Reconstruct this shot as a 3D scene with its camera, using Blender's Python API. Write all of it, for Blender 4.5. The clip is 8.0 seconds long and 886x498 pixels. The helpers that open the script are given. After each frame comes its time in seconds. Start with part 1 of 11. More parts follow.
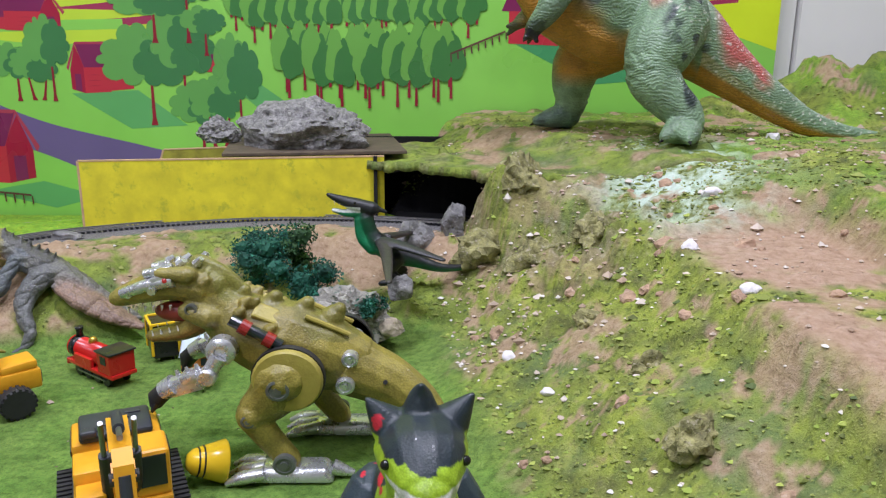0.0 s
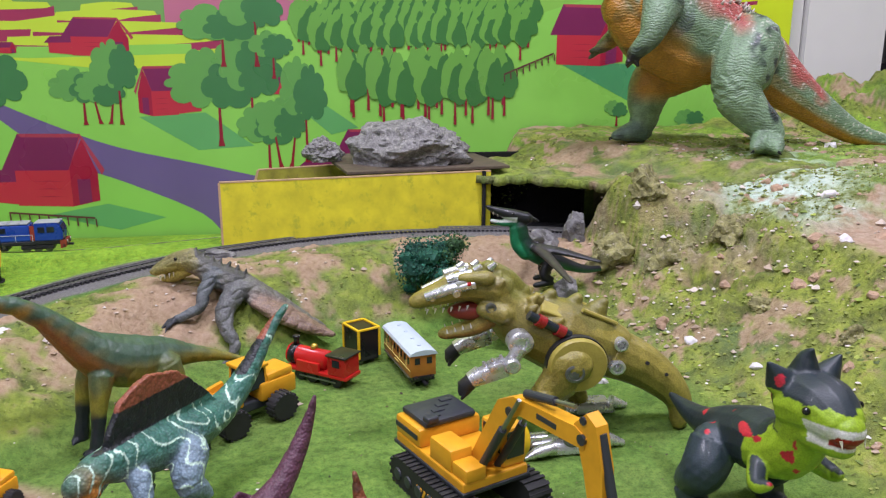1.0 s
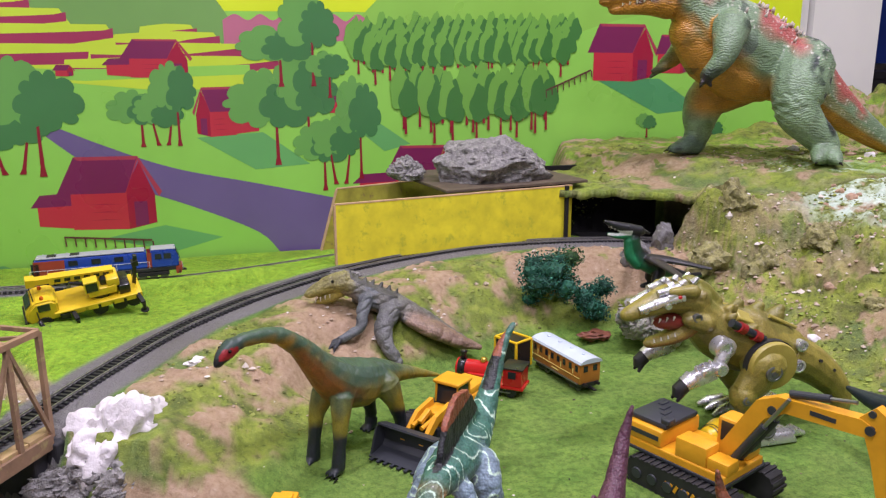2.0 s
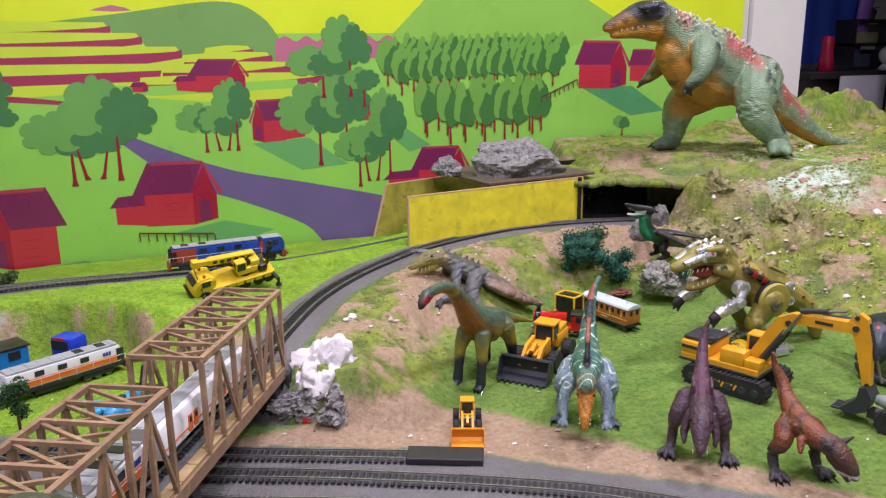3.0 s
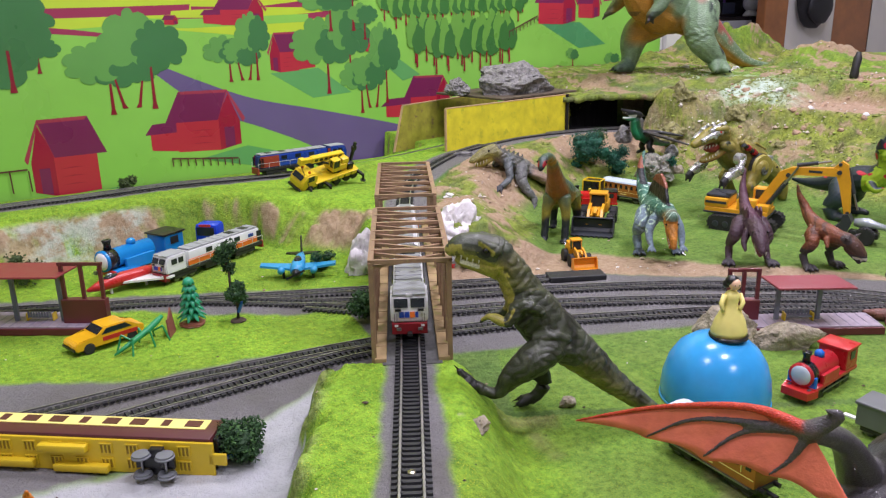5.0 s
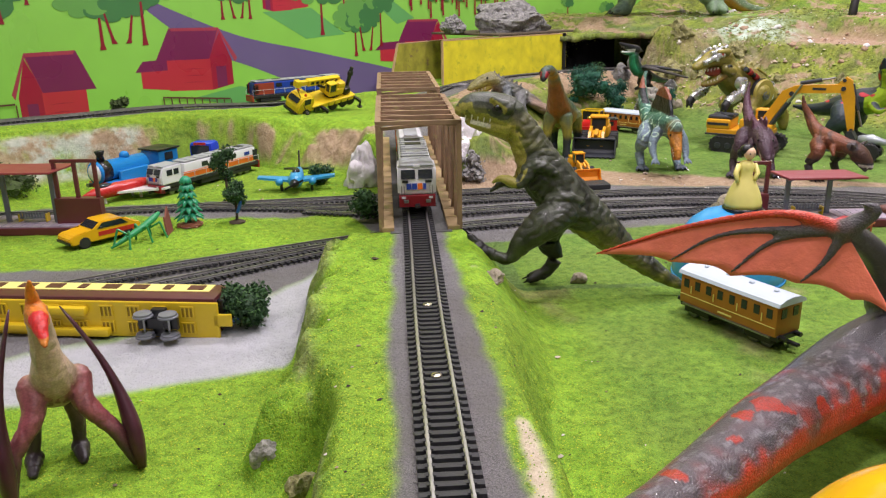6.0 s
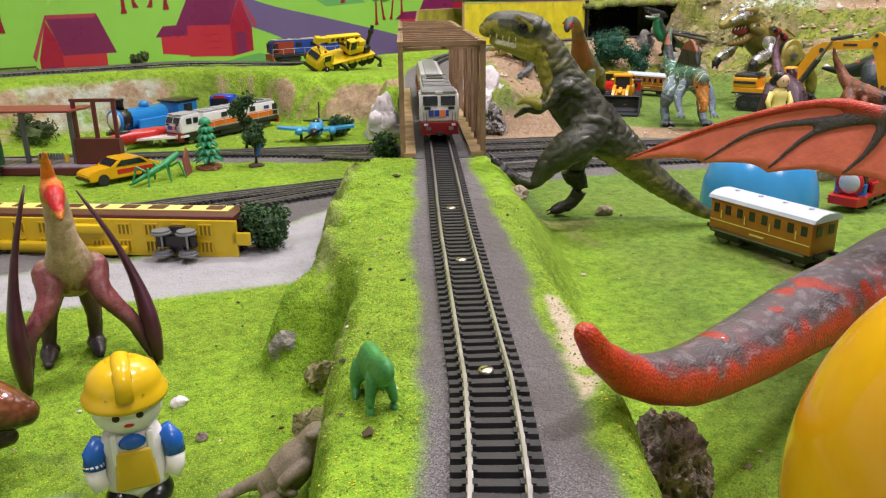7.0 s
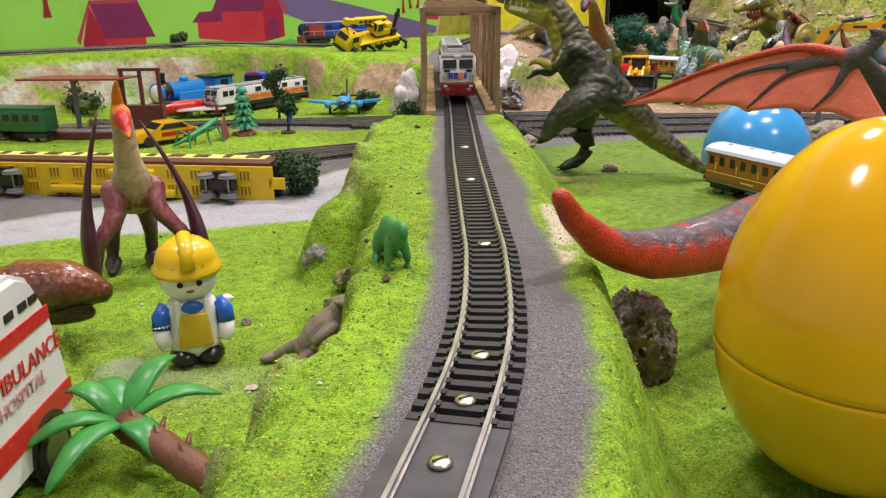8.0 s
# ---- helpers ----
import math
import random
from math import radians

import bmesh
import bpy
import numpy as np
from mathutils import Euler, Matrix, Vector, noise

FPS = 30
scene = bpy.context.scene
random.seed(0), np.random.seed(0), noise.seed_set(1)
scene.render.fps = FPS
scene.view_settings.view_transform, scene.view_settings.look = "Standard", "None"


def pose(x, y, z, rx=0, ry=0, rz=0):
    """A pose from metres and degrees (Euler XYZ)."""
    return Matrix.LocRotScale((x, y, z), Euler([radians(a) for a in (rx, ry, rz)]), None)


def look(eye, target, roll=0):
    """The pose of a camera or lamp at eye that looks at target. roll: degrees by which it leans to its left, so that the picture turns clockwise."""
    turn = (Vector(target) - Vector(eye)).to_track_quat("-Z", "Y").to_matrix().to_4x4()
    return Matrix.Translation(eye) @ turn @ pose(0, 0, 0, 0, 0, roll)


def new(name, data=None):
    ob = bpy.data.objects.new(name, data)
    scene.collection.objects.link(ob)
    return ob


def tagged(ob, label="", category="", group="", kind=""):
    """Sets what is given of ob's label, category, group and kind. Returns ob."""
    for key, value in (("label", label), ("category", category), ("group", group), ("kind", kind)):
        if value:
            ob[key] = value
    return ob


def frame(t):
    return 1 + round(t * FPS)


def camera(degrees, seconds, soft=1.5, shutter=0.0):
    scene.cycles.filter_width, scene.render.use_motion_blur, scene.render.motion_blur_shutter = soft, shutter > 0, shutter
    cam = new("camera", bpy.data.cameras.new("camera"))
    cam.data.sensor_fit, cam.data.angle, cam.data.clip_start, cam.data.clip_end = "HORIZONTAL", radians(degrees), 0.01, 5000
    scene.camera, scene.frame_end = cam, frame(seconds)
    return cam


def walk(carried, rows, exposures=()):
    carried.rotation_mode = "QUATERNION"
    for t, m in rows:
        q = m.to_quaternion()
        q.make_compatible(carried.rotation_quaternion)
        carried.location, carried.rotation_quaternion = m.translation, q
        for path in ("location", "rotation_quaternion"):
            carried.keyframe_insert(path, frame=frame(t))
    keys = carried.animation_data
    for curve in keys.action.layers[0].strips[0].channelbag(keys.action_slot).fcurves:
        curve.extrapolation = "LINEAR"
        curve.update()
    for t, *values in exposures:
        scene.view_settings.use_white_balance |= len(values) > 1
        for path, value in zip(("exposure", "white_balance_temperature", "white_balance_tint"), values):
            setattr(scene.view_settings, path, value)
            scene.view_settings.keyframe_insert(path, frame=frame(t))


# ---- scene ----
cam = camera(58.9, 8.0, 1.25)
PATH = [
    (0, (-0.02, -0.011, 0.341), (0.016, 1.923, -0.167), 0.5),
    (0.5, (-0.178, -0.056, 0.37), (-0.021, 1.877, -0.117), 0.3),
    (1, (-0.346, -0.086, 0.358), (-0.067, 1.836, -0.12), 0.1),
    (1.5, (-0.506, -0.071, 0.371), (-0.111, 1.831, -0.102), 0.0),
    (2, (-0.639, -0.082, 0.391), (-0.151, 1.799, -0.082), -0.3),
    (2.2, (-0.71, -0.128, 0.4), (-0.183, 1.742, -0.072), -0.3),
    (3.3, (-1.031, -0.297, 0.442), (-0.271, 1.485, -0.052), -0.8),
    (3.5, (-1.08, -0.303, 0.438), (-0.271, 1.457, -0.06), -0.8),
    (4, (-1.206, -0.344, 0.44), (-0.306, 1.366, -0.072), -0.9),
    (4.5, (-1.345, -0.366, 0.414), (-0.374, 1.298, -0.122), -1.0),
    (4.7, (-1.383, -0.369, 0.401), (-0.393, 1.279, -0.151), -1.0),
    (5.8, (-1.437, -0.368, 0.29), (-0.407, 1.234, -0.321), -1.0),
    (6, (-1.44, -0.369, 0.267), (-0.412, 1.234, -0.344), -1.0),
    (6.5, (-1.442, -0.364, 0.229), (-0.43, 1.245, -0.392), -0.9),
    (7, (-1.447, -0.37, 0.205), (-0.459, 1.252, -0.42), -0.9),
    (7.5, (-1.453, -0.387, 0.187), (-0.492, 1.252, -0.438), -0.8),
    (8, (-1.479, -0.438, 0.179), (-0.546, 1.216, -0.447), -0.8),
]
walk(cam, [(t, look(eye, target, roll)) for t, eye, target, roll in PATH],
     [(0, -0.15, 5700, 19), (1.2, -0.15, 5850, 26), (2.0, -0.13, 6050, 31), (4.0, -0.09, 6050, 32), (4.7, -0.10, 5950, 28), (6.0, -0.04, 6400, 23), (8.0, 0.0, 6700, 24)])

# ---- world and lamps ----
world = bpy.data.worlds.new("room_world")
world.use_nodes = True
world.node_tree.nodes["Background"].inputs[0].default_value = (0.9, 0.95, 1.0, 1)
world.node_tree.nodes["Background"].inputs[1].default_value = 0.25
scene.world = world

# unseen ceiling lamps, assumed; placed and powered to brighten layout and backdrop
LAMPS = [(-1.9, 0.15, 1.86), (-0.75, -0.35, 1.86), (0.45, 0.35, 1.86), (-0.5, 0.75, 1.86), (-0.9, -1.7, 1.86), (2.2, 2.0, 1.86)]
POWER = [13.5, 20, 24, 19, 18, 16]
for (lx, ly, lz), watt in zip(LAMPS, POWER):
    lamp = new("ceiling_lamp_light", bpy.data.lights.new("ceiling_lamp_light", "AREA"))
    lamp.data.shape, lamp.data.size, lamp.data.size_y = "RECTANGLE", 0.34, 0.17
    lamp.data.energy = watt
    lamp.data.color = (1.0, 0.965, 0.99)
    lamp.matrix_world = pose(lx, ly, lz)

# ---- materials ----
def lin(r, g, b):
    """Linear colour from 0 to 255 values."""
    return tuple(((c / 255 + 0.055) / 1.055) ** 2.4 if c > 10 else c / 255 / 12.92 for c in (r, g, b))


def nodes_of(m):
    m.use_nodes = True
    return m.node_tree.nodes, m.node_tree.links


def noise_node(nt, scale, detail=4.0, rough=0.55, vec=None):
    n = nt.nodes.new("ShaderNodeTexNoise")
    n.inputs["Scale"].default_value, n.inputs["Detail"].default_value = scale, detail
    n.inputs["Roughness"].default_value = rough
    if vec is not None:
        nt.links.new(vec, n.inputs["Vector"])
    return n


def ramp_node(nt, fac, stops):
    r = nt.nodes.new("ShaderNodeValToRGB")
    while len(r.color_ramp.elements) < len(stops):
        r.color_ramp.elements.new(0.5)
    for e, (p, c) in zip(r.color_ramp.elements, stops):
        e.position, e.color = p, (*c, 1) if len(c) == 3 else c
    nt.links.new(fac, r.inputs[0])
    return r


def mix_node(nt, fac, a, b, how="MIX"):
    n = nt.nodes.new("ShaderNodeMix")
    n.data_type, n.blend_type = "RGBA", how
    for socket, v in ((n.inputs[0], fac), (n.inputs[6], a), (n.inputs[7], b)):
        if isinstance(v, bpy.types.NodeSocket):
            nt.links.new(v, socket)
        elif isinstance(v, (int, float)):
            socket.default_value = v
        else:
            socket.default_value = (*v, 1)
    return n.outputs[2]


def math_node(nt, how, a, b=0.0, clamp=False):
    n = nt.nodes.new("ShaderNodeMath")
    n.operation, n.use_clamp = how, clamp
    for socket, v in ((n.inputs[0], a), (n.inputs[1], b)):
        if isinstance(v, bpy.types.NodeSocket):
            nt.links.new(v, socket)
        else:
            socket.default_value = v
    return n.outputs[0]


def bump_node(nt, height, strength, distance, normal=None):
    n = nt.nodes.new("ShaderNodeBump")
    n.inputs["Strength"].default_value, n.inputs["Distance"].default_value = strength, distance
    nt.links.new(height, n.inputs["Height"])
    if normal is not None:
        nt.links.new(normal, n.inputs["Normal"])
    return n.outputs[0]


def mat(name, rgb, rough=0.5, metal=0.0, var=0.15, scale=60.0, bump=0.15, grain=600.0, depth=0.0006, coat=0.0, wear=None, per_piece=0.0):
    """A surface with broad and fine variation, a fine relief and, with wear, a second colour in patches."""
    m = bpy.data.materials.new(name)
    nodes, links = nodes_of(m)
    nt, b = m.node_tree, nodes["Principled BSDF"]
    vec = nodes.new("ShaderNodeTexCoord").outputs["Object"]
    broad, fine = noise_node(nt, scale, 3, 0.6, vec), noise_node(nt, grain, 3, 0.6, vec)
    dark, light = tuple(c * (1 - var) for c in rgb), tuple(min(1, c * (1 + var)) for c in rgb)
    col = ramp_node(nt, broad.outputs[0], [(0.3, dark), (0.7, light)]).outputs[0]
    if wear:
        fac = ramp_node(nt, noise_node(nt, scale * 1.7, 6, 0.7, vec).outputs[0], [(0.56, (0, 0, 0)), (0.68, (1, 1, 1))]).outputs[0]
        col = mix_node(nt, fac, col, wear)
    if per_piece:
        rnd = nodes.new("ShaderNodeObjectInfo").outputs["Random"]
        col = mix_node(nt, math_node(nt, "MULTIPLY", rnd, per_piece), col, tuple(c * 0.4 for c in rgb))
    links.new(col, b.inputs["Base Color"])
    b.inputs["Metallic"].default_value = metal
    r = nodes.new("ShaderNodeMapRange")
    r.inputs["To Min"].default_value, r.inputs["To Max"].default_value = max(0.02, rough - 0.12), min(1, rough + 0.12)
    links.new(broad.outputs[0], r.inputs["Value"])
    links.new(r.outputs[0], b.inputs["Roughness"])
    b.inputs["Coat Weight"].default_value = coat
    b.inputs["Coat Roughness"].default_value = 0.15
    if bump:
        links.new(bump_node(nt, fine.outputs[0], bump, depth), b.inputs["Normal"])
    return m


def plastic(name, rgb, rough=0.32, **k):
    return mat(name, rgb, rough, var=k.pop("var", 0.07), scale=k.pop("scale", 40), bump=k.pop("bump", 0.05), grain=400, **k)


# ---- mesh kit ----
def thing(name, label, category, at=(0, 0, 0), turn=0.0, group="", kind="", m=None):
    ob = new(name)
    ob.empty_display_size = 0.02
    ob.matrix_basis = m if m is not None else pose(*at, 0, 0, turn)
    return tagged(ob, label, category, group, kind)


def flat_shade(me, smooth):
    me.polygons.foreach_set("use_smooth", [smooth] * len(me.polygons))


def part(name, bm, material, parent=None, label="", smooth=False):
    """One mesh object from bm, under parent. material: one or a list."""
    me = bpy.data.meshes.new(name)
    bm.to_mesh(me)
    bm.free()
    for m in material if isinstance(material, (list, tuple)) else [material]:
        me.materials.append(m)
    flat_shade(me, smooth)
    ob = new(name, me)
    if parent is not None:
        ob.parent = parent
    return tagged(ob, label)


def share(name, me, parent, m, label=""):
    """An object of its own on a mesh that alike pieces share."""
    ob = new(name, me)
    ob.parent = parent
    ob.matrix_basis = m
    return tagged(ob, label)


def put(bm, verts, m, mi):
    bmesh.ops.transform(bm, matrix=m, verts=verts)
    for f in {f for v in verts for f in v.link_faces}:
        f.material_index = mi


def box(bm, size, m=Matrix(), bevel=0.0, mi=0, taper=None):
    """A box of that size about m's origin. taper: x and y scale of its top."""
    r = bmesh.ops.create_cube(bm, size=1.0)
    for v in r["verts"]:
        if taper and v.co.z > 0:
            v.co.x *= taper[0]
            v.co.y *= taper[1]
        v.co = Vector((v.co.x * size[0], v.co.y * size[1], v.co.z * size[2]))
    if bevel:
        es = list({e for v in r["verts"] for e in v.link_edges})
        out = bmesh.ops.bevel(bm, geom=es, offset=bevel, segments=2, affect="EDGES", profile=0.5)
        verts = list({v for f in out["faces"] for v in f.verts} | {v for v in r["verts"] if v.is_valid})
    else:
        verts = r["verts"]
    put(bm, verts, m, mi)
    return bm


def cyl(bm, p, q, r1, r2=None, seg=16, mi=0, caps=True):
    """A round bar from p to q."""
    p, q = Vector(p), Vector(q)
    d = q - p
    r = bmesh.ops.create_cone(bm, cap_ends=caps, segments=seg, radius1=r1, radius2=r1 if r2 is None else r2, depth=d.length)
    put(bm, r["verts"], Matrix.Translation((p + q) / 2) @ d.to_track_quat("Z", "Y").to_matrix().to_4x4(), mi)
    return bm


def bar(bm, p, q, w, h, mi=0, up=(0, 0, 1)):
    """A square bar from p to q, w wide and h high."""
    p, q = Vector(p), Vector(q)
    d = (q - p).normalized()
    side = d.cross(Vector(up))
    side = side.normalized() if side.length > 1e-4 else Vector((1, 0, 0))
    top = side.cross(d)
    m = Matrix((side, d, top)).transposed().to_4x4()
    m.translation = (p + q) / 2
    return box(bm, (w, (q - p).length, h), m, 0, mi)


def lathe(bm, prof, m=Matrix(), seg=32, mi=0):
    """A body turned round z from (radius, height) pairs."""
    rings = []
    for r, z in prof:
        rings.append([bm.verts.new(m @ Vector((r * math.cos(a), r * math.sin(a), z))) for a in (2 * math.pi * i / seg for i in range(seg))] if r > 1e-6 else [bm.verts.new(m @ Vector((0, 0, z)))])
    for a, b in zip(rings, rings[1:]):
        for i in range(seg):
            j = (i + 1) % seg
            vs = ([a[i], a[j]] if len(a) > 1 else [a[0]]) + ([b[j], b[i]] if len(b) > 1 else [b[0]])
            if len(vs) > 2:
                bm.faces.new(vs).material_index = mi
    for ring, flip in ((rings[0], True), (rings[-1], False)):
        if len(ring) > 1:
            bm.faces.new(ring[::-1] if flip else ring).material_index = mi
    return bm


def prism(bm, outline, depth, m=Matrix(), mi=0):
    """A plate of the x, y outline (counter-clockwise), depth thick along z."""
    lo = [bm.verts.new(m @ Vector((x, y, 0))) for x, y in outline]
    hi = [bm.verts.new(m @ Vector((x, y, depth))) for x, y in outline]
    fs = [bm.faces.new(lo[::-1]), bm.faces.new(hi)]
    n = len(lo)
    fs += [bm.faces.new((lo[i], lo[(i + 1) % n], hi[(i + 1) % n], hi[i])) for i in range(n)]
    for f in fs:
        f.material_index = mi
    return bm


def spline(points, step):
    """Points along a smooth curve (Catmull-Rom) at about that step."""
    p = [Vector(v) for v in points]
    p = [2 * p[0] - p[1]] + p + [2 * p[-1] - p[-2]]
    out = []
    for a, b, c, d in zip(p, p[1:], p[2:], p[3:]):
        n = max(1, int((c - b).length / step))
        for i in range(n):
            t = i / n
            out.append(0.5 * ((2 * b) + (c - a) * t + (2 * a - 5 * b + 4 * c - d) * t * t + (3 * b - a - 3 * c + d) * t ** 3))
    return out + [p[-2]]


def tube(bm, pts, radii, seg=12, flat=1.0, mi=0, wide=(0, 0, 1)):
    """A closed body along pts. radii: one a point. flat: width over height."""
    pts = [Vector(p) for p in pts]
    rings, n = [], len(pts)
    for i, p in enumerate(pts):
        d = (pts[min(i + 1, n - 1)] - pts[max(i - 1, 0)]).normalized()
        side = d.cross(Vector(wide))
        if side.length < 1e-3:
            side = d.cross(Vector((1, 0, 0)))
        side.normalize()
        up = side.cross(d)
        r = radii[i]
        rings.append([bm.verts.new(p + side * (math.cos(a) * r * flat) + up * (math.sin(a) * r)) for a in (2 * math.pi * k / seg for k in range(seg))])
    fs = [bm.faces.new(rings[0][::-1]), bm.faces.new(rings[-1])]
    for a, b in zip(rings, rings[1:]):
        fs += [bm.faces.new((a[i], a[(i + 1) % seg], b[(i + 1) % seg], b[i])) for i in range(seg)]
    for f in fs:
        f.material_index = mi
    return bm


def blob(bm, at, size, sub=2, rough=0.0, freq=30.0, mi=0, turn=0.0, seed=0.0):
    """A rounded lump, roughened by noise."""
    r = bmesh.ops.create_icosphere(bm, subdivisions=sub, radius=1.0)
    m = Matrix.Rotation(turn, 3, "Z")
    for v in r["verts"]:
        c = v.co.copy()
        p = Vector((c.x * size[0], c.y * size[1], c.z * size[2]))
        k = 1 + rough * (noise.noise(p * freq + Vector((seed, seed * 1.7, 3.1))) + 0.5 * noise.noise(p * freq * 2.3 + Vector((seed, 5, seed))))
        v.co = m @ (p * k) + Vector(at)
    for f in {f for v in r["verts"] for f in v.link_faces}:
        f.material_index = mi
    return bm


def box_part(name, size, at, material, parent, bevel=0.0, label="", rot=(0, 0, 0), taper=None):
    return part(name, box(bmesh.new(), size, pose(*at, *rot), bevel, 0, taper), material, parent, label)


def cyl_part(name, p, q, r, material, parent, seg=20, r2=None, label=""):
    return part(name, cyl(bmesh.new(), p, q, r, r2, seg), material, parent, label, smooth=False)


def soften(ob, angle=40):
    """Smooth shading, with edges sharper than the angle kept."""
    me = ob.data
    flat_shade(me, True)
    me.set_sharp_from_angle(angle=radians(angle))
    return ob

# ---- ground ----
MAIN = [(-1.60, -0.50), (-1.50, -0.40), (-1.414, -0.309), (-1.352, -0.239), (-1.306, -0.169), (-1.283, -0.128), (-1.229, -0.030), (-1.194, 0.033),
        (-1.104, 0.191), (-1.024, 0.334), (-0.952, 0.464), (-0.850, 0.650), (-0.795, 0.750), (-0.727, 0.855), (-0.638, 0.945), (-0.540, 1.015),
        (-0.460, 1.060), (-0.385, 1.093), (-0.272, 1.126), (-0.153, 1.130), (-0.036, 1.112), (0.06, 1.078), (0.20, 1.0), (0.33, 0.91)]
BRIDGE_NEAR, BRIDGE_FAR = Vector((-1.083, 0.2245)), Vector((-0.850, 0.650))
main_line = np.array([tuple(v)[:2] for v in spline([(x, y, 0) for x, y in MAIN], 0.01)])
main_way = np.gradient(main_line, axis=0)
main_way /= np.linalg.norm(main_way, axis=1)[:, None]
main_arc = np.concatenate([[0], np.cumsum(np.linalg.norm(np.diff(main_line, axis=0), axis=1))])


def arc_of(p):
    return main_arc[np.argmin(((main_line - np.array(p)[:2]) ** 2).sum(1))]


ARC_NEAR, ARC_FAR = arc_of(BRIDGE_NEAR), arc_of(BRIDGE_FAR)


def main_z(s):
    """Height of the main line's bed along its arc."""
    return 0.0655 + 0.0205 * np.clip((s - ARC_FAR) / 0.5, 0, 1)


def ss(a, b, x):
    t = np.clip((x - a) / (b - a), 0, 1)
    return t * t * (3 - 2 * t)


UP_X, UP_Y = [-1.75, -1.345, -1.25, -1.10, -0.95, -0.85, -0.75, -0.65, -0.52, -0.35, -0.15], [1.01, 1.033, 1.036, 1.048, 1.080, 1.100, 1.112, 1.132, 1.175, 1.24, 1.30]


def terrace_z(x):
    """Height of the green terrace left of the main line."""
    return np.interp(x, [-1.7, -1.1, -0.9, -0.75], [0.091, 0.089, 0.074, 0.068])


GRID = np.random.RandomState(5).rand(64, 64)


def value_noise(x, y, f):
    x, y = x * f + 100, y * f + 100
    i, j = np.floor(x).astype(int), np.floor(y).astype(int)
    u, v = x - i, y - j
    u, v = u * u * (3 - 2 * u), v * v * (3 - 2 * v)
    g = lambda a, b: GRID[a % 64, b % 64]
    return (g(i, j) * (1 - u) + g(i + 1, j) * u) * (1 - v) + (g(i, j + 1) * (1 - u) + g(i + 1, j + 1) * u) * v


def fbm(x, y, f, octaves=4, gain=0.5):
    total, amp, norm = 0, 1.0, 0
    for k in range(octaves):
        total = total + amp * (value_noise(x + 3.7 * k, y - 1.9 * k, f * 2.03 ** k) - 0.5)
        norm += amp
        amp *= gain
    return total / norm * 2


def to_main(x, y):
    """Signed distance from the main line (right of it is positive) and the arc there."""
    d, s = np.empty_like(x), np.empty_like(x)
    for k in range(0, len(x), 20000):
        px, py = x[k:k + 20000, None], y[k:k + 20000, None]
        q = (px - main_line[:, 0]) ** 2 + (py - main_line[:, 1]) ** 2
        i = q.argmin(1)
        dx, dy = px[:, 0] - main_line[i, 0], py[:, 0] - main_line[i, 1]
        d[k:k + 20000] = np.sqrt(q.min(1)) * np.where(main_way[i, 0] * dy - main_way[i, 1] * dx > 0, -1, 1)
        s[k:k + 20000] = main_arc[i]
    return d, s


HILL_TOPS = ((0.70, 1.40, 0.110, 0.10, 0.11), (0.86, 1.38, 0.100, 0.12, 0.11), (0.52, 1.44, 0.030, 0.10, 0.07), (0.74, 1.04, 0.055, 0.10, 0.12), (0.44, 0.86, 0.022, 0.05, 0.10))


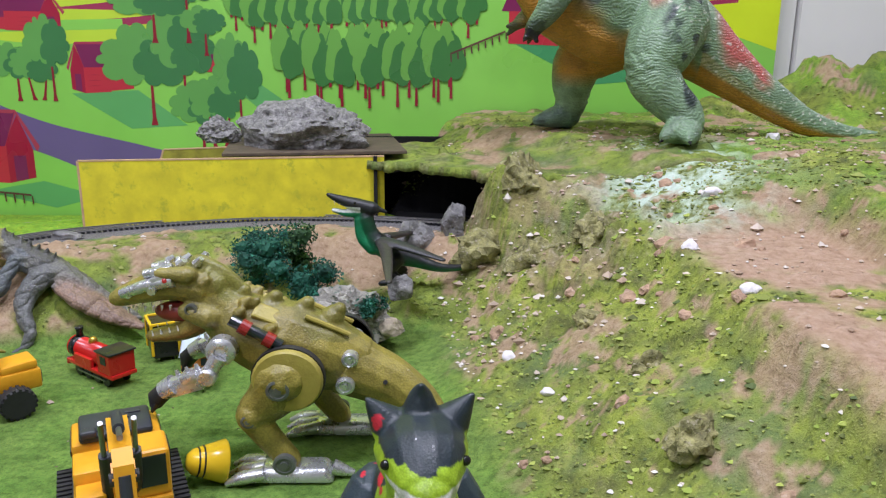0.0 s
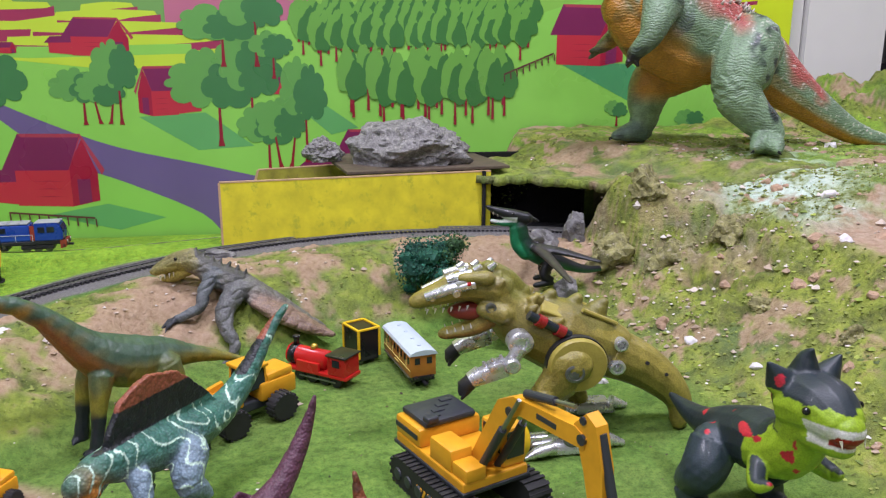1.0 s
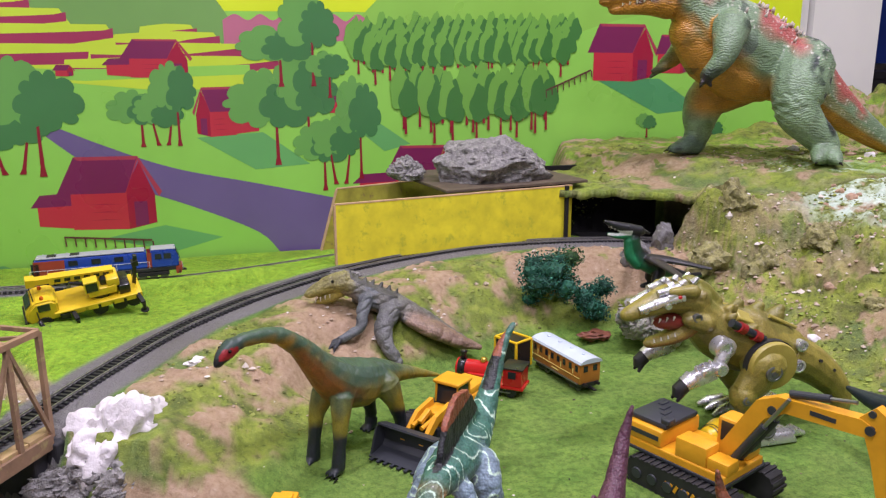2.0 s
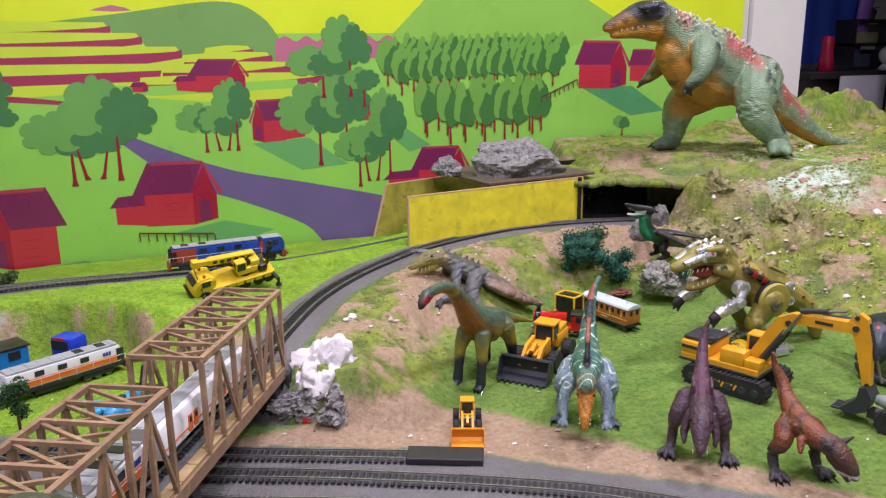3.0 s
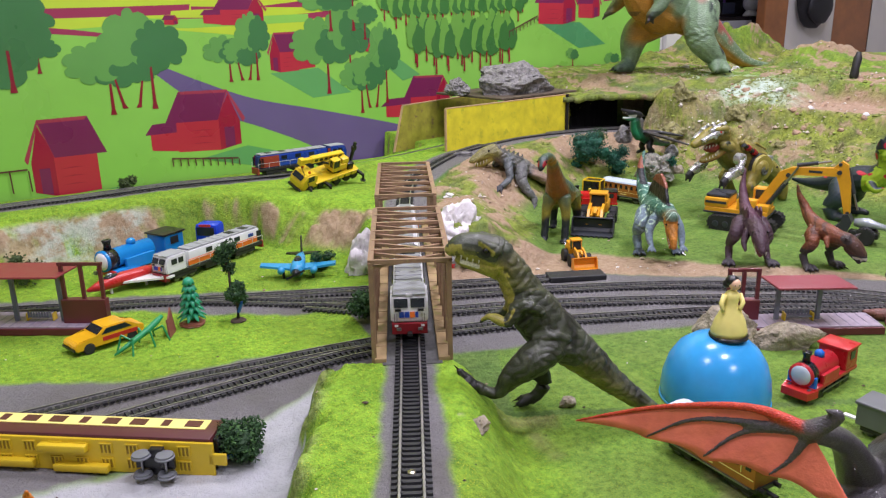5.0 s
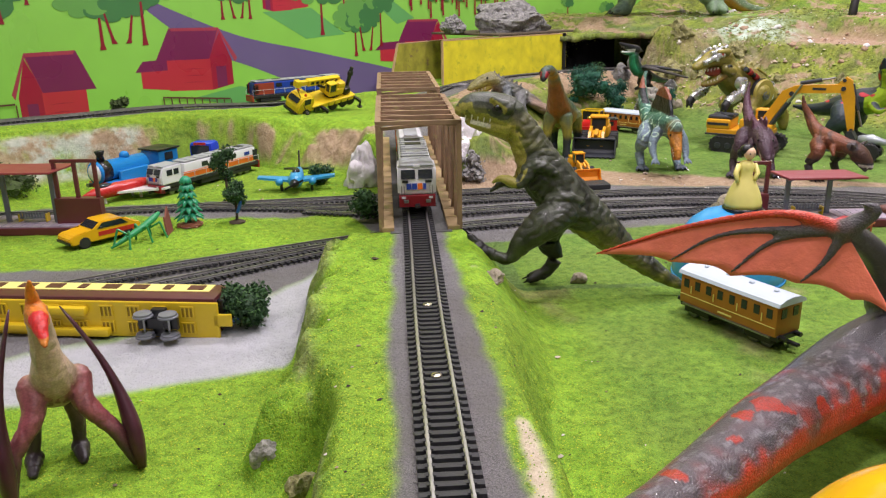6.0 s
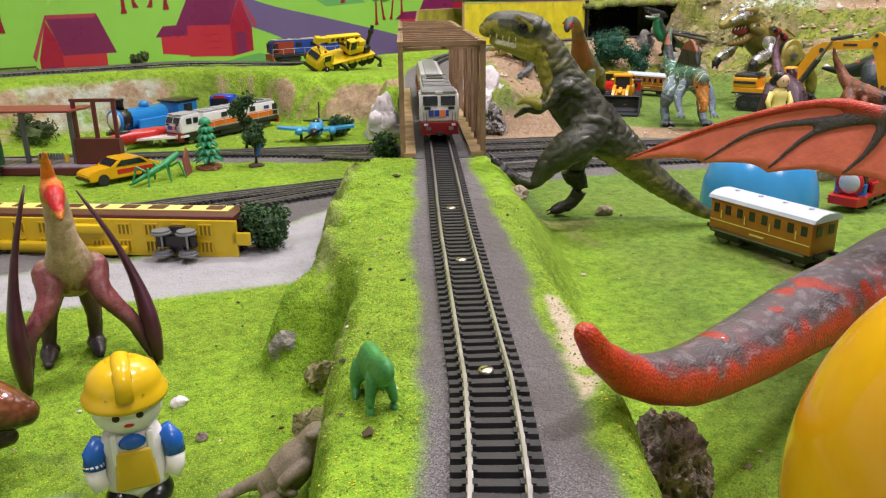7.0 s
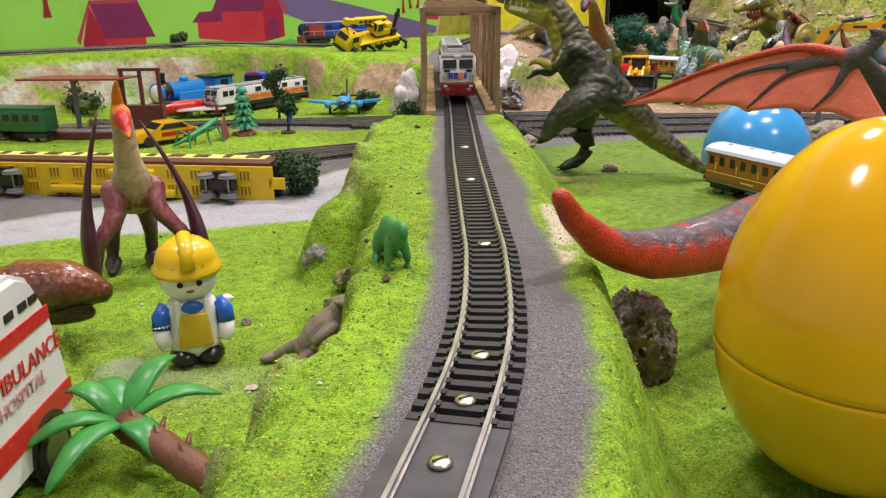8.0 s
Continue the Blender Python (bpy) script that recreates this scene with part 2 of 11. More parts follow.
def hill(x, y):
    """The mossy hill and the plateau behind it, without the tunnel."""
    w = fbm(x, y, 6, 3)
    xe = x + 0.18 * (y - 0.65) + 0.30 * np.maximum(0, y - 0.85) + 0.14 * np.maximum(0, y - 1.0) + 0.014 * w
    h = np.interp(xe, [-0.06, 0.0, 0.04, 0.07, 0.10, 0.14, 0.17, 0.21, 0.235, 0.27, 0.33, 0.37, 0.5, 1.5], [0, 0.007, 0.020, 0.034, 0.059, 0.088, 0.110, 0.142, 0.160, 0.168, 0.184, 0.203, 0.210, 0.214])
    h += 0.030 * np.exp(-(((x - 0.92) / 0.2) ** 2 + ((y - 0.95) / 0.2) ** 2))
    for mx, my, mh, sx, sy in HILL_TOPS:
        h += mh * np.exp(-((((x - mx) / sx) ** 2 + ((y - my) / sy) ** 2) ** 1.3)) * (1 + 0.5 * w + 0.5 * fbm(x, y, 22, 3))
    mounds = np.abs(fbm(x + 2, y, 15, 3)) + 0.6 * np.abs(fbm(x, y + 4, 38, 2))
    ledge = ss(0.66, 0.80, y) * ss(0.10, 0.15, xe) * (1 - ss(0.27, 0.31, xe))
    steps = (np.floor(h / 0.038 + 0.5 * w) + ss(0.5, 0.95, (h / 0.038 + 0.5 * w) % 1)) * 0.038 - 0.016 * w
    rocky = ss(0.008, 0.03, h) * (1 - ss(0.155, 0.185, h))
    h = h + (np.clip(steps, 0, None) - h) * 0.45 * ledge + (0.013 + 0.020 * ledge) * (mounds - 0.28) * ss(0.01, 0.05, h) * (1 - 0.6 * ss(0.16, 0.20, h))
    lip = np.interp(x, [-0.16, -0.09, 0.05, 0.12, 0.36], [1.165, 1.140, 1.010, 0.96, 0.92])
    rise = ss(-0.075, -0.010, y - lip + 0.012 * w) * ss(0.035, 0.085, x + 0.012 * w) * (1 - ss(1.0, 1.1, y))
    h = h + (np.maximum(h, 0.180 + 0.012 * w) - h) * rise
    ledge = np.maximum(ledge, rise)
    road = ss(0.205, 0.235, x + 0.02 * w - 0.05 * np.maximum(0, 0.7 - y)) * (1 - ss(0.36, 0.40, x)) * (1 - ss(0.74, 0.82, y + 0.04 * w))
    rim = np.exp(-((x + 0.02 * w - 0.212 - 0.05 * np.maximum(0, 0.7 - y)) / 0.010) ** 2) * (1 - ss(0.70, 0.78, y))
    return h + (0.156 + 0.006 * w - h) * road + 0.006 * rim * (1 + fbm(x, y, 60, 2)), rocky * (0.25 + 0.75 * ledge), road


def land(x, y):
    """Height and what covers the ground at each point: sand, grey, white, bright, moss, rock, teal."""
    d, s = to_main(x, y)
    n1, n2 = fbm(x, y, 9, 4), fbm(x, y, 45, 3)
    z = np.zeros_like(x)
    # embankment before the bridge
    dn = d + 0.012 * n1
    near = 1 - ss(-0.04, 0.07, y)
    foot_l = dn + 0.010 * n2 * (1 - 0.6 * near) - 0.011 * near + 0.108 - 0.021 * near
    top = ss(0, 1, foot_l / (0.050 - 0.025 * near))* (1 - ss(0.040, 0.074 + 0.030 * ss(-0.06, 0.06, y), dn + 0.006 * n2))
    z = np.maximum(z, 0.0645 * top * (1 - ss(ARC_NEAR - 0.012, ARC_NEAR + 0.012, s)))
    # mossy outcrop at the foot of the embankment
    ax, ay = (x + 1.300) * 0.90 + (y - 0.028) * 0.43, -(x + 1.300) * 0.43 + (y - 0.028) * 0.90
    z = np.maximum(z, 0.046 * ss(-0.030, 0.012, ax + 0.010 * n2) * (1 - ss(0.010, 0.026, np.abs(ay + 0.006 * n1))) * (ax < 0.06))
    # terrace and bank beyond the bridge
    foot = np.interp(x, [-1.7, -1.365, -1.317, -1.003, -0.932, -0.885, -0.84], [0.84, 0.852, 0.925, 0.918, 0.745, 0.69, 0.62])
    crest = np.interp(x, [-1.7, -1.348, -1.138, -1.045, -0.913, -0.852, -0.82], [0.985, 0.990, 0.985, 0.955, 0.915, 0.820, 0.74])
    beyond = ss(ARC_FAR - 0.03, ARC_FAR + 0.02, s)
    left = (d < 0) * terrace_z(x) * ss(0, 1, (y - foot + 0.02 * n1) / (crest - foot))
    rear = np.interp(x, UP_X, UP_Y) + np.interp(x, [-1.7, -1.1, -0.95, -0.8, -0.44, -0.39], [0.034, 0.036, 0.050, 0.06, 0.06, 0.5]) + 0.01 * n1
    left = left * (1 - ss(0.0, 0.03, y - rear)) + 0.017 * (d < 0) * ss(0.4, 0.8, (y - foot) / (crest - foot)) * (1 - ss(0.012, 0.034, np.abs(y - np.interp(x, UP_X, UP_Y) + 0.052))) * ss(-0.92, -0.80, x) * ss(0.05, 0.075, -d)
    shoulder = main_z(s) * ss(-0.10, -0.055, d) * beyond * (1 - ss(0.05, 0.06, d))
    right = (d >= 0) * main_z(s) * (1 - ss(0.10, 0.25, d + 0.05 * n1)) * beyond
    z = np.maximum(z, np.maximum(np.maximum(left, shoulder), right))
    bank = np.where(d < 0, ss(0.004, 0.02, left) * (1 - ss(0.74, 0.9, left / terrace_z(x))), ss(0.01, 0.03, right) * (d > 0.05))
    # hill, cut by the tunnel
    h, rocky, road = hill(x, y)
    lip = np.interp(x, [-0.16, -0.09, 0.05, 0.12, 0.36], [1.165, 1.140, 1.010, 0.96, 0.92])
    tunnel = (1 - ss(0.055, 0.075, np.abs(d))) * (x > -0.14) * (y > 0.88) * ((x < 0.075) | (y > lip + 0.012))
    open_side = 1 - ss(-0.14, -0.06, x - 0.35 * np.maximum(0, y - 1.2))
    hh = h * (1 - open_side)
    hillside = (hh > z) & (tunnel < 0.5)
    z = np.where(tunnel > 0.5, main_z(s), np.maximum(z, hh))
    on_hill = ss(0.005, 0.03, hh) * hillside
    bank = bank * np.where(d > 0, 1 - on_hill, 1)
    # relief
    rough = 0.0010 + 0.012 * on_hill * (0.25 + 0.75 * rocky) * (1 - 0.8 * road) + 0.006 * np.clip(bank, 0, 1)
    cliff = ss(0.004, 0.03, 0.0645 * top) * (1 - ss(0.05, 0.066, 0.0645 * top)) * (s < ARC_NEAR)
    rough = rough + 0.011 * cliff * (d < 0) + 0.004 * cliff + 0.004 * np.clip(bank, 0, 1) * (d < 0)
    flat = ss(0.028, 0.04, np.abs(d)) + (s > ARC_NEAR) * (s < ARC_FAR)
    z = z + rough * (1.3 * n1 + 1.2 * n2) * np.clip(flat, 0, 1)
    # covers
    u, v = (x + 0.93) * 0.885 - (y - 0.52) * 0.465, (x + 0.93) * 0.465 + (y - 0.52) * 0.885
    e = 0.010 * n1 + 0.004 * n2
    lo = np.interp(u, [-0.6, -0.39, -0.27, -0.16, -0.075, -0.045, 0.035, 0.23, 0.378, 0.7], [0.0, 0.005, -0.028, -0.036, -0.032, -0.12, -0.188, -0.152, -0.140, -0.15]) + e
    hi = np.interp(u, [-0.6, 0.0, 0.13, 0.23, 0.30, 0.44, 0.625, 0.8], [0.06, 0.060, 0.075, 0.082, 0.076, 0.050, 0.011, -0.03]) + e
    low = (z < 0.03) & (y < 1.15)
    grey = ss(-0.006, 0.006, v - lo) * ss(-0.006, 0.006, hi - v) * low
    lawn_low = np.interp(x, [-1.7, -1.411, -1.285, -1.166, -1.043, -0.96], [0.56, 0.532, 0.465, 0.449, 0.427, 0.40]) + e
    grey = np.maximum(grey, ss(-0.006, 0.006, lawn_low - y) * ss(0.27, 0.30, y + e) * low * (d < 0) * (x > -1.52))
    sand_top = np.interp(u, [-0.02, 0.035, 0.19, 0.304, 0.38, 0.516, 0.637, 0.72, 0.9], [0.06, 0.098, 0.19, 0.175, 0.155, 0.087, 0.048, 0.0, -0.05]) + 1.6 * e
    sand = ss(-0.012, 0.012, sand_top - v) * ss(-0.004, 0.004, v - hi) * low * (u > -0.03) * 0.9
    bed_l, bed_r = 0.024 + 0.006 * n1 + 0.003 * n2, np.interp(y, [-0.4, -0.1, 0.05, 0.2, 0.6], [0.037, 0.036, 0.029, 0.023, 0.036]) + 0.012 * n1 + 0.005 * n2
    bed = ss(-0.004, 0.004, d + bed_l) * ss(-0.004, 0.004, bed_r - d) * ((s < ARC_NEAR + 0.03) | (s > ARC_FAR - 0.03))
    bed_far = ss(-0.006, 0.004, d + 0.032 + 0.008 * n1) * ss(-0.004, 0.006, 0.045 + 0.01 * n1 - d) * (s > ARC_FAR - 0.03)
    upper_y = np.interp(x, UP_X, UP_Y)
    bed_up = ss(-0.006, 0.006, 0.024 + 0.006 * n1 - np.abs(y - upper_y)) * (x < -0.1) * (d < 0)
    grey = np.maximum(np.maximum(grey, bed * (s < ARC_FAR)), np.maximum(bed_far, bed_up))
    white_hi = np.interp(x, [-1.7, -1.42, -1.27, -1.17, -1.10], [0.30, 0.290, 0.284, 0.322, 0.368])
    white_lo = np.interp(x, [-1.7, -1.447, -1.352, -1.239, -1.18], [0.24, 0.213, 0.182, 0.155, 0.15])
    white = ss(-0.008, 0.008, white_hi - y + e) * ss(-0.006, 0.006, y - white_lo + e) * (d < -0.085) * low
    grey = grey * (1 - white) * (1 - on_hill)
    sand = np.clip(np.maximum(sand, np.clip(bank, 0, 1) * ss(-0.12, 0.16, n1 + 0.6 * n2) * 0.9), 0, 1)
    sand = np.maximum(sand, np.clip(bank, 0, 1) * (d < 0) * ss(0.02, 0.22, fbm(0.5 * x + 3, 2.4 * y, 13, 3)) * 0.8)
    sand = np.maximum(sand, on_hill * ss(0.26, 0.36, fbm(x + 1.6 * h, y, 60, 3) * 0.7 + fbm(x + 7 + 1.6 * h, y, 15, 3) + 0.10 * road) * (0.9 - 0.45 * rocky))
    sand = np.maximum(sand, np.maximum(road * on_hill * ss(-0.55, -0.15, n1 + 0.5 * n2), 0.5 * ss(0.2, 0.5, n1) * (d > 0.08) * (s < ARC_NEAR) * low))
    wet = np.clip(1.5 * np.exp(-(((x - 0.27 - 0.25 * (y - 0.90)) / 0.075) ** 2 + ((y - 0.92) / 0.17) ** 2)), 0, 1) * on_hill * ss(0.15, 0.17, h)
    rock = np.maximum(on_hill * rocky * ss(0.10, 0.4, fbm(x + 1.6 * h, y + 3, 40, 3) + 0.3 * n1) * 0.6, cliff * ss(0.10, 0.35, n2 + 0.6 * n1) * (d < 0) * 0.5)
    bright = np.where(d < -0.01, 1.0, 0.0)
    bright = np.maximum(bright, (s < ARC_NEAR) * (1 - 0.55 * ss(0.09, 0.16, d)))
    bright = np.where((d > 0.1) & (s > ARC_NEAR), 0.18 + 0.2 * ss(0.15, 0.28, -v), bright) * (1 - on_hill)
    worn = np.exp(-((((x + 1.440) * 0.80 + (y + 0.035) * 0.6) / 0.030) ** 2 + ((-(x + 1.440) * 0.6 + (y + 0.035) * 0.80) / 0.060) ** 2)) * ss(-0.25, 0.25, n1 + 0.5 * n2) * low
    cream = ss(0.034, 0.038, d + 0.006 * n2) * (1 - ss(0.039, 0.044, d + 0.006 * n1)) * ss(0.20, 0.28, fbm(x + 3, y, 30, 3)) * (s < ARC_NEAR)
    # tunnel shade put into the ground's colour as black
    tunnel_dark = (x > -0.115) & (x < 0.36) & (y > np.interp(x, [-0.16, -0.09, 0.05, 0.12, 0.36], [1.165, 1.140, 1.010, 0.96, 0.92]) + 0.035) & (y < 1.36) & (z < 0.165) & (np.abs(d) > 0.03)
    painted = np.clip(bank, 0, 1) * (d < 0) * (1 - ss(-1.16, -1.12, x + 0.02 * n1))
    wet = np.maximum(wet, 0.65 * painted * ss(-0.1, 0.15, n1))
    top_lawn = on_hill * ss(0.178, 0.192, h) * ss(-0.15, 0.20, fbm(x + 5, y + 2, 9, 3)) * (1 - road)
    bright = np.maximum(bright, 0.75 * top_lawn)
    moss = np.maximum(np.maximum(on_hill * (1 - 0.7 * top_lawn), bank * 0.8 * (d > 0)), 0.25 * np.clip(bank, 0, 1) * (d < 0) * (1 - painted))
    split = (x + 1.468) * 0.99 + (y - 0.009) * 0.124 + 0.001 * n2
    z = z - 0.006 * np.exp(-(split / 0.0022) ** 2) * (y < 0.03) * (y > -0.12)
    white = np.maximum(white, 0.45 * worn)
    return z, sand, grey, white, bright, moss, rock, wet, cream, tunnel_dark * 1.0


def lines(a, b, fine_a, fine_b, coarse, fine):
    return np.concatenate([np.arange(a, fine_a, coarse), np.arange(fine_a, fine_b, fine), np.arange(fine_b, b + coarse, coarse)])


def sheet(name, gx, gy, z, material, keep=None):
    """A grid mesh with heights z[j, i]."""
    nx, ny = len(gx), len(gy)
    xx, yy = np.meshgrid(gx, gy)
    co = np.stack([xx, yy, z], -1).reshape(-1, 3)
    i = np.arange(nx * ny).reshape(ny, nx)
    quads = np.stack([i[:-1, :-1], i[:-1, 1:], i[1:, 1:], i[1:, :-1]], -1).reshape(-1, 4)
    if keep is not None:
        k = keep.reshape(-1)
        quads = quads[k[quads].all(1)]
    me = bpy.data.meshes.new(name)
    me.from_pydata(co.tolist(), [], quads.tolist())
    me.materials.append(material)
    flat_shade(me, True)
    return me


def cover(me, name, cols):
    a = me.attributes.new(name, "FLOAT_COLOR", "POINT")
    v = np.ones((len(me.vertices), 4), dtype=np.float32)
    for k, c in enumerate(cols):
        v[:, k] = np.clip(c, 0, 1)
    a.data.foreach_set("color", v.reshape(-1))


def ground_material():
    m = bpy.data.materials.new("layout_ground")
    nodes, links = nodes_of(m)
    nt, b = m.node_tree, nodes["Principled BSDF"]
    vec = nodes.new("ShaderNodeTexCoord").outputs["Object"]

    def masks(name):
        a = nodes.new("ShaderNodeAttribute")
        a.attribute_name = name
        sep = nodes.new("ShaderNodeSeparateColor")
        links.new(a.outputs["Color"], sep.inputs[0])
        return sep.outputs

    sand, grey, white = masks("cover_a")
    bright, moss, rock = masks("cover_b")
    wet, cream, tunnel_dark = masks("cover_c")
    n8, n30, n120, n500 = (noise_node(nt, s, 4, 0.65, vec).outputs[0] for s in (8, 30, 130, 700))
    sharp = noise_node(nt, 1500, 2, 0.7, vec).outputs[0]
    lawn = mix_node(nt, ramp_node(nt, n30, [(0.35, (0, 0, 0)), (0.65, (1, 1, 1))]).outputs[0], (0.085, 0.178, 0.036), (0.150, 0.262, 0.056))
    lime = mix_node(nt, ramp_node(nt, n30, [(0.3, (0, 0, 0)), (0.7, (1, 1, 1))]).outputs[0], (0.150, 0.350, 0.022), (0.275, 0.520, 0.036))
    dull = ramp_node(nt, n8, [(0.40, (0, 0, 0)), (0.62, (1, 1, 1))]).outputs[0]
    lime = mix_node(nt, math_node(nt, "MULTIPLY", dull, 0.45), lime, (0.135, 0.235, 0.026))
    lawn = mix_node(nt, math_node(nt, "MULTIPLY", dull, 0.30), lawn, (0.17, 0.19, 0.065))
    col = mix_node(nt, bright, lawn, lime)
    mottle = ramp_node(nt, n120, [(0.34, (0.62, 0.66, 0.6)), (0.5, (1, 1, 1)), (0.66, (1.28, 1.22, 1.2))]).outputs[0]
    col = mix_node(nt, 1.0, col, mottle, "MULTIPLY")
    # the flock's glitter put into the colour as yellow specks
    glint = ramp_node(nt, sharp, [(0.57, (0, 0, 0)), (0.66, (1, 1, 1))]).outputs[0]
    col = mix_node(nt, math_node(nt, "MULTIPLY", math_node(nt, "MULTIPLY", glint, bright), 0.8), col, (0.72, 0.70, 0.03))
    fleck = ramp_node(nt, n500, [(0.36, (1, 1, 1)), (0.46, (0, 0, 0))]).outputs[0]
    col = mix_node(nt, math_node(nt, "MULTIPLY", fleck, 0.65), col, (0.05, 0.09, 0.012))
    mossy = ramp_node(nt, n30, [(0.32, (0.105, 0.118, 0.032)), (0.42, (0.168, 0.198, 0.040)), (0.52, (0.238, 0.290, 0.046)), (0.60, (0.310, 0.360, 0.056)), (0.70, (0.31, 0.25, 0.11))]).outputs[0]
    mossy = mix_node(nt, math_node(nt, "MULTIPLY", ramp_node(nt, n120, [(0.34, (1, 1, 1)), (0.46, (0, 0, 0))]).outputs[0], 0.65), mossy, (0.075, 0.105, 0.026))
    mossy = mix_node(nt, math_node(nt, "MULTIPLY", ramp_node(nt, n8, [(0.50, (0, 0, 0)), (0.64, (1, 1, 1))]).outputs[0], 0.75), mossy, (0.120, 0.180, 0.070))
    mossy = mix_node(nt, ramp_node(nt, n500, [(0.60, (0, 0, 0)), (0.72, (1, 1, 1))]).outputs[0], mossy, (0.42, 0.44, 0.16))
    col = mix_node(nt, moss, col, mossy)
    earth = ramp_node(nt, n120, [(0.22, (0.27, 0.17, 0.10)), (0.5, (0.42, 0.285, 0.195)), (0.72, (0.50, 0.36, 0.265)), (0.86, (0.64, 0.55, 0.47))]).outputs[0]
    col = mix_node(nt, sand, col, earth)
    stone = ramp_node(nt, n120, [(0.3, (0.10, 0.085, 0.05)), (0.55, (0.30, 0.25, 0.16)), (0.74, (0.55, 0.50, 0.42))]).outputs[0]
    col = mix_node(nt, rock, col, stone)
    foam = math_node(nt, "MULTIPLY", wet, ramp_node(nt, n30, [(0.42, (0, 0, 0)), (0.56, (1, 1, 1))]).outputs[0])
    col = mix_node(nt, foam, col, mix_node(nt, n120, (0.30, 0.48, 0.34), (0.78, 0.82, 0.76)))
    gravel = ramp_node(nt, sharp, [(0.3, (0.065, 0.064, 0.066)), (0.5, (0.175, 0.170, 0.172)), (0.72, (0.36, 0.35, 0.35))]).outputs[0]
    gravel = mix_node(nt, ramp_node(nt, n8, [(0.4, (0, 0, 0)), (0.7, (1, 1, 1))]).outputs[0], gravel, (0.145, 0.138, 0.128))
    col = mix_node(nt, grey, col, gravel)
    plaster = ramp_node(nt, n30, [(0.3, (0.40, 0.41, 0.425)), (0.65, (0.49, 0.50, 0.52))]).outputs[0]
    col = mix_node(nt, white, col, plaster)
    col = mix_node(nt, cream, col, mix_node(nt, n120, (0.46, 0.36, 0.24), (0.74, 0.66, 0.52)))
    col = mix_node(nt, tunnel_dark, col, (0.006, 0.006, 0.007))
    links.new(col, b.inputs["Base Color"])
    b.inputs["Roughness"].default_value = 0.85
    b.inputs["Specular IOR Level"].default_value = 0.25
    first = bump_node(nt, n500, 0.8, 0.0020)
    links.new(bump_node(nt, n120, 0.6, 0.005, first), b.inputs["Normal"])
    return m


GROUND = ground_material()
gx = np.concatenate([lines(-2.1, -0.86, -1.60, -0.86, 0.008, 0.0030)[:-1], np.arange(-0.86, 0.55, 0.0045), np.arange(0.55, 1.25, 0.007)])
gy = np.concatenate([lines(-0.95, 0.40, -0.45, 0.40, 0.008, 0.0030)[:-1], np.arange(0.40, 1.545, 0.0045)])
xx, yy = np.meshgrid(gx, gy)
lz, sand, grey, white, bright, moss, rock, wet, cream, tunnel_dark = land(xx.reshape(-1), yy.reshape(-1))
me = sheet("ground", gx, gy, lz.reshape(xx.shape), GROUND)
cover(me, "cover_a", (sand, grey, white))
cover(me, "cover_b", (bright, moss, rock))
cover(me, "cover_c", (wet, cream, tunnel_dark))
ground = tagged(new("ground", me), "model railway landscape of green flock, moss, sand and grey ballast", "ground", kind="structure")


def height(x, y):
    return float(land(np.array([x], dtype=float), np.array([y], dtype=float))[0][0])


# roof of the tunnel: the plateau's sheet over the line, its underside black for shade
tx, ty = np.arange(-0.16, 0.36, 0.004), np.arange(0.88, 1.40, 0.004)
xx, yy = np.meshgrid(tx, ty)
px, py = xx.reshape(-1), yy.reshape(-1)
h = hill(px, py)[0]
dist, _ = to_main(px, py)
front = py - (1.10 - 0.62 * (px + 0.05))
zz = np.maximum(h, 0.174 + 0.0 * h) + 0.010 * fbm(px, py, 12, 4) + 0.004 * fbm(px, py, 60, 3)
rim = np.interp(px, [-0.16, -0.09, 0.05, 0.12, 0.36], [1.165, 1.140, 1.010, 0.96, 0.92])
keep = (py > rim + 0.012 * fbm(px, py, 25, 3)) & (py < 1.36) & (px > -0.115)
roof_me = sheet("tunnel_roof", tx, ty, zz.reshape(xx.shape), GROUND, keep)
cover(roof_me, "cover_a", (0.9 * ss(0.15, 0.45, fbm(px + 7, py, 16, 3)), 0 * px, 0 * px))
cover(roof_me, "cover_b", (0.25 + 0 * px, 0.75 + 0 * px, 0.3 * ss(0.0, 0.3, fbm(px, py, 45, 3))))
cover(roof_me, "cover_c", (0 * px, 0 * px, 0 * px))
tunnel_roof = tagged(new("tunnel_roof", roof_me), "mossy plaster roof of the railway tunnel", "tunnel roof", kind="structure")
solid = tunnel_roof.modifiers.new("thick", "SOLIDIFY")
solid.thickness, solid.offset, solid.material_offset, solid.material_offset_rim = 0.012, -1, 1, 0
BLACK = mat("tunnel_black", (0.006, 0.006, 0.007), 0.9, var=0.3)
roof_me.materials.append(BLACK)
# black panels added inside, standing in for the tunnel's shade
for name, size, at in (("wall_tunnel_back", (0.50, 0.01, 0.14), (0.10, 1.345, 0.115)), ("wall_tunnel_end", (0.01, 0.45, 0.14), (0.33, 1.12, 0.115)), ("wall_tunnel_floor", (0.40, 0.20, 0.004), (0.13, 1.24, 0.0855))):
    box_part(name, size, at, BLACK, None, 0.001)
    tagged(bpy.context.scene.collection.objects[name], "black panel added inside the railway tunnel as shade", "tunnel wall", kind="structure")

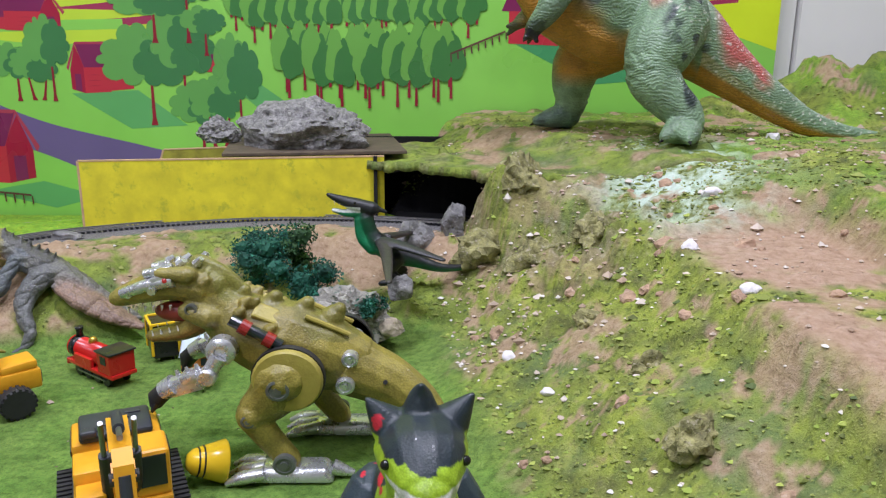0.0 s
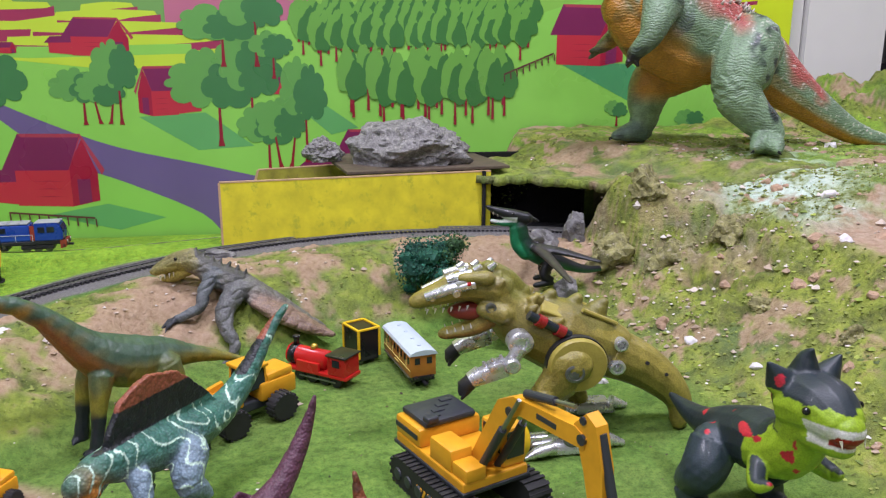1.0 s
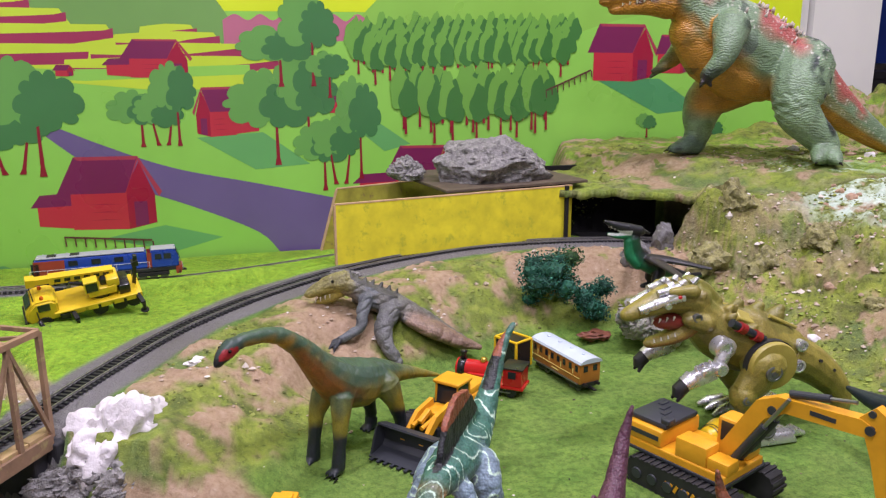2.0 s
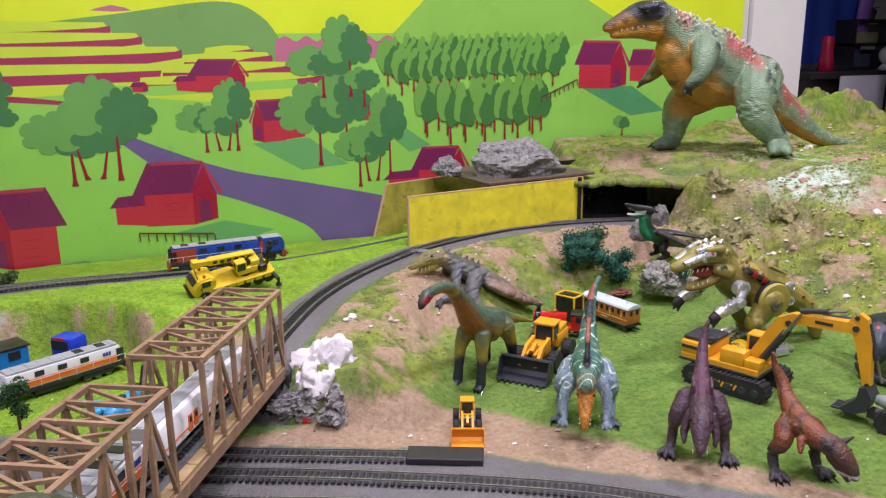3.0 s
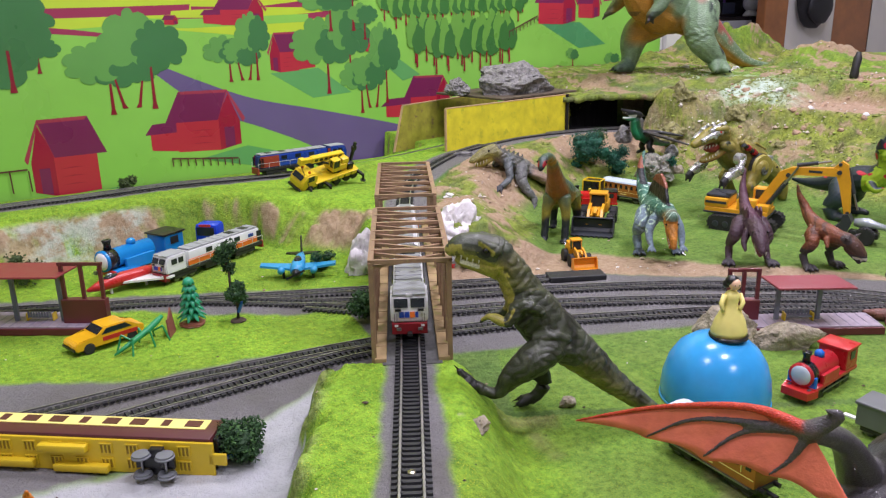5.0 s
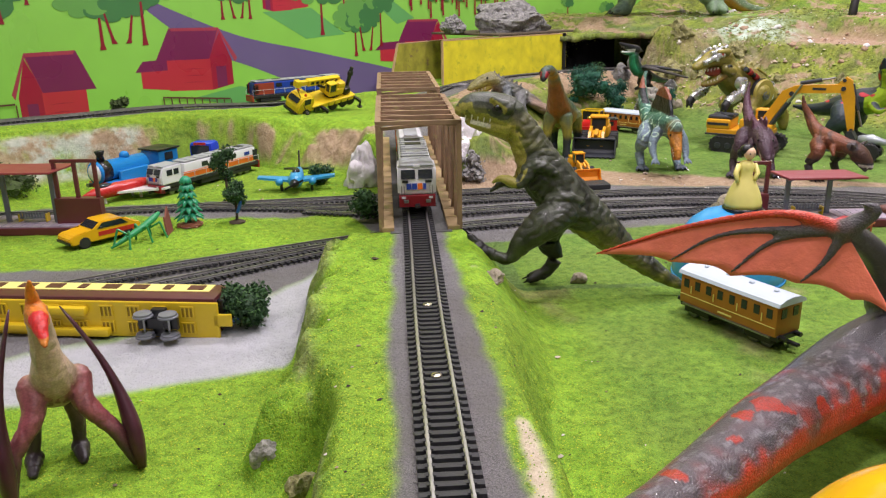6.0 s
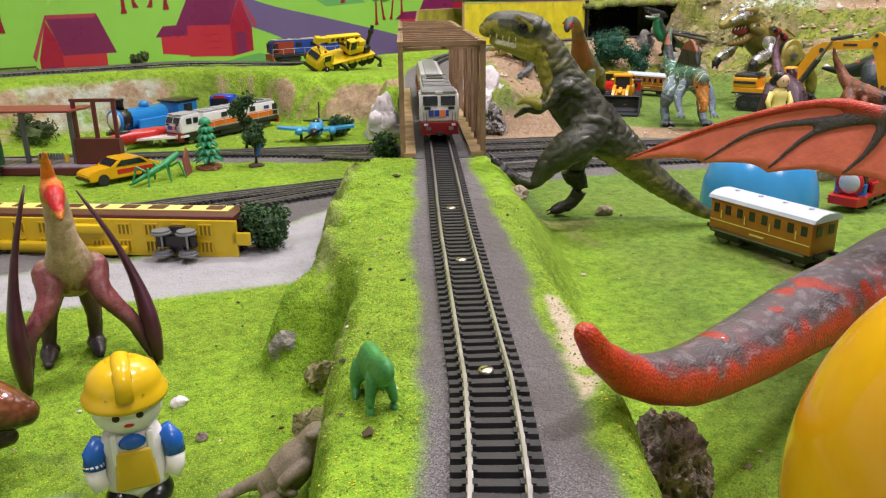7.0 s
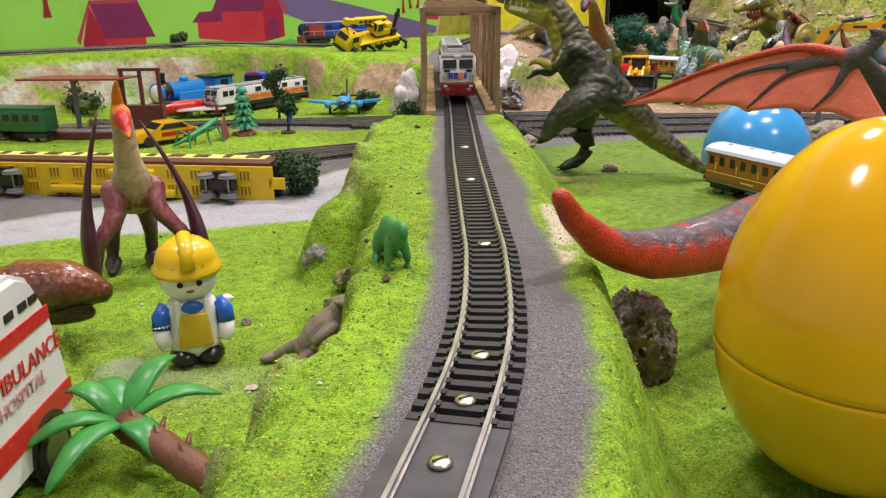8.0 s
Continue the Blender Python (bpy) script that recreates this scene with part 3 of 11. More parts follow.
# ---- room ----
PAINT = mat("wall_paint", (0.74, 0.73, 0.70), 0.7, var=0.05, scale=3, bump=0.1, grain=300)
CEIL = mat("ceiling_paint", (0.82, 0.82, 0.80), 0.8, var=0.03, scale=3)
TILE = mat("floor_tile", (0.45, 0.42, 0.38), 0.35, var=0.1, scale=2)
WOOD = mat("door_wood", (0.33, 0.125, 0.035), 0.4, var=0.25, scale=9, bump=0.1, grain=120, coat=0.3)
DARKWOOD = mat("dark_wood", (0.018, 0.014, 0.014), 0.45, var=0.3)


def slab(name, size, at, material, label, category="wall"):
    ob = box_part(name, size, at, material, None)
    return tagged(ob, label, category, kind="structure")


slab("floor", (8, 9, 0.06), (0, 0.5, -0.86), TILE, "pale tiled room floor", "floor")
# unseen ceiling and outer walls, assumed; they close the room and bounce light
slab("ceiling", (8, 9, 0.06), (0, 0.5, 1.95), CEIL, "assumed plain white room ceiling, unseen", "ceiling")
slab("wall_west", (0.1, 9, 2.85), (-3.6, 0.5, 0.55), PAINT, "assumed plain white room wall, unseen")
slab("wall_south", (8, 0.1, 2.85), (0, -3.6, 0.55), PAINT, "assumed plain white room wall, unseen")
slab("wall_north", (4.30, 0.1, 2.85), (-1.45, 1.64, 0.55), PAINT, "plain white wall behind the printed backdrop")
slab("wall_pillar", (0.19, 0.06, 2.85), (0.80, 1.605, 0.55), PAINT, "white painted wall edge beside the doorway")
slab("wall_far", (4, 0.1, 2.85), (2.6, 4.2, 0.55), PAINT, "white wall of the room behind")
slab("wall_east_far", (0.1, 2.2, 2.85), (3.95, 3.0, 0.55), PAINT, "assumed plain white room wall, unseen")
slab("wall_east", (0.1, 5.5, 2.85), (3.95, -0.9, 0.55), PAINT, "assumed plain white room wall, unseen")
slab("layout_board", (3.3, 2.5, 0.05), (-0.42, 0.33, -0.045), mat("board_ply", (0.35, 0.24, 0.13), 0.6, var=0.2, scale=8), "plywood board that carries the layout", "table board")
for k, (lx, ly) in enumerate(((-1.95, -0.8), (1.1, -0.8), (-1.95, 1.45), (1.1, 1.45))):
    leg = box_part("board_leg", (0.06, 0.06, 0.76), (lx, ly, -0.45), WOOD, None, 0.003)
    tagged(leg, "square wooden leg under the layout board", "table leg", "layout board legs")

lamp_glass = mat("lamp_diffuser", (0.9, 0.9, 0.9), 0.4, var=0.0)
for lx, ly, lz in LAMPS:
    lamp = thing("ceiling_lamp", "assumed white rectangular ceiling lamp, unseen, switched on", "ceiling lamp", (lx, ly, 1.92), group="ceiling lamps")
    bm = bmesh.new()
    for sx, sy, w, h in ((0, 0.16, 0.66, 0.02), (0, -0.16, 0.66, 0.02), (0.32, 0, 0.02, 0.30), (-0.32, 0, 0.02, 0.30)):
        box(bm, (w, h, 0.05), pose(sx, sy, -0.02))
    part("frame", bm, lamp_glass, lamp)
    box_part("tray", (0.62, 0.30, 0.008), (0, 0, -0.006), lamp_glass, lamp)

# ---- printed backdrop ----
BY = 1.560


def ink(name, rgb):
    m = mat("ink_" + name, lin(*rgb), 0.30, var=0.06, scale=5, bump=0.0)
    b = m.node_tree.nodes["Principled BSDF"]
    b.inputs["Specular IOR Level"].default_value = 0.6
    nt = m.node_tree
    vec = nt.nodes.new("ShaderNodeTexCoord").outputs["Object"]
    fold = noise_node(nt, 2.2, 2, 0.5, vec)
    nt.links.new(bump_node(nt, fold.outputs[0], 0.5, 0.03), b.inputs["Normal"])
    return m


INK = {k: ink(k, c) for k, c in {
    "meadow": (138, 202, 82), "meadow_dark": (98, 168, 96), "shade": (76, 152, 98), "sky": (206, 226, 26), "hill": (112, 158, 84), "hill_light": (134, 190, 76),
    "terrace": (158, 52, 86), "terrace_light": (172, 74, 96), "field": (190, 216, 54), "road": (108, 92, 138), "roof": (122, 36, 84), "roof_light": (168, 60, 80),
    "wall": (188, 48, 64), "wall_dark": (160, 26, 58), "crown": (64, 122, 70), "crown_light": (100, 160, 78), "wood": (60, 118, 56), "wood_light": (106, 164, 68), "trunk": (140, 26, 46), "pink": (184, 108, 132), "fence": (92, 50, 52)}.items()}
banner = thing("backdrop", "printed vinyl banner of a cartoon countryside with terraces, trees and red barns", "backdrop", kind="structure", m=Matrix.Translation((-0.0355, BY, 0.012)) @ Matrix.Diagonal((0.9217, 1, 0.94, 1)))
layer = [0]


def print_on(name, outlines, colour):
    """Flat shapes (x, z outlines) of one colour, each a hair in front of the last."""
    layer[0] += 1
    bm = bmesh.new()
    for o in outlines:
        vs = [bm.verts.new((x, -0.0012 - 0.000008 * layer[0], z)) for x, z in o]
        f = bm.faces.new(vs)
        f.normal_update()
        if f.normal.y > 0:
            f.normal_flip()
    bmesh.ops.triangulate(bm, faces=bm.faces[:])
    return part(name, bm, INK[colour], banner)


def curve(points, step=0.02):
    return [(p.x, p.y) for p in spline([(x, z, 0) for x, z in points], step)]


box_part("sheet", (2.85, 0.002, 1.45), (-0.675, 0, 0.555), INK["meadow"], banner)
print_on("sky_print", [[(-2.1, 0.50), (0.75, 0.50), (0.75, 1.28), (-2.1, 1.28)]], "sky")
print_on("far_hill", [curve([(-2.1, 0.52), (-1.6, 0.56), (-1.25, 0.525), (-1.05, 0.54), (-0.80, 0.572), (-0.70, 0.54), (-0.64, 0.46)]) + [(-0.64, 0.34), (-2.1, 0.34)]], "hill")
print_on("far_hill", [[(-0.42, 0.45), (-0.24, 0.62), (-0.05, 0.72), (0.75, 0.30), (0.75, 0.16), (-0.42, 0.30)]], "hill_light")
print_on("far_wood", [curve([(-1.08, 0.55), (-1.06, 0.556), (-1.03, 0.562), (-1.0, 0.556), (-0.99, 0.55)]) + [(-1.03, 0.548)]], "pink")
bumps = [(-0.67 + 0.026 * k, 0.482 + (0.012 if k % 2 else 0.0) + 0.004 * math.sin(3.1 * k)) for k in range(13)]
print_on("far_wood", [curve(bumps, 0.006) + [(-0.30, 0.40), (-0.67, 0.40)]], "pink")
print_on("meadow_print", [curve([(-2.1, 0.40), (-1.6, 0.43), (-1.2, 0.43), (-0.85, 0.425), (-0.6, 0.42), (-0.42, 0.44), (-0.2, 0.46), (0.05, 0.44), (0.35, 0.50), (0.75, 0.42)]) + [(0.75, -0.16), (-2.1, -0.16)]], "meadow")
# terraces, stacked rims over yellow fields
stacks = (
    ((-2.1, -0.885), ((0.505, -1.05, 0.014), (0.482, -0.985, 0.018), (0.452, -0.90, 0.024), (0.414, -0.86, 0.020))),
    ((-0.985, -0.565), ((0.452, -0.735, 0.010), (0.437, -0.69, 0.012), (0.414, -0.635, 0.016), (0.388, -0.565, 0.016))),
)
for (left, right), rims in stacks:
    for k, (top, end, high) in enumerate(rims):
        start = left if left < -1.5 else left + 0.05 * (len(rims) - 1 - k)
        mid = (start + end) / 2 if left > -1.5 else -1.35
        field = curve([(start, top + 0.016), (mid, top + 0.022), (end, top + 0.020)])
        print_on("field_print", [field + [(end + 0.03, top - 0.028), (mid, top - high - 0.034), (start - 0.01, top - 0.028)]], "field")
        high *= 1.25
        lower = [(end + 0.012, top - high * 0.2), (end - 0.10, top - high * 0.75), (mid, top - high), (start, top - high)]
        print_on("terrace_print", [curve([(start, top), (mid, top - 0.002), (end - 0.05, top + 0.006), (end + 0.012, top + 0.013)]) + lower], "terrace")
        print_on("terrace_print", [[(mid - 0.06, top), (mid + 0.03, top), (mid + 0.03, top - high), (mid - 0.06, top - high)]], "terrace_light")
print_on("terrace_print", [curve([(-1.6, 0.372), (-1.3, 0.372), (-1.12, 0.352)]) + [(-1.125, 0.345), (-1.3, 0.360), (-1.6, 0.360)]], "terrace")
print_on("field_print", [curve([(-1.12, 0.392), (-0.95, 0.385), (-0.62, 0.392)]) + [(-0.62, 0.372), (-0.95, 0.362), (-1.12, 0.372)]], "meadow")
# fields beside the wall's edge
print_on("field_print", [[(0.44, 0.44), (0.75, 0.34), (0.75, 0.60), (0.44, 0.60)]], "sky")
for k in range(4):
    print_on("terrace_print", [[(0.50 - 0.012 * k, 0.500 - 0.024 * k), (0.66, 0.515 - 0.024 * k), (0.66, 0.507 - 0.024 * k), (0.50 - 0.012 * k, 0.488 - 0.024 * k)]], "terrace")
# the road
print_on("road_print", [curve([(-1.042, 0.283), (-0.93, 0.232), (-0.793, 0.180), (-0.62, 0.140), (-0.45, 0.100), (-0.30, 0.062)]) + curve([(-0.30, -0.08), (-0.53, -0.05), (-0.62, 0.030), (-0.766, 0.098), (-0.90, 0.150), (-0.98, 0.205), (-1.048, 0.262)])], "road")
for o in ([(-0.74, 0.242), (-0.62, 0.170), (-0.50, 0.178), (-0.60, 0.250)], [(0.19, 0.352), (0.36, 0.268), (0.48, 0.278), (0.36, 0.352)], [(-0.88, 0.048), (-0.82, 0.058), (-0.70, 0.025), (-0.80, 0.0), (-0.95, 0.035)],
          [(-0.44, 0.29), (-0.33, 0.20), (-0.27, 0.215), (-0.38, 0.29)], [(-1.25, -0.02), (-1.15, -0.01), (-1.02, -0.06), (-1.25, -0.08)]):
    print_on("shade_print", [o], "shade" if o[0][0] > -0.3 else "meadow_dark")


def barn(x, z, w, h, annex=0, flip=False, lean=0.16):
    """A printed barn: front wall, gable wall, roof, lit roof edge, doors and an annex."""
    f = (lambda a: x + (w - a)) if flip else (lambda a: x + a)
    ww, top = w * 0.66, z + h * 0.55
    print_on("wall_print", [[(f(0), z), (f(ww), z - 0.03 * h), (f(ww), top), (f(0), top)]], "wall")
    print_on("wall_print", [[(f(ww), z - 0.03 * h), (f(w), z + 0.05 * h), (f(w), top - 0.10 * h), (f(w * 0.84), z + h * 0.93), (f(ww), top)]], "wall_dark")
    print_on("roof_print", [[(f(-lean * w), top - 0.05 * h), (f(ww * 0.98), top - 0.06 * h), (f(w * 0.83), z + h), (f(w * 0.08), z + h * 1.01)]], "roof")
    print_on("roof_print", [[(f(ww * 0.98), top - 0.06 * h), (f(ww * 1.02), top + 0.0 * h), (f(w * 0.83), z + h * 0.94), (f(w * 1.05), top - 0.13 * h), (f(w * 1.09), top - 0.06 * h), (f(w * 0.83), z + h)]], "roof_light")
    print_on("roof_print", [[(f(w * 0.08), z + h * 1.01), (f(w * 0.83), z + h), (f(w * 0.80), z + h * 0.95), (f(w * 0.12), z + h * 0.96)]], "roof_light")
    print_on("door_print", [[(f(w * 0.74), z), (f(w * 0.90), z + 0.03 * h), (f(w * 0.90), z + 0.36 * h), (f(w * 0.74), z + 0.36 * h)]], "roof")
    print_on("plank_print", [[(f(ww * 0.3), z + 0.12 * h + k * 0.11 * h), (f(ww * 0.9), z + 0.11 * h + k * 0.11 * h), (f(ww * 0.6), z + 0.13 * h + k * 0.11 * h)] for k in range(3)], "wall_dark")
    if annex:
        a, b = (f(-annex), f(0.0))
        print_on("wall_print", [[(a, z + 0.07 * h), (b, z + 0.02 * h), (b, z + 0.36 * h), (a, z + 0.36 * h)]], "wall")
        s = 0.10 * annex * (1 if flip else -1)
        print_on("roof_print", [[(a + 2 * s, z + 0.33 * h), (b, z + 0.34 * h), (b, z + 0.52 * h), (a - s, z + 0.50 * h)]], "roof")


barn(-1.004, 0.058, 0.168, 0.150, 0.066)
barn(-1.350, -0.012, 0.148, 0.178, 0, True)
barn(-0.738, 0.246, 0.082, 0.100, 0.048, True, 0.05)
barn(-0.305, 0.09, 0.140, 0.120, 0.085)
barn(0.182, 0.350, 0.158, 0.128, 0.0, False, 0.10)
barn(0.352, 0.366, 0.096, 0.088, 0.0, False, 0.06)
barn(-0.862, 0.368, 0.115, 0.075, 0.045)
barn(-0.452, 0.288, 0.040, 0.046, 0)
barn(-1.110, 0.360, 0.042, 0.026, 0)
barn(-1.005, 0.372, 0.034, 0.022, 0)


def crown_outline(x, z, w, h, seed):
    """A scalloped crown, a little narrower at its top."""
    r = random.Random(seed)
    lobes = r.choice((7, 8, 9))
    cut = sorted((k + 0.5 * r.random()) / lobes for k in range(lobes))
    grow = [0.84 + 0.26 * r.random() for _ in range(lobes)]
    pts = []
    for k in range(lobes):
        a0, a1 = cut[k], cut[(k + 1) % lobes] + (k == lobes - 1)
        for j in range(6):
            u = j / 6
            a = 2 * math.pi * (a0 + (a1 - a0) * u)
            q = (0.84 + 0.20 * math.sin(math.pi * u) ** 0.6) * (grow[k] * (1 - u) + grow[(k + 1) % lobes] * u)
            narrow = 1 - 0.16 * math.sin(a)
            pts.append((x + 0.5 * w * math.cos(a) * q * narrow, z + 0.5 * h * math.sin(a) * q))
    return pts


def printed_tree(x, z, h, w, seed, trunks=1):
    """A printed tree on foot (x, z): a pale crown on the lit side, a darker one over it."""
    w *= 1.28
    r = random.Random(seed + 5)
    for k in range(trunks):
        dx = (k - (trunks - 1) / 2) * w * 0.35
        t = 0.013 * w + 0.0014
        print_on("trunk_print", [[(x + dx * 0.6 - t * 2.0, z), (x + dx * 0.6 + t * 2.0, z), (x + dx * 0.75 + t * 1.1, z + h * 0.08), (x + dx * 1.3 + t * 0.6, z + h * 0.55), (x + dx * 1.3 - t * 0.6, z + h * 0.55), (x + dx * 0.75 - t * 1.1, z + h * 0.08)]], "trunk")
    print_on("crown_print", [crown_outline(x - (0.14 + 0.10 * r.random()) * w, z + h * 0.72, w * 0.84, h * 0.60, seed)], "crown_light")
    print_on("crown_print", [crown_outline(x + 0.12 * w, z + h * (0.63 + 0.05 * r.random()), w * 0.74, h * 0.54, seed + 1)], "crown")


for k, (x, z, h, w, n) in enumerate(((-0.849, 0.226, 0.115, 0.085, 1), (-0.808, 0.228, 0.105, 0.07, 2), (-0.775, 0.226, 0.172, 0.07, 1), (-0.570, 0.178, 0.200, 0.13, 1), (-0.50, 0.20, 0.225, 0.10, 1),
                                     (-0.468, 0.117, 0.150, 0.10, 1), (-0.432, 0.130, 0.150, 0.08, 2), (-0.385, 0.140, 0.225, 0.075, 1), (-1.150, 0.165, 0.170, 0.14, 1), (-1.105, 0.178, 0.150, 0.12, 2), (-1.050, 0.172, 0.235, 0.14, 1),
                                     (-1.30, 0.27, 0.09, 0.08, 1), (-1.42, 0.13, 0.30, 0.20, 1), (-1.36, 0.23, 0.25, 0.16, 1), (-0.555, 0.345, 0.125, 0.12, 1), (-0.485, 0.345, 0.195, 0.095, 1), (-0.450, 0.32, 0.10, 0.07, 1), (0.333, 0.212, 0.058, 0.042, 1), (0.52, 0.18, 0.07, 0.05, 1))):
    printed_tree(x, z, h, w, 10 * k, n)


def wood_tree(x, z, h, w, seed):
    """A slim tree of the wood: a pear-shaped crown, pale on one side, on a bare trunk."""
    r = random.Random(seed)
    t = 0.0011 + 0.006 * h
    print_on("trunk_print", [[(x - t * 1.6, z), (x + t * 1.6, z), (x + t * 0.6, z + 0.5 * h), (x - t * 0.6, z + 0.5 * h)]], "trunk")
    for side, colour, wide in ((-0.17, "wood_light", 0.84), (0.13, "wood", 0.84)):
        cx, cz, pts = x + side * w, z + h * (0.66 + 0.04 * r.random() - 0.10 * (side > 0)), []
        turn = r.random() * 6
        for k in range(26):
            a = 2 * math.pi * k / 26
            q = 0.86 + 0.18 * abs(math.sin(2.5 * a + turn))
            pear = (1 - 0.42 * math.sin(a)) * 0.5 * w * wide
            pts.append((cx + pear * math.cos(a) * q, cz + (0.34 if side < 0 else 0.30) * h * math.sin(a) * q))
        print_on("crown_print", [pts], colour)


# the wood: a dense band behind, and an open band of larger trees in front of it
wood = random.Random(4)
for row, (x0, x1, z, h, w, n) in enumerate(((-0.385, 0.125, 0.404, 0.086, 0.034, 21), (-0.400, 0.110, 0.388, 0.088, 0.036, 20), (-0.390, 0.115, 0.368, 0.092, 0.038, 19), (-0.360, 0.090, 0.346, 0.100, 0.040, 14),
                                            (-0.300, 0.045, 0.248, 0.138, 0.050, 8), (-0.285, 0.060, 0.228, 0.146, 0.054, 8), (-0.230, 0.035, 0.212, 0.150, 0.056, 6))):
    for k in range(n):
        x = x0 + (x1 - x0) * (k + 0.4 * wood.random()) / (n - 1)
        wood_tree(x, z + 0.010 * wood.random() + 0.010 * (k / n), h * wood.uniform(0.93, 1.05), w, 900 + 40 * row + 2 * k)


def fence(x0, z0, x1, z1, n, high):
    print_on("fence_print", [[(x0, z0), (x1, z1), (x1, z1 + 0.004), (x0, z0 + 0.004)]] + [[(x0 + (x1 - x0) * k / n, z0 + (z1 - z0) * k / n), (x0 + (x1 - x0) * k / n + 0.003, z0 + (z1 - z0) * k / n), (x0 + (x1 - x0) * k / n + 0.004, z0 + (z1 - z0) * k / n - high), (x0 + (x1 - x0) * k / n + 0.001, z0 + (z1 - z0) * k / n - high)] for k in range(n + 1)], "fence")


fence(-1.025, 0.042, -0.850, 0.026, 9, 0.018)
fence(0.06, 0.326, 0.175, 0.372, 8, 0.014)
fence(-1.60, 0.05, -1.36, 0.052, 6, 0.05)

# ---- railway ----
SLEEPER = mat("sleeper_plastic", (0.022, 0.023, 0.026), 0.55, var=0.3, scale=120, bump=0.3, grain=1500, per_piece=0.3)
RAIL = mat("nickel_rail", (0.36, 0.355, 0.345), 0.36, 0.7, var=0.2, scale=80, wear=(0.45, 0.42, 0.39))
SCREW = mat("brass_screw", (0.72, 0.66, 0.50), 0.3, 1.0, var=0.1)
GAUGE = 0.0170


def sleeper_mesh():
    bm = bmesh.new()
    box(bm, (0.0290, 0.0040, 0.0020), pose(0, 0, 0.0010), 0, 0, (0.985, 0.88))
    for sx in (-1, 1):
        for k in (-1, 1):
            box(bm, (0.0016, 0.0028, 0.0009), pose(sx * (GAUGE / 2 + 0.0015 * k), 0, 0.0022))
    me = bpy.data.meshes.new("sleeper")
    bm.to_mesh(me)
    bm.free()
    me.materials.append(SLEEPER)
    return me


SLEEPER_MESH = sleeper_mesh()


def rail_profile(bm, pts, side):
    """A rail swept along pts: foot, web and head."""
    prof = [(-0.0011, 0.0), (0.0011, 0.0), (0.0011, 0.0004), (0.0003, 0.0006), (0.0003, 0.0015), (0.0006, 0.0017), (0.0006, 0.0025), (-0.0006, 0.0025), (-0.0006, 0.0017), (-0.0003, 0.0015), (-0.0003, 0.0006), (-0.0011, 0.0004)]
    rings = []
    for i, p in enumerate(pts):
        d = (pts[min(i + 1, len(pts) - 1)] - pts[max(i - 1, 0)])
        n = Vector((d.y, -d.x, 0)).normalized()
        rings.append([bm.verts.new(p + n * (side * GAUGE / 2 + x) + Vector((0, 0, z + 0.0020))) for x, z in prof])
    for a, b in zip(rings, rings[1:]):
        for i in range(len(prof)):
            bm.faces.new((a[i], b[i], b[(i + 1) % len(prof)], a[(i + 1) % len(prof)]))


PLATE_END = float(arc_of((-1.386, -0.277)))


def track(name, label, pts, single=False, group="yard tracks"):
    """A track along pts (points at bed height). single: each sleeper an object of its own."""
    t = thing(name, label, "railway track", group=group)
    for side in (-1, 1):
        bm = bmesh.new()
        rail_profile(bm, pts, side)
        part("rail", bm, RAIL, t, "silver metal rail")
    arc, need, me, out = 0.0, PLATE_END if single else 0.0, SLEEPER_MESH, bmesh.new()
    for a, b in zip(pts, pts[1:]):
        d = b - a
        while need <= arc + d.length:
            p = a + d * ((need - arc) / d.length)
            m = pose(*p, 0, 0, math.degrees(math.atan2(d.y, d.x)) - 90)
            if single and need < 1.75:
                share("sleeper", me, t, m)
            else:
                n0 = len(out.verts)
                box(out, (0.0290, 0.0040, 0.0020), m @ pose(0, 0, 0.001))
            need += 0.0070
        arc += d.length
    if len(out.verts):
        tagged(part("sleeper", out, SLEEPER, t), kind="stuff")
    else:
        out.free()
    return t


main_pts = [Vector((x, y, float(main_z(s)) + (0.001))) for (x, y), s in zip(main_line, main_arc)]
track("railway_track", "black plastic railway track on a grey ballast bank", main_pts[::2], True, "")
plate = bmesh.new()
bar(plate, main_pts[2] + Vector((0, 0, 0.0008)), main_pts[int(np.argmin(np.abs(main_arc - PLATE_END)))] + Vector((0, 0, 0.0008)), 0.029, 0.0016)
tagged(part("track_plate", plate, mat("plate_grey", (0.055, 0.056, 0.062), 0.55, var=0.35, scale=90, bump=0.2)), "plain dark plate between the rails at the track joint", "track plate")
for k, s in enumerate((PLATE_END - 0.016, PLATE_END + 0.014, 0.135, 0.245, 0.355, 0.462, 0.59, 0.70)):
    i = int(np.argmin(np.abs(main_arc - s)))
    x, y = main_line[i]
    screw = thing("track_screw", "round brass screw head between the rails", "screw", (x, y, main_pts[i].z + 0.002), group="track screws")
    part("head", lathe(bmesh.new(), [(0.0, 0.0), (0.0032, 0.0), (0.0030, 0.0008), (0.0018, 0.0013), (0.0, 0.0014)], seg=20), SCREW, screw, smooth=True)
    box_part("slot", (0.0044, 0.0006, 0.0004), (0, 0, 0.0014), SLEEPER, screw, 0, "dark slot")


def flat_track(name, label, pts, z=0.002, group="yard tracks"):
    return track(name, label, spline([(x, y, z) for x, y in pts], 0.02), False, group)


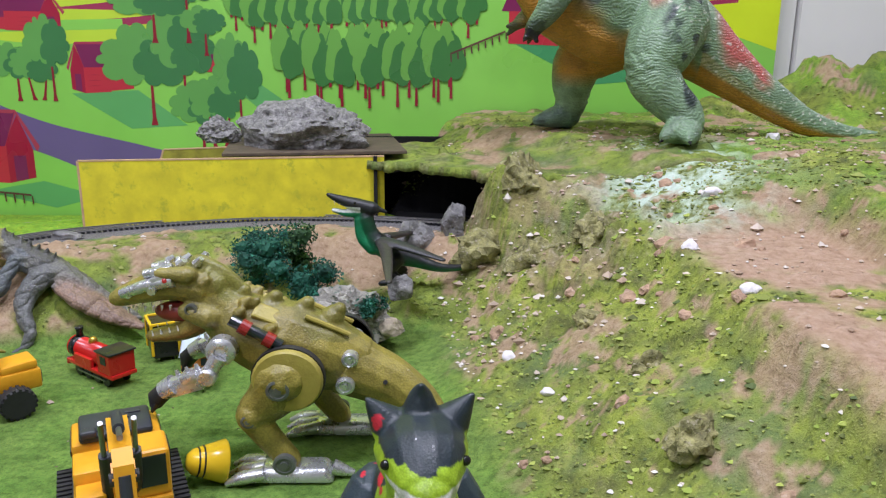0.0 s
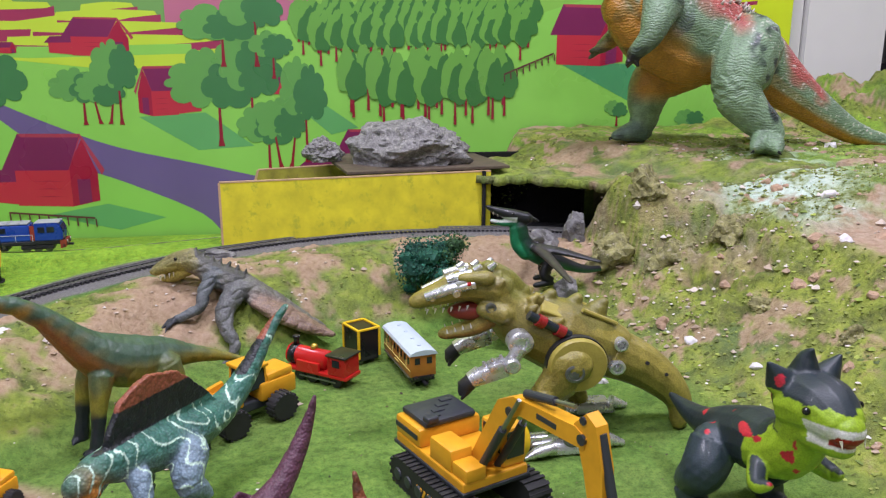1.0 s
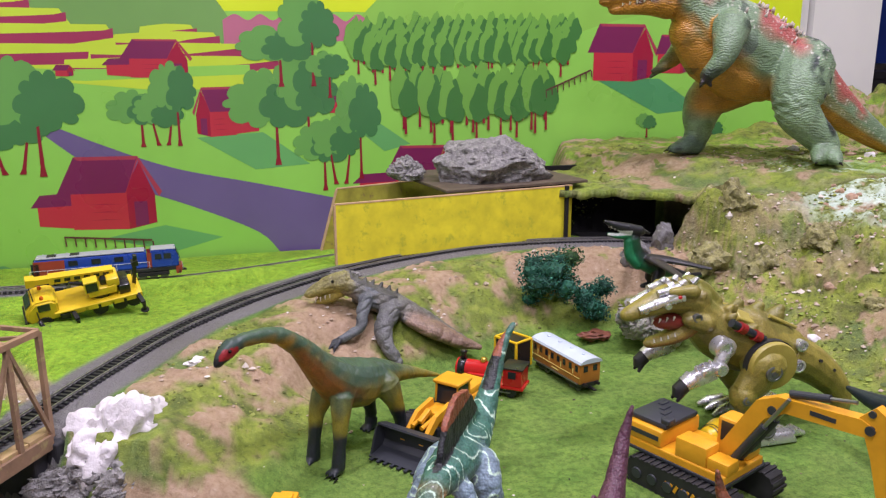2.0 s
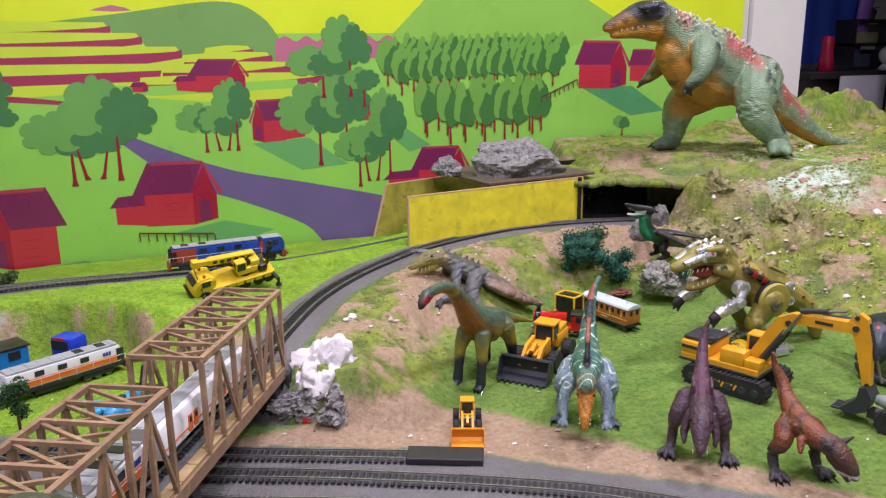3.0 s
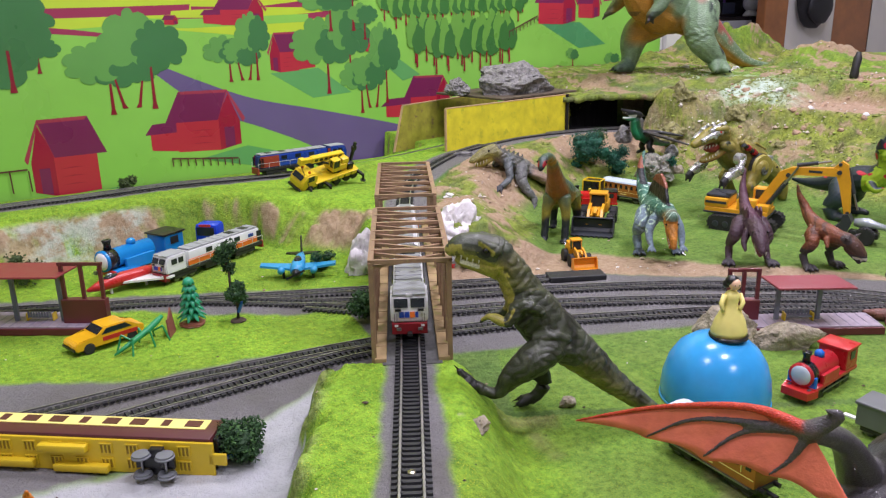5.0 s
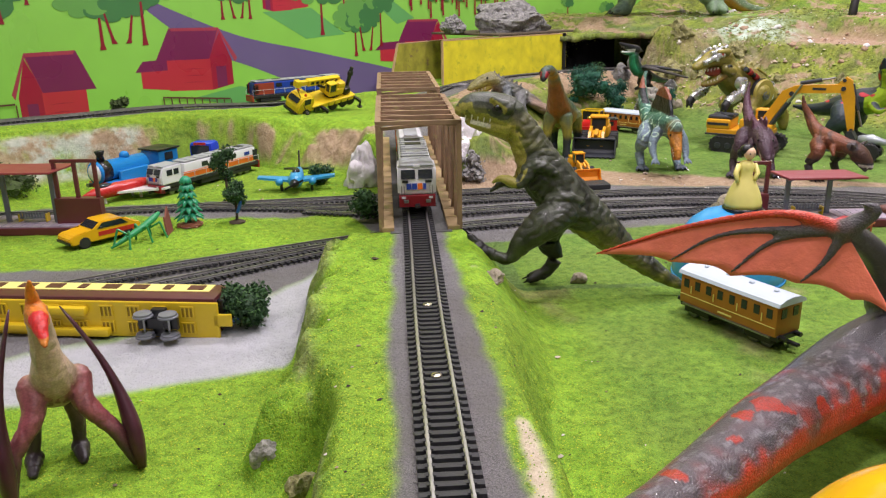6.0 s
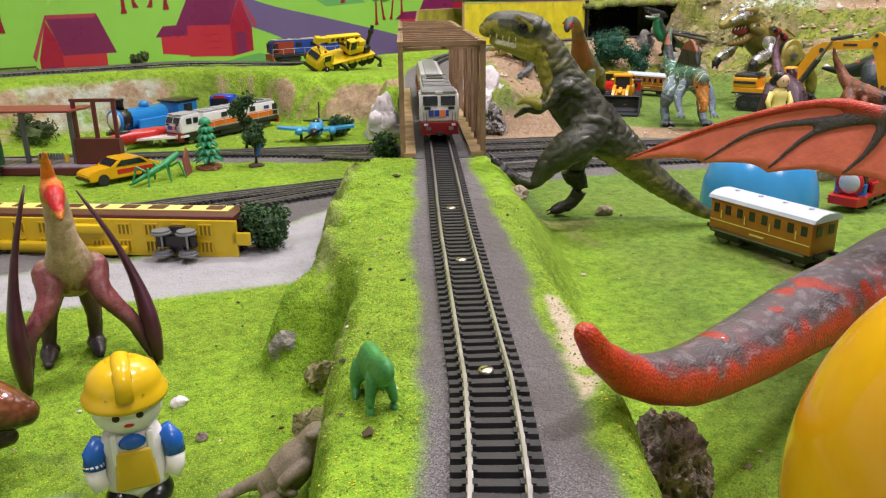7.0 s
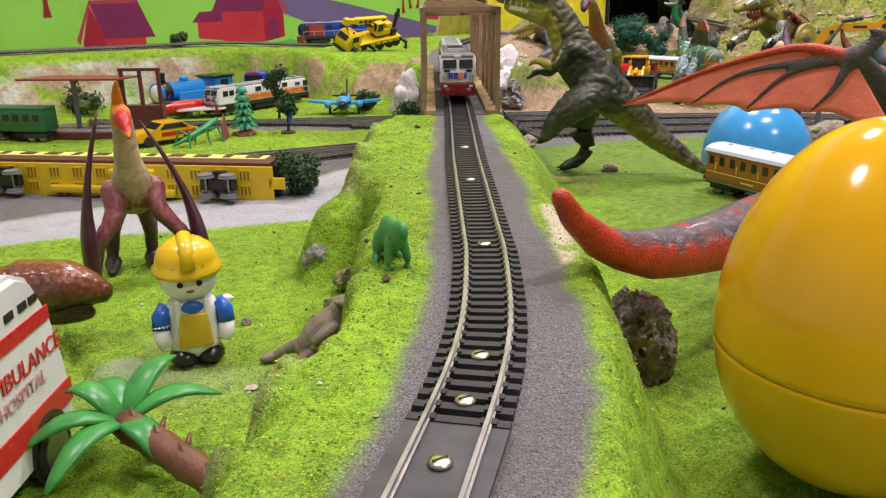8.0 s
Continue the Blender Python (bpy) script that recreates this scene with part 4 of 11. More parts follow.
flat_track("railway_track", "yard siding with black sleepers ending at a buffer", [(-1.75, 0.945), (-1.40, 0.785), (-1.269, 0.723), (-1.135, 0.660), (-0.983, 0.592), (-0.865, 0.540), (-0.71, 0.471)])
flat_track("railway_track", "yard track with black sleepers on grey ballast", [(-1.16, 0.668), (-1.08, 0.606), (-1.01, 0.556), (-0.917, 0.515), (-0.772, 0.449), (-0.61, 0.364), (-0.52, 0.302), (-0.44, 0.225), (-0.36, 0.11)])
flat_track("railway_track", "yard track with black sleepers on grey ballast", [(-1.05, 0.566), (-0.99, 0.506), (-0.914, 0.452), (-0.80, 0.403), (-0.66, 0.326), (-0.585, 0.280), (-0.47, 0.20), (-0.38, 0.10)])
flat_track("railway_track", "yard track with black sleepers on grey ballast", [(-1.70, 0.42), (-1.50, 0.436), (-1.36, 0.438), (-1.265, 0.436), (-1.162, 0.425), (-1.058, 0.413), (-0.952, 0.391), (-0.868, 0.364), (-0.773, 0.323), (-0.63, 0.254), (-0.53, 0.20), (-0.44, 0.13)])
flat_track("railway_track", "yard track with black sleepers on grey ballast", [(-1.44, 0.370), (-1.30, 0.386), (-1.231, 0.388), (-1.141, 0.393), (-1.064, 0.393), (-1.0, 0.378)])
track("railway_track", "railway track on the green terrace below the backdrop", spline([(x, y, float(terrace_z(x)) + 0.0025) for x, y in zip(UP_X, UP_Y)], 0.02), False, "")
buffer = thing("track_end_block", "flat black block at the end of a yard siding", "buffer stop", (-0.675, 0.456, 0.0), -25.0)
box_part("block", (0.085, 0.030, 0.008), (0, 0, 0.004), SLEEPER, buffer, 0.0015)

# ---- truss bridge ----
BROWN = mat("bridge_wood", (0.30, 0.185, 0.110), 0.6, var=0.3, scale=50, bump=0.4, grain=500, wear=(0.42, 0.36, 0.14), per_piece=0.3)
TAN = mat("bridge_plank", (0.42, 0.29, 0.14), 0.65, var=0.25, scale=40, bump=0.3, wear=(0.30, 0.33, 0.06), per_piece=0.35)
CONCRETE = mat("pier_black", (0.03, 0.03, 0.035), 0.7, var=0.3)
way = (BRIDGE_FAR - BRIDGE_NEAR).normalized()
SPAN = (BRIDGE_FAR - BRIDGE_NEAR).length
bridge = thing("truss_bridge", "brown wooden truss railway bridge in two spans with grass stains", "railway bridge", (BRIDGE_NEAR.x, BRIDGE_NEAR.y, 0), math.degrees(math.atan2(way.y, way.x)))
DECK, TOP, HALF = 0.0615, 0.161, 0.0358
box_part("deck", (SPAN + 0.02, 0.056, 0.006), (SPAN / 2, 0, DECK), mat("deck_grey", (0.10, 0.10, 0.098), 0.85, var=0.3, scale=200, bump=0.5, grain=900), bridge, 0, "grey ballasted deck")
for sy in (-1, 1):
    for k in range(16):
        w = (SPAN + 0.01) / 16
        box_part("plank", (w * 0.96, 0.011, 0.005), (w * (k + 0.5) - 0.005, sy * 0.0300, DECK + 0.004), TAN, bridge, 0.0006)
    box_part("girder", (SPAN, 0.005, 0.014), (SPAN / 2, sy * HALF, DECK - 0.004), BROWN, bridge, 0.0006)


def member(name, p, q, w=0.0055, h=0.005):
    part(name, bar(bmesh.new(), p, q, w, h), BROWN, bridge)


for x0, x1 in ((0.0, 0.200), (0.268, SPAN)):
    n = 6
    st = (x1 - x0) / n
    for sy in (-1, 1):
        y = sy * HALF
        member("top_chord", (x0, y, TOP), (x1, y, TOP), 0.0052, 0.0052)
        for k in range(n + 1):
            x = x0 + st * k
            member("post", (x, y, DECK), (x, y, TOP), 0.0046, 0.0044)
            if k < n:
                a, b = (DECK + 0.004, TOP - 0.004) if k % 2 == 0 else (TOP - 0.004, DECK + 0.004)
                member("diagonal", (x, y + 0.0008 * sy, a), (x + st, y + 0.0008 * sy, b), 0.0034, 0.0032)
    for k in range(n + 1):
        x = x0 + st * k
        member("cross_beam", (x, -HALF, TOP + 0.0012), (x, HALF, TOP + 0.0012), 0.0038, 0.0036)
        if k < n:
            member("cross_brace", (x, -HALF, TOP - 0.0012), (x + st, HALF, TOP - 0.0012), 0.0032, 0.0030)
            member("cross_brace", (x + st, -HALF, TOP - 0.0038), (x, HALF, TOP - 0.0038), 0.0032, 0.0030)
for x in (0.19, 0.245, SPAN - 0.01):
    box_part("pier", (0.018, 0.062, DECK - 0.002), (x, 0, DECK / 2 - 0.003), CONCRETE, bridge, 0.002, "black bridge pier")
box_part("abutment", (0.03, 0.085, DECK - 0.004), (SPAN + 0.012, 0, DECK / 2 - 0.004), CONCRETE, bridge, 0.002, "dark stone abutment")

# ---- tunnel panels ----
YELLOW_BOARD = mat("yellow_flock_board", (0.72, 0.64, 0.016), 0.75, var=0.16, scale=30, bump=0.5, grain=900, depth=0.001, wear=(0.50, 0.49, 0.02))
OCHRE_BOARD = mat("ochre_flock_board", (0.33, 0.30, 0.03), 0.8, var=0.35, scale=30, bump=0.5, grain=700, wear=(0.20, 0.13, 0.05))
EDGE = mat("raw_wood_edge", (0.55, 0.36, 0.20), 0.7, var=0.2)


def board(name, p, q, z0, z1, z2, material, label, lean=0.0):
    """An upright board from p to q with its top from z1 to z2, and a raw wooden edge."""
    t = thing(name, label, "tunnel panel", (p[0], p[1], 0), math.degrees(math.atan2(q[1] - p[1], q[0] - p[0])))
    n = math.hypot(q[0] - p[0], q[1] - p[1])
    up = Matrix.Rotation(radians(90), 4, "X")
    part("face", prism(bmesh.new(), [(0.001 - lean, z0), (n, z0), (n, z2 - 0.002), (0.001, z1 - 0.002)], 0.004, up), material, t)
    part("top_edge", prism(bmesh.new(), [(0, z1 - 0.002), (n, z2 - 0.002), (n, z2), (0, z1)], 0.005, Matrix.Translation((0, 0.0005, 0)) @ up), EDGE, t, "bare wooden top edge")
    part("side_edge", prism(bmesh.new(), [(-0.002 - lean, z0), (0.001 - lean, z0), (0.001, z1 - 0.002), (-0.002, z1 - 0.002)], 0.005, Matrix.Translation((0, 0.0005, 0)) @ up), EDGE, t, "bare wooden side edge")


board("flock_board", (-0.506, 1.079), (-0.088, 1.160), 0.080, 0.180, 0.178, YELLOW_BOARD, "yellow flocked tunnel side panel beside the track")
board("flock_board", (-0.472, 1.330), (-0.10, 1.45), 0.052, 0.163, 0.165, OCHRE_BOARD, "worn ochre flocked panel behind the yellow one", 0.035)
roof_board = thing("tunnel_cover", "thin dark board laid over the tunnel panels", "tunnel cover", (-0.205, 1.262, 0.179), 9)
box_part("board", (0.27, 0.235, 0.005), (0, 0, 0.0025), mat("cover_board", (0.10, 0.075, 0.05), 0.8, var=0.3), roof_board, 0.001)
# one more added black panel that keeps the tunnel mouth dark
inner = slab("wall_tunnel_inner", (0.005, 0.22, 0.10), (-0.10, 1.255, 0.128), BLACK, "black panel added inside the railway tunnel as shade", "tunnel wall")

# ---- toy creatures ----
from mathutils.kdtree import KDTree


def skin(name, rough=0.52, scale=420.0, bump=0.5, depth=0.0012, shade=0.28, coat=0.03):
    """Painted toy skin: the paint attribute, creases between scales shaded in the colour, fine relief."""
    m = bpy.data.materials.new(name)
    nodes, links = nodes_of(m)
    nt, b = m.node_tree, nodes["Principled BSDF"]
    vec = nodes.new("ShaderNodeTexCoord").outputs["Object"]
    a = nodes.new("ShaderNodeAttribute")
    a.attribute_name = "paint"
    v = nodes.new("ShaderNodeTexVoronoi")
    v.inputs["Scale"].default_value = scale
    links.new(vec, v.inputs["Vector"])
    n = noise_node(nt, scale * 0.12, 5, 0.65, vec)
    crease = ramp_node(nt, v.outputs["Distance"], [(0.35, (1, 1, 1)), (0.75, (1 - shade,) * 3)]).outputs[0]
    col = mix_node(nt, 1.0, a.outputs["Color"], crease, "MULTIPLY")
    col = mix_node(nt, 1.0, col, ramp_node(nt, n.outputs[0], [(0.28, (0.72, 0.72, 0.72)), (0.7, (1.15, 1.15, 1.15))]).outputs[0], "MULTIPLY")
    links.new(col, b.inputs["Base Color"])
    b.inputs["Roughness"].default_value = rough
    b.inputs["Coat Weight"].default_value = coat
    first = bump_node(nt, n.outputs[0], 0.35, depth * 2)
    inv = math_node(nt, "SUBTRACT", 1.0, v.outputs["Distance"])
    links.new(bump_node(nt, inv, bump, depth, first), b.inputs["Normal"])
    return m


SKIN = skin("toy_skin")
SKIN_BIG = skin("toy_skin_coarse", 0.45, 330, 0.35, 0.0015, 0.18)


def ridged(m, scale, light=1.35, depth=0.004, strength=0.32):
    """Adds wavy skin folds to a toy skin, crest highlight and trough shade put in the colour."""
    nt = m.node_tree
    b = nt.nodes["Principled BSDF"]
    w = nt.nodes.new("ShaderNodeTexWave")
    w.bands_direction = "Z"
    for k, v in (("Scale", scale), ("Distortion", 24.0), ("Detail", 3.0), ("Detail Scale", 0.35), ("Detail Roughness", 0.6)):
        w.inputs[k].default_value = v
    nt.links.new(nt.nodes["Texture Coordinate"].outputs["Object"], w.inputs["Vector"])
    old, rough = b.inputs["Base Color"].links[0].from_socket, b.inputs["Normal"].links[0].from_socket
    tone = ramp_node(nt, w.outputs["Fac"], [(0.15, (2 - light, 2 - light, 2 - light)), (0.6, (1, 1, 1)), (0.95, (light,) * 3)]).outputs[0]
    nt.links.new(mix_node(nt, 1.0, old, tone, "MULTIPLY"), b.inputs["Base Color"])
    nt.links.new(bump_node(nt, w.outputs["Fac"], strength, depth, rough), b.inputs["Normal"])
    return m


ridged(SKIN_BIG, 70, 1.05, 0.0022, 0.30)
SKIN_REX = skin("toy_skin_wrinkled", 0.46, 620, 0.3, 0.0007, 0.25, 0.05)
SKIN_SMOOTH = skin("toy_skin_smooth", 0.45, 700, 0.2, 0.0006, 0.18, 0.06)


def limb(pts, radii, top, under=None, flat=1.0):
    return (pts, radii, lin(*top), lin(*(under or top)), flat)


def mirrored(l):
    pts, radii, top, under, flat = l
    return ([(x, -y, z) for x, y, z in pts], radii, top, under, flat)


def creature(name, label, category, limbs, m, voxel=0.0016, painter=None, extra=None, material=None, group="", smooth=3, world_place=False):
    """One closed body melted together from tapering limbs (x ahead, y left, z up), painted limb by limb."""
    bm, samples = bmesh.new(), []
    for pts, radii, top, under, flat in limbs:
        long = sum((Vector(b) - Vector(a)).length for a, b in zip(pts, pts[1:]))
        sp = spline([(*p, ) for p in pts], max(long / 24, 0.002))
        src = [0.0]
        for a, b in zip(pts, pts[1:]):
            src.append(src[-1] + (Vector(b) - Vector(a)).length)
        run, rr = 0.0, []
        for i, p in enumerate(sp):
            if i:
                run += (p - sp[i - 1]).length
            rr.append(float(np.interp(run, np.array(src) * 1.0, radii)))
        tube(bm, sp, rr, 14, flat)
        for p, r in ((sp[0], rr[0]), (sp[-1], rr[-1])):
            blob(bm, p, (r * 0.92,) * 3, 2)
        samples += [(p, r, top, under) for p, r in zip(sp, rr)]
    if extra:
        extra(bm)
    me = bpy.data.meshes.new(name)
    bm.to_mesh(me)
    bm.free()
    tmp = new(name, me)
    r = tmp.modifiers.new("melt", "REMESH")
    r.mode, r.voxel_size = "VOXEL", voxel
    s = tmp.modifiers.new("soft", "SMOOTH")
    s.factor, s.iterations = 0.5, smooth
    done = bpy.data.meshes.new_from_object(tmp.evaluated_get(bpy.context.evaluated_depsgraph_get()))
    bpy.data.objects.remove(tmp)
    bpy.data.meshes.remove(me)
    done.name = name
    kd = KDTree(len(samples))
    for i, q in enumerate(samples):
        kd.insert(q[0], i)
    kd.balance()
    cols = np.ones((len(done.vertices), 4), dtype=np.float32)
    for i, v in enumerate(done.vertices):
        total, acc = 0.0, np.zeros(3)
        for _, k, d in kd.find_n(v.co, 6):
            p, rad, top, under = samples[k]
            w = 1.0 / (max(d / max(rad, 1e-4), 0.2) ** 6)
            t = min(1, max(0, (v.co.z - p.z) / max(rad, 1e-4) * 0.9 + 0.75))
            acc += w * (np.array(top) * t + np.array(under) * (1 - t))
            total += w
        c = acc / total
        if painter:
            c = painter(v.co, v.normal, c)
        cols[i, :3] = c
    a = done.attributes.new("paint", "FLOAT_COLOR", "POINT")
    a.data.foreach_set("color", cols.reshape(-1))
    done.materials.clear()
    done.materials.append(material or SKIN)
    flat_shade(done, True)
    ob = new(name, done)
    ob.matrix_basis = m if world_place else m @ Matrix.Diagonal((0.965, 0.965, 0.93, 1))
    return tagged(ob, label, category, group)


def features(ob, eyes=(), eye_r=0.002, teeth=(), claws=(), r=0.0011, dark=(0.008, 0.008, 0.008)):
    """Eyes, teeth and claws as parts of a creature's body."""
    for k, e in enumerate(eyes):
        part("eye", blob(bmesh.new(), e, (eye_r,) * 3, 2), EYE, ob, "glossy dark eye", True)
    for p, q in teeth:
        part("tooth", cyl(bmesh.new(), p, q, r, r * 0.2, 7), IVORY, ob, "ivory tooth")
    for p, q in claws:
        part("claw", cyl(bmesh.new(), p, q, r * 1.5, r * 0.3, 7), EYE, ob, "dark claw")


def wrinkle(ob, amount, along, freq):
    """Pushes loose skin folds into a creature's mesh; along: the way the folds are stretched."""
    d = Vector(along).normalized()
    out = []
    for v in ob.data.vertices:
        p = v.co - d * (0.72 * v.co.dot(d))
        k = 1.0 - min(1.0, abs(noise.noise(p * freq)) * 2.6)
        k2 = noise.noise(v.co * freq * 1.9)
        out.append(v.co - v.normal * amount * (k * k - 0.25) + v.normal * amount * 0.5 * k2)
    ob.data.vertices.foreach_set("co", [q for p in out for q in p])
    ob.data.update()


EYE, IVORY = plastic("eye_black", (0.008, 0.008, 0.009), 0.12, bump=0), plastic("tooth_ivory", (0.72, 0.68, 0.55), 0.35, bump=0)


def wob(p, f, k=0.0):
    return noise.noise(Vector(p) * f + Vector((k, k * 0.7, 1.3)))


def toes(foot, side, r, n=3, long=0.02, drop=0.0):
    """Toe limbs fanned from a foot point."""
    out = []
    for k in range(n):
        a = radians((k - (n - 1) / 2) * 30 + side)
        out.append(([foot, (foot[0] + long * 0.6 * math.cos(a), foot[1] + long * 0.6 * math.sin(a), foot[2] - drop * 0.5 + r * 0.2), (foot[0] + long * math.cos(a), foot[1] + long * math.sin(a), foot[2] - drop)], [r, r * 0.9, r * 0.45]))
    return out


# the tall spiny dinosaur on the plateau
GREEN, OCHRE, RED, NIGHT = (122, 148, 116), (184, 128, 34), (182, 84, 80), (22, 28, 42)
BIG_FOOT = Vector((0.300, 1.130, 0.205))


def soft(v, lo, hi):
    """0 at lo, 1 at hi, clamped."""
    return min(1.0, max(0.0, (v - lo) / (hi - lo)))


def big_paint(co, n, c):
    r = np.array(c)
    x, y, z = co + BIG_FOOT
    out, ahead = (x - 0.215) * 0.51 + (z - 0.42) * 0.86, -(x - 0.215) * 0.86 + (z - 0.42) * 0.51
    w1, w2, dots = wob(co, 28), wob(co, 60, 4), wob(co, 210, 9)
    trunk = soft(z, 0.275, 0.30) if x < 0.37 else 0.0

    def tint(rgb, k):
        return r * (1 - k) + np.array(lin(*rgb)) * k

    belly = trunk * soft(-out + 0.028 * w1 - 0.018, 0.0, 0.03) * soft(0.062 - abs(y - 1.165), -0.015, 0.02)
    r = tint(OCHRE, max(belly, soft(-n.z, 0.15, 0.5) * (x > 0.36), soft(-n.x, 0.35, 0.7) * (0.06 < x < 0.15) * soft(0.475 - z, 0, 0.02) * (abs(y - 1.168) < 0.048)) * 0.95)
    saddle = soft(out + 0.02 * w1, 0.012, 0.030) * soft(ahead, -0.085, -0.070) * soft(0.012 - ahead, 0, 0.014)
    neck = soft(out + 0.02 * w1, 0.005, 0.02) * soft(ahead, 0.085, 0.10) * soft(0.135 - ahead, 0, 0.012)
    rump = soft(n.z + 0.4 * w1, -0.15, 0.25) * soft(x, 0.375, 0.395) * soft(0.470 - x, 0, 0.02)
    r = tint(RED, max(saddle, 0.8 * neck, rump) * 0.9)
    streak = soft(out, -0.03, 0.0) * max(soft(ahead, -0.112, -0.100) * soft(-0.082 - ahead, 0, 0.008), 0.7 * soft(ahead, 0.020, 0.030) * soft(0.056 - ahead, 0, 0.01)) * soft(w2, -0.15, 0.15)
    spot = soft(1.15 - (((x - 0.325) / 0.011) ** 2 + ((z - 0.281) / 0.020) ** 2) ** 0.5, 0, 0.3) * (y < 1.08)
    patch = soft(w2, 0.30, 0.42) * soft(0.40 - abs(x - 0.335) * 8, 0, 0.2) * (z > 0.30) * (y < 1.11)
    r = tint(NIGHT, max(streak, spot, patch) * 0.85)
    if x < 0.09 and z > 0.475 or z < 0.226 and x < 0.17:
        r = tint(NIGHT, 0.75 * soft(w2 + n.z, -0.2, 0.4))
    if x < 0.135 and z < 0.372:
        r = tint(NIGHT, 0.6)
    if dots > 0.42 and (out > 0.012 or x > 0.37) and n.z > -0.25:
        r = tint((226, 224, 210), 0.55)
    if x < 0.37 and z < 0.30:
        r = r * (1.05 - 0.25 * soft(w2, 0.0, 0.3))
    return r


def spines(bm):
    rs = random.Random(2)
    line = [(0.120, 0.519), (0.160, 0.510), (0.215, 0.496), (0.270, 0.472), (0.335, 0.430), (0.385, 0.368), (0.440, 0.318), (0.520, 0.252), (0.580, 0.225)]
    for k in range(230):
        t = rs.uniform(0, len(line) - 1.001)
        i = int(t)
        p, q = line[i], line[i + 1]
        x, z = p[0] + (q[0] - p[0]) * (t - i), p[1] + (q[1] - p[1]) * (t - i)
        wide = np.interp(x, [0.1, 0.22, 0.32, 0.40, 0.58], [0.034, 0.062, 0.060, 0.036, 0.012])
        v = rs.uniform(-1, 1)
        drop = wide * (1 - math.sqrt(1 - 0.86 * v * v))
        base = Vector((x - 0.45 * drop, np.interp(x, [0.1, 0.35, 0.58], [1.168, 1.155, 1.12]) + wide * v * 0.9, z - drop - 0.004)) - BIG_FOOT
        cyl(bm, base, base + Vector((0.0030, 0.003 * v, 0.0082)), 0.0030, 0.0008, 6)
    return bm


def from_foot(l, foot):
    pts, *rest = l
    return ([tuple(Vector(p) - foot) for p in pts], *rest)


big = [limb([(0.650, 1.105, 0.214), (0.580, 1.118, 0.220), (0.520, 1.125, 0.236), (0.435, 1.135, 0.288), (0.385, 1.145, 0.325), (0.335, 1.155, 0.362), (0.275, 1.163, 0.386), (0.215, 1.167, 0.415), (0.160, 1.168, 0.447), (0.120, 1.168, 0.482), (0.085, 1.168, 0.503)],
            [0.005, 0.012, 0.020, 0.033, 0.045, 0.060, 0.071, 0.074, 0.062, 0.041, 0.036], GREEN, None, 0.84),
       limb([(0.285, 1.163, 0.362), (0.230, 1.166, 0.372), (0.165, 1.168, 0.405), (0.125, 1.168, 0.432)], [0.052, 0.060, 0.056, 0.038], GREEN, None, 0.84),
       limb([(0.092, 1.168, 0.505), (0.045, 1.168, 0.508), (0.000, 1.168, 0.494), (-0.036, 1.168, 0.482)], [0.034, 0.028, 0.019, 0.011], (70, 78, 72), (140, 112, 60), 1.0),
       limb([(0.085, 1.168, 0.478), (0.040, 1.168, 0.478), (-0.020, 1.168, 0.468)], [0.026, 0.019, 0.009], (140, 108, 60), None, 1.05),
       limb([(0.062, 1.194, 0.522), (0.030, 1.190, 0.520)], [0.011, 0.007], NIGHT), limb([(0.062, 1.142, 0.522), (0.030, 1.146, 0.520)], [0.011, 0.007], NIGHT)]
# far and near legs, far and near arms
big += [limb([(0.262, 1.205, 0.352), (0.214, 1.228, 0.318), (0.204, 1.238, 0.285), (0.204, 1.242, 0.256), (0.197, 1.242, 0.236)], [0.050, 0.041, 0.034, 0.027, 0.022], GREEN),
        limb([(0.200, 1.242, 0.232), (0.172, 1.238, 0.228), (0.150, 1.236, 0.223)], [0.022, 0.016, 0.009], (92, 116, 100)),
        limb([(0.200, 1.242, 0.230), (0.176, 1.254, 0.225), (0.160, 1.262, 0.221)], [0.018, 0.013, 0.007], (92, 116, 100)),
        limb([(0.318, 1.112, 0.378), (0.292, 1.085, 0.335), (0.282, 1.072, 0.302), (0.302, 1.060, 0.272), (0.322, 1.052, 0.252), (0.326, 1.046, 0.234)], [0.052, 0.047, 0.038, 0.030, 0.026, 0.024], GREEN),
        limb([(0.326, 1.046, 0.234), (0.304, 1.030, 0.229), (0.290, 1.020, 0.224)], [0.024, 0.017, 0.009], GREEN),
        limb([(0.326, 1.046, 0.232), (0.322, 1.020, 0.227), (0.318, 1.004, 0.222)], [0.022, 0.015, 0.008], GREEN),
        limb([(0.170, 1.112, 0.440), (0.152, 1.092, 0.412), (0.140, 1.086, 0.386), (0.120, 1.098, 0.360)], [0.033, 0.025, 0.018, 0.012], GREEN, (92, 108, 96)),
        limb([(0.120, 1.098, 0.360), (0.108, 1.094, 0.345)], [0.009, 0.003], NIGHT), limb([(0.120, 1.098, 0.360), (0.116, 1.108, 0.342)], [0.009, 0.003], NIGHT), limb([(0.120, 1.098, 0.360), (0.126, 1.092, 0.343)], [0.008, 0.003], NIGHT),
        limb([(0.162, 1.218, 0.428), (0.145, 1.238, 0.395), (0.118, 1.242, 0.372)], [0.028, 0.018, 0.011], GREEN, OCHRE),
        limb([(0.118, 1.242, 0.372), (0.098, 1.240, 0.366)], [0.008, 0.003], (120, 134, 96)), limb([(0.118, 1.242, 0.372), (0.100, 1.248, 0.354)], [0.008, 0.003], (120, 134, 96))]
big = [from_foot(l, BIG_FOOT) for l in big]
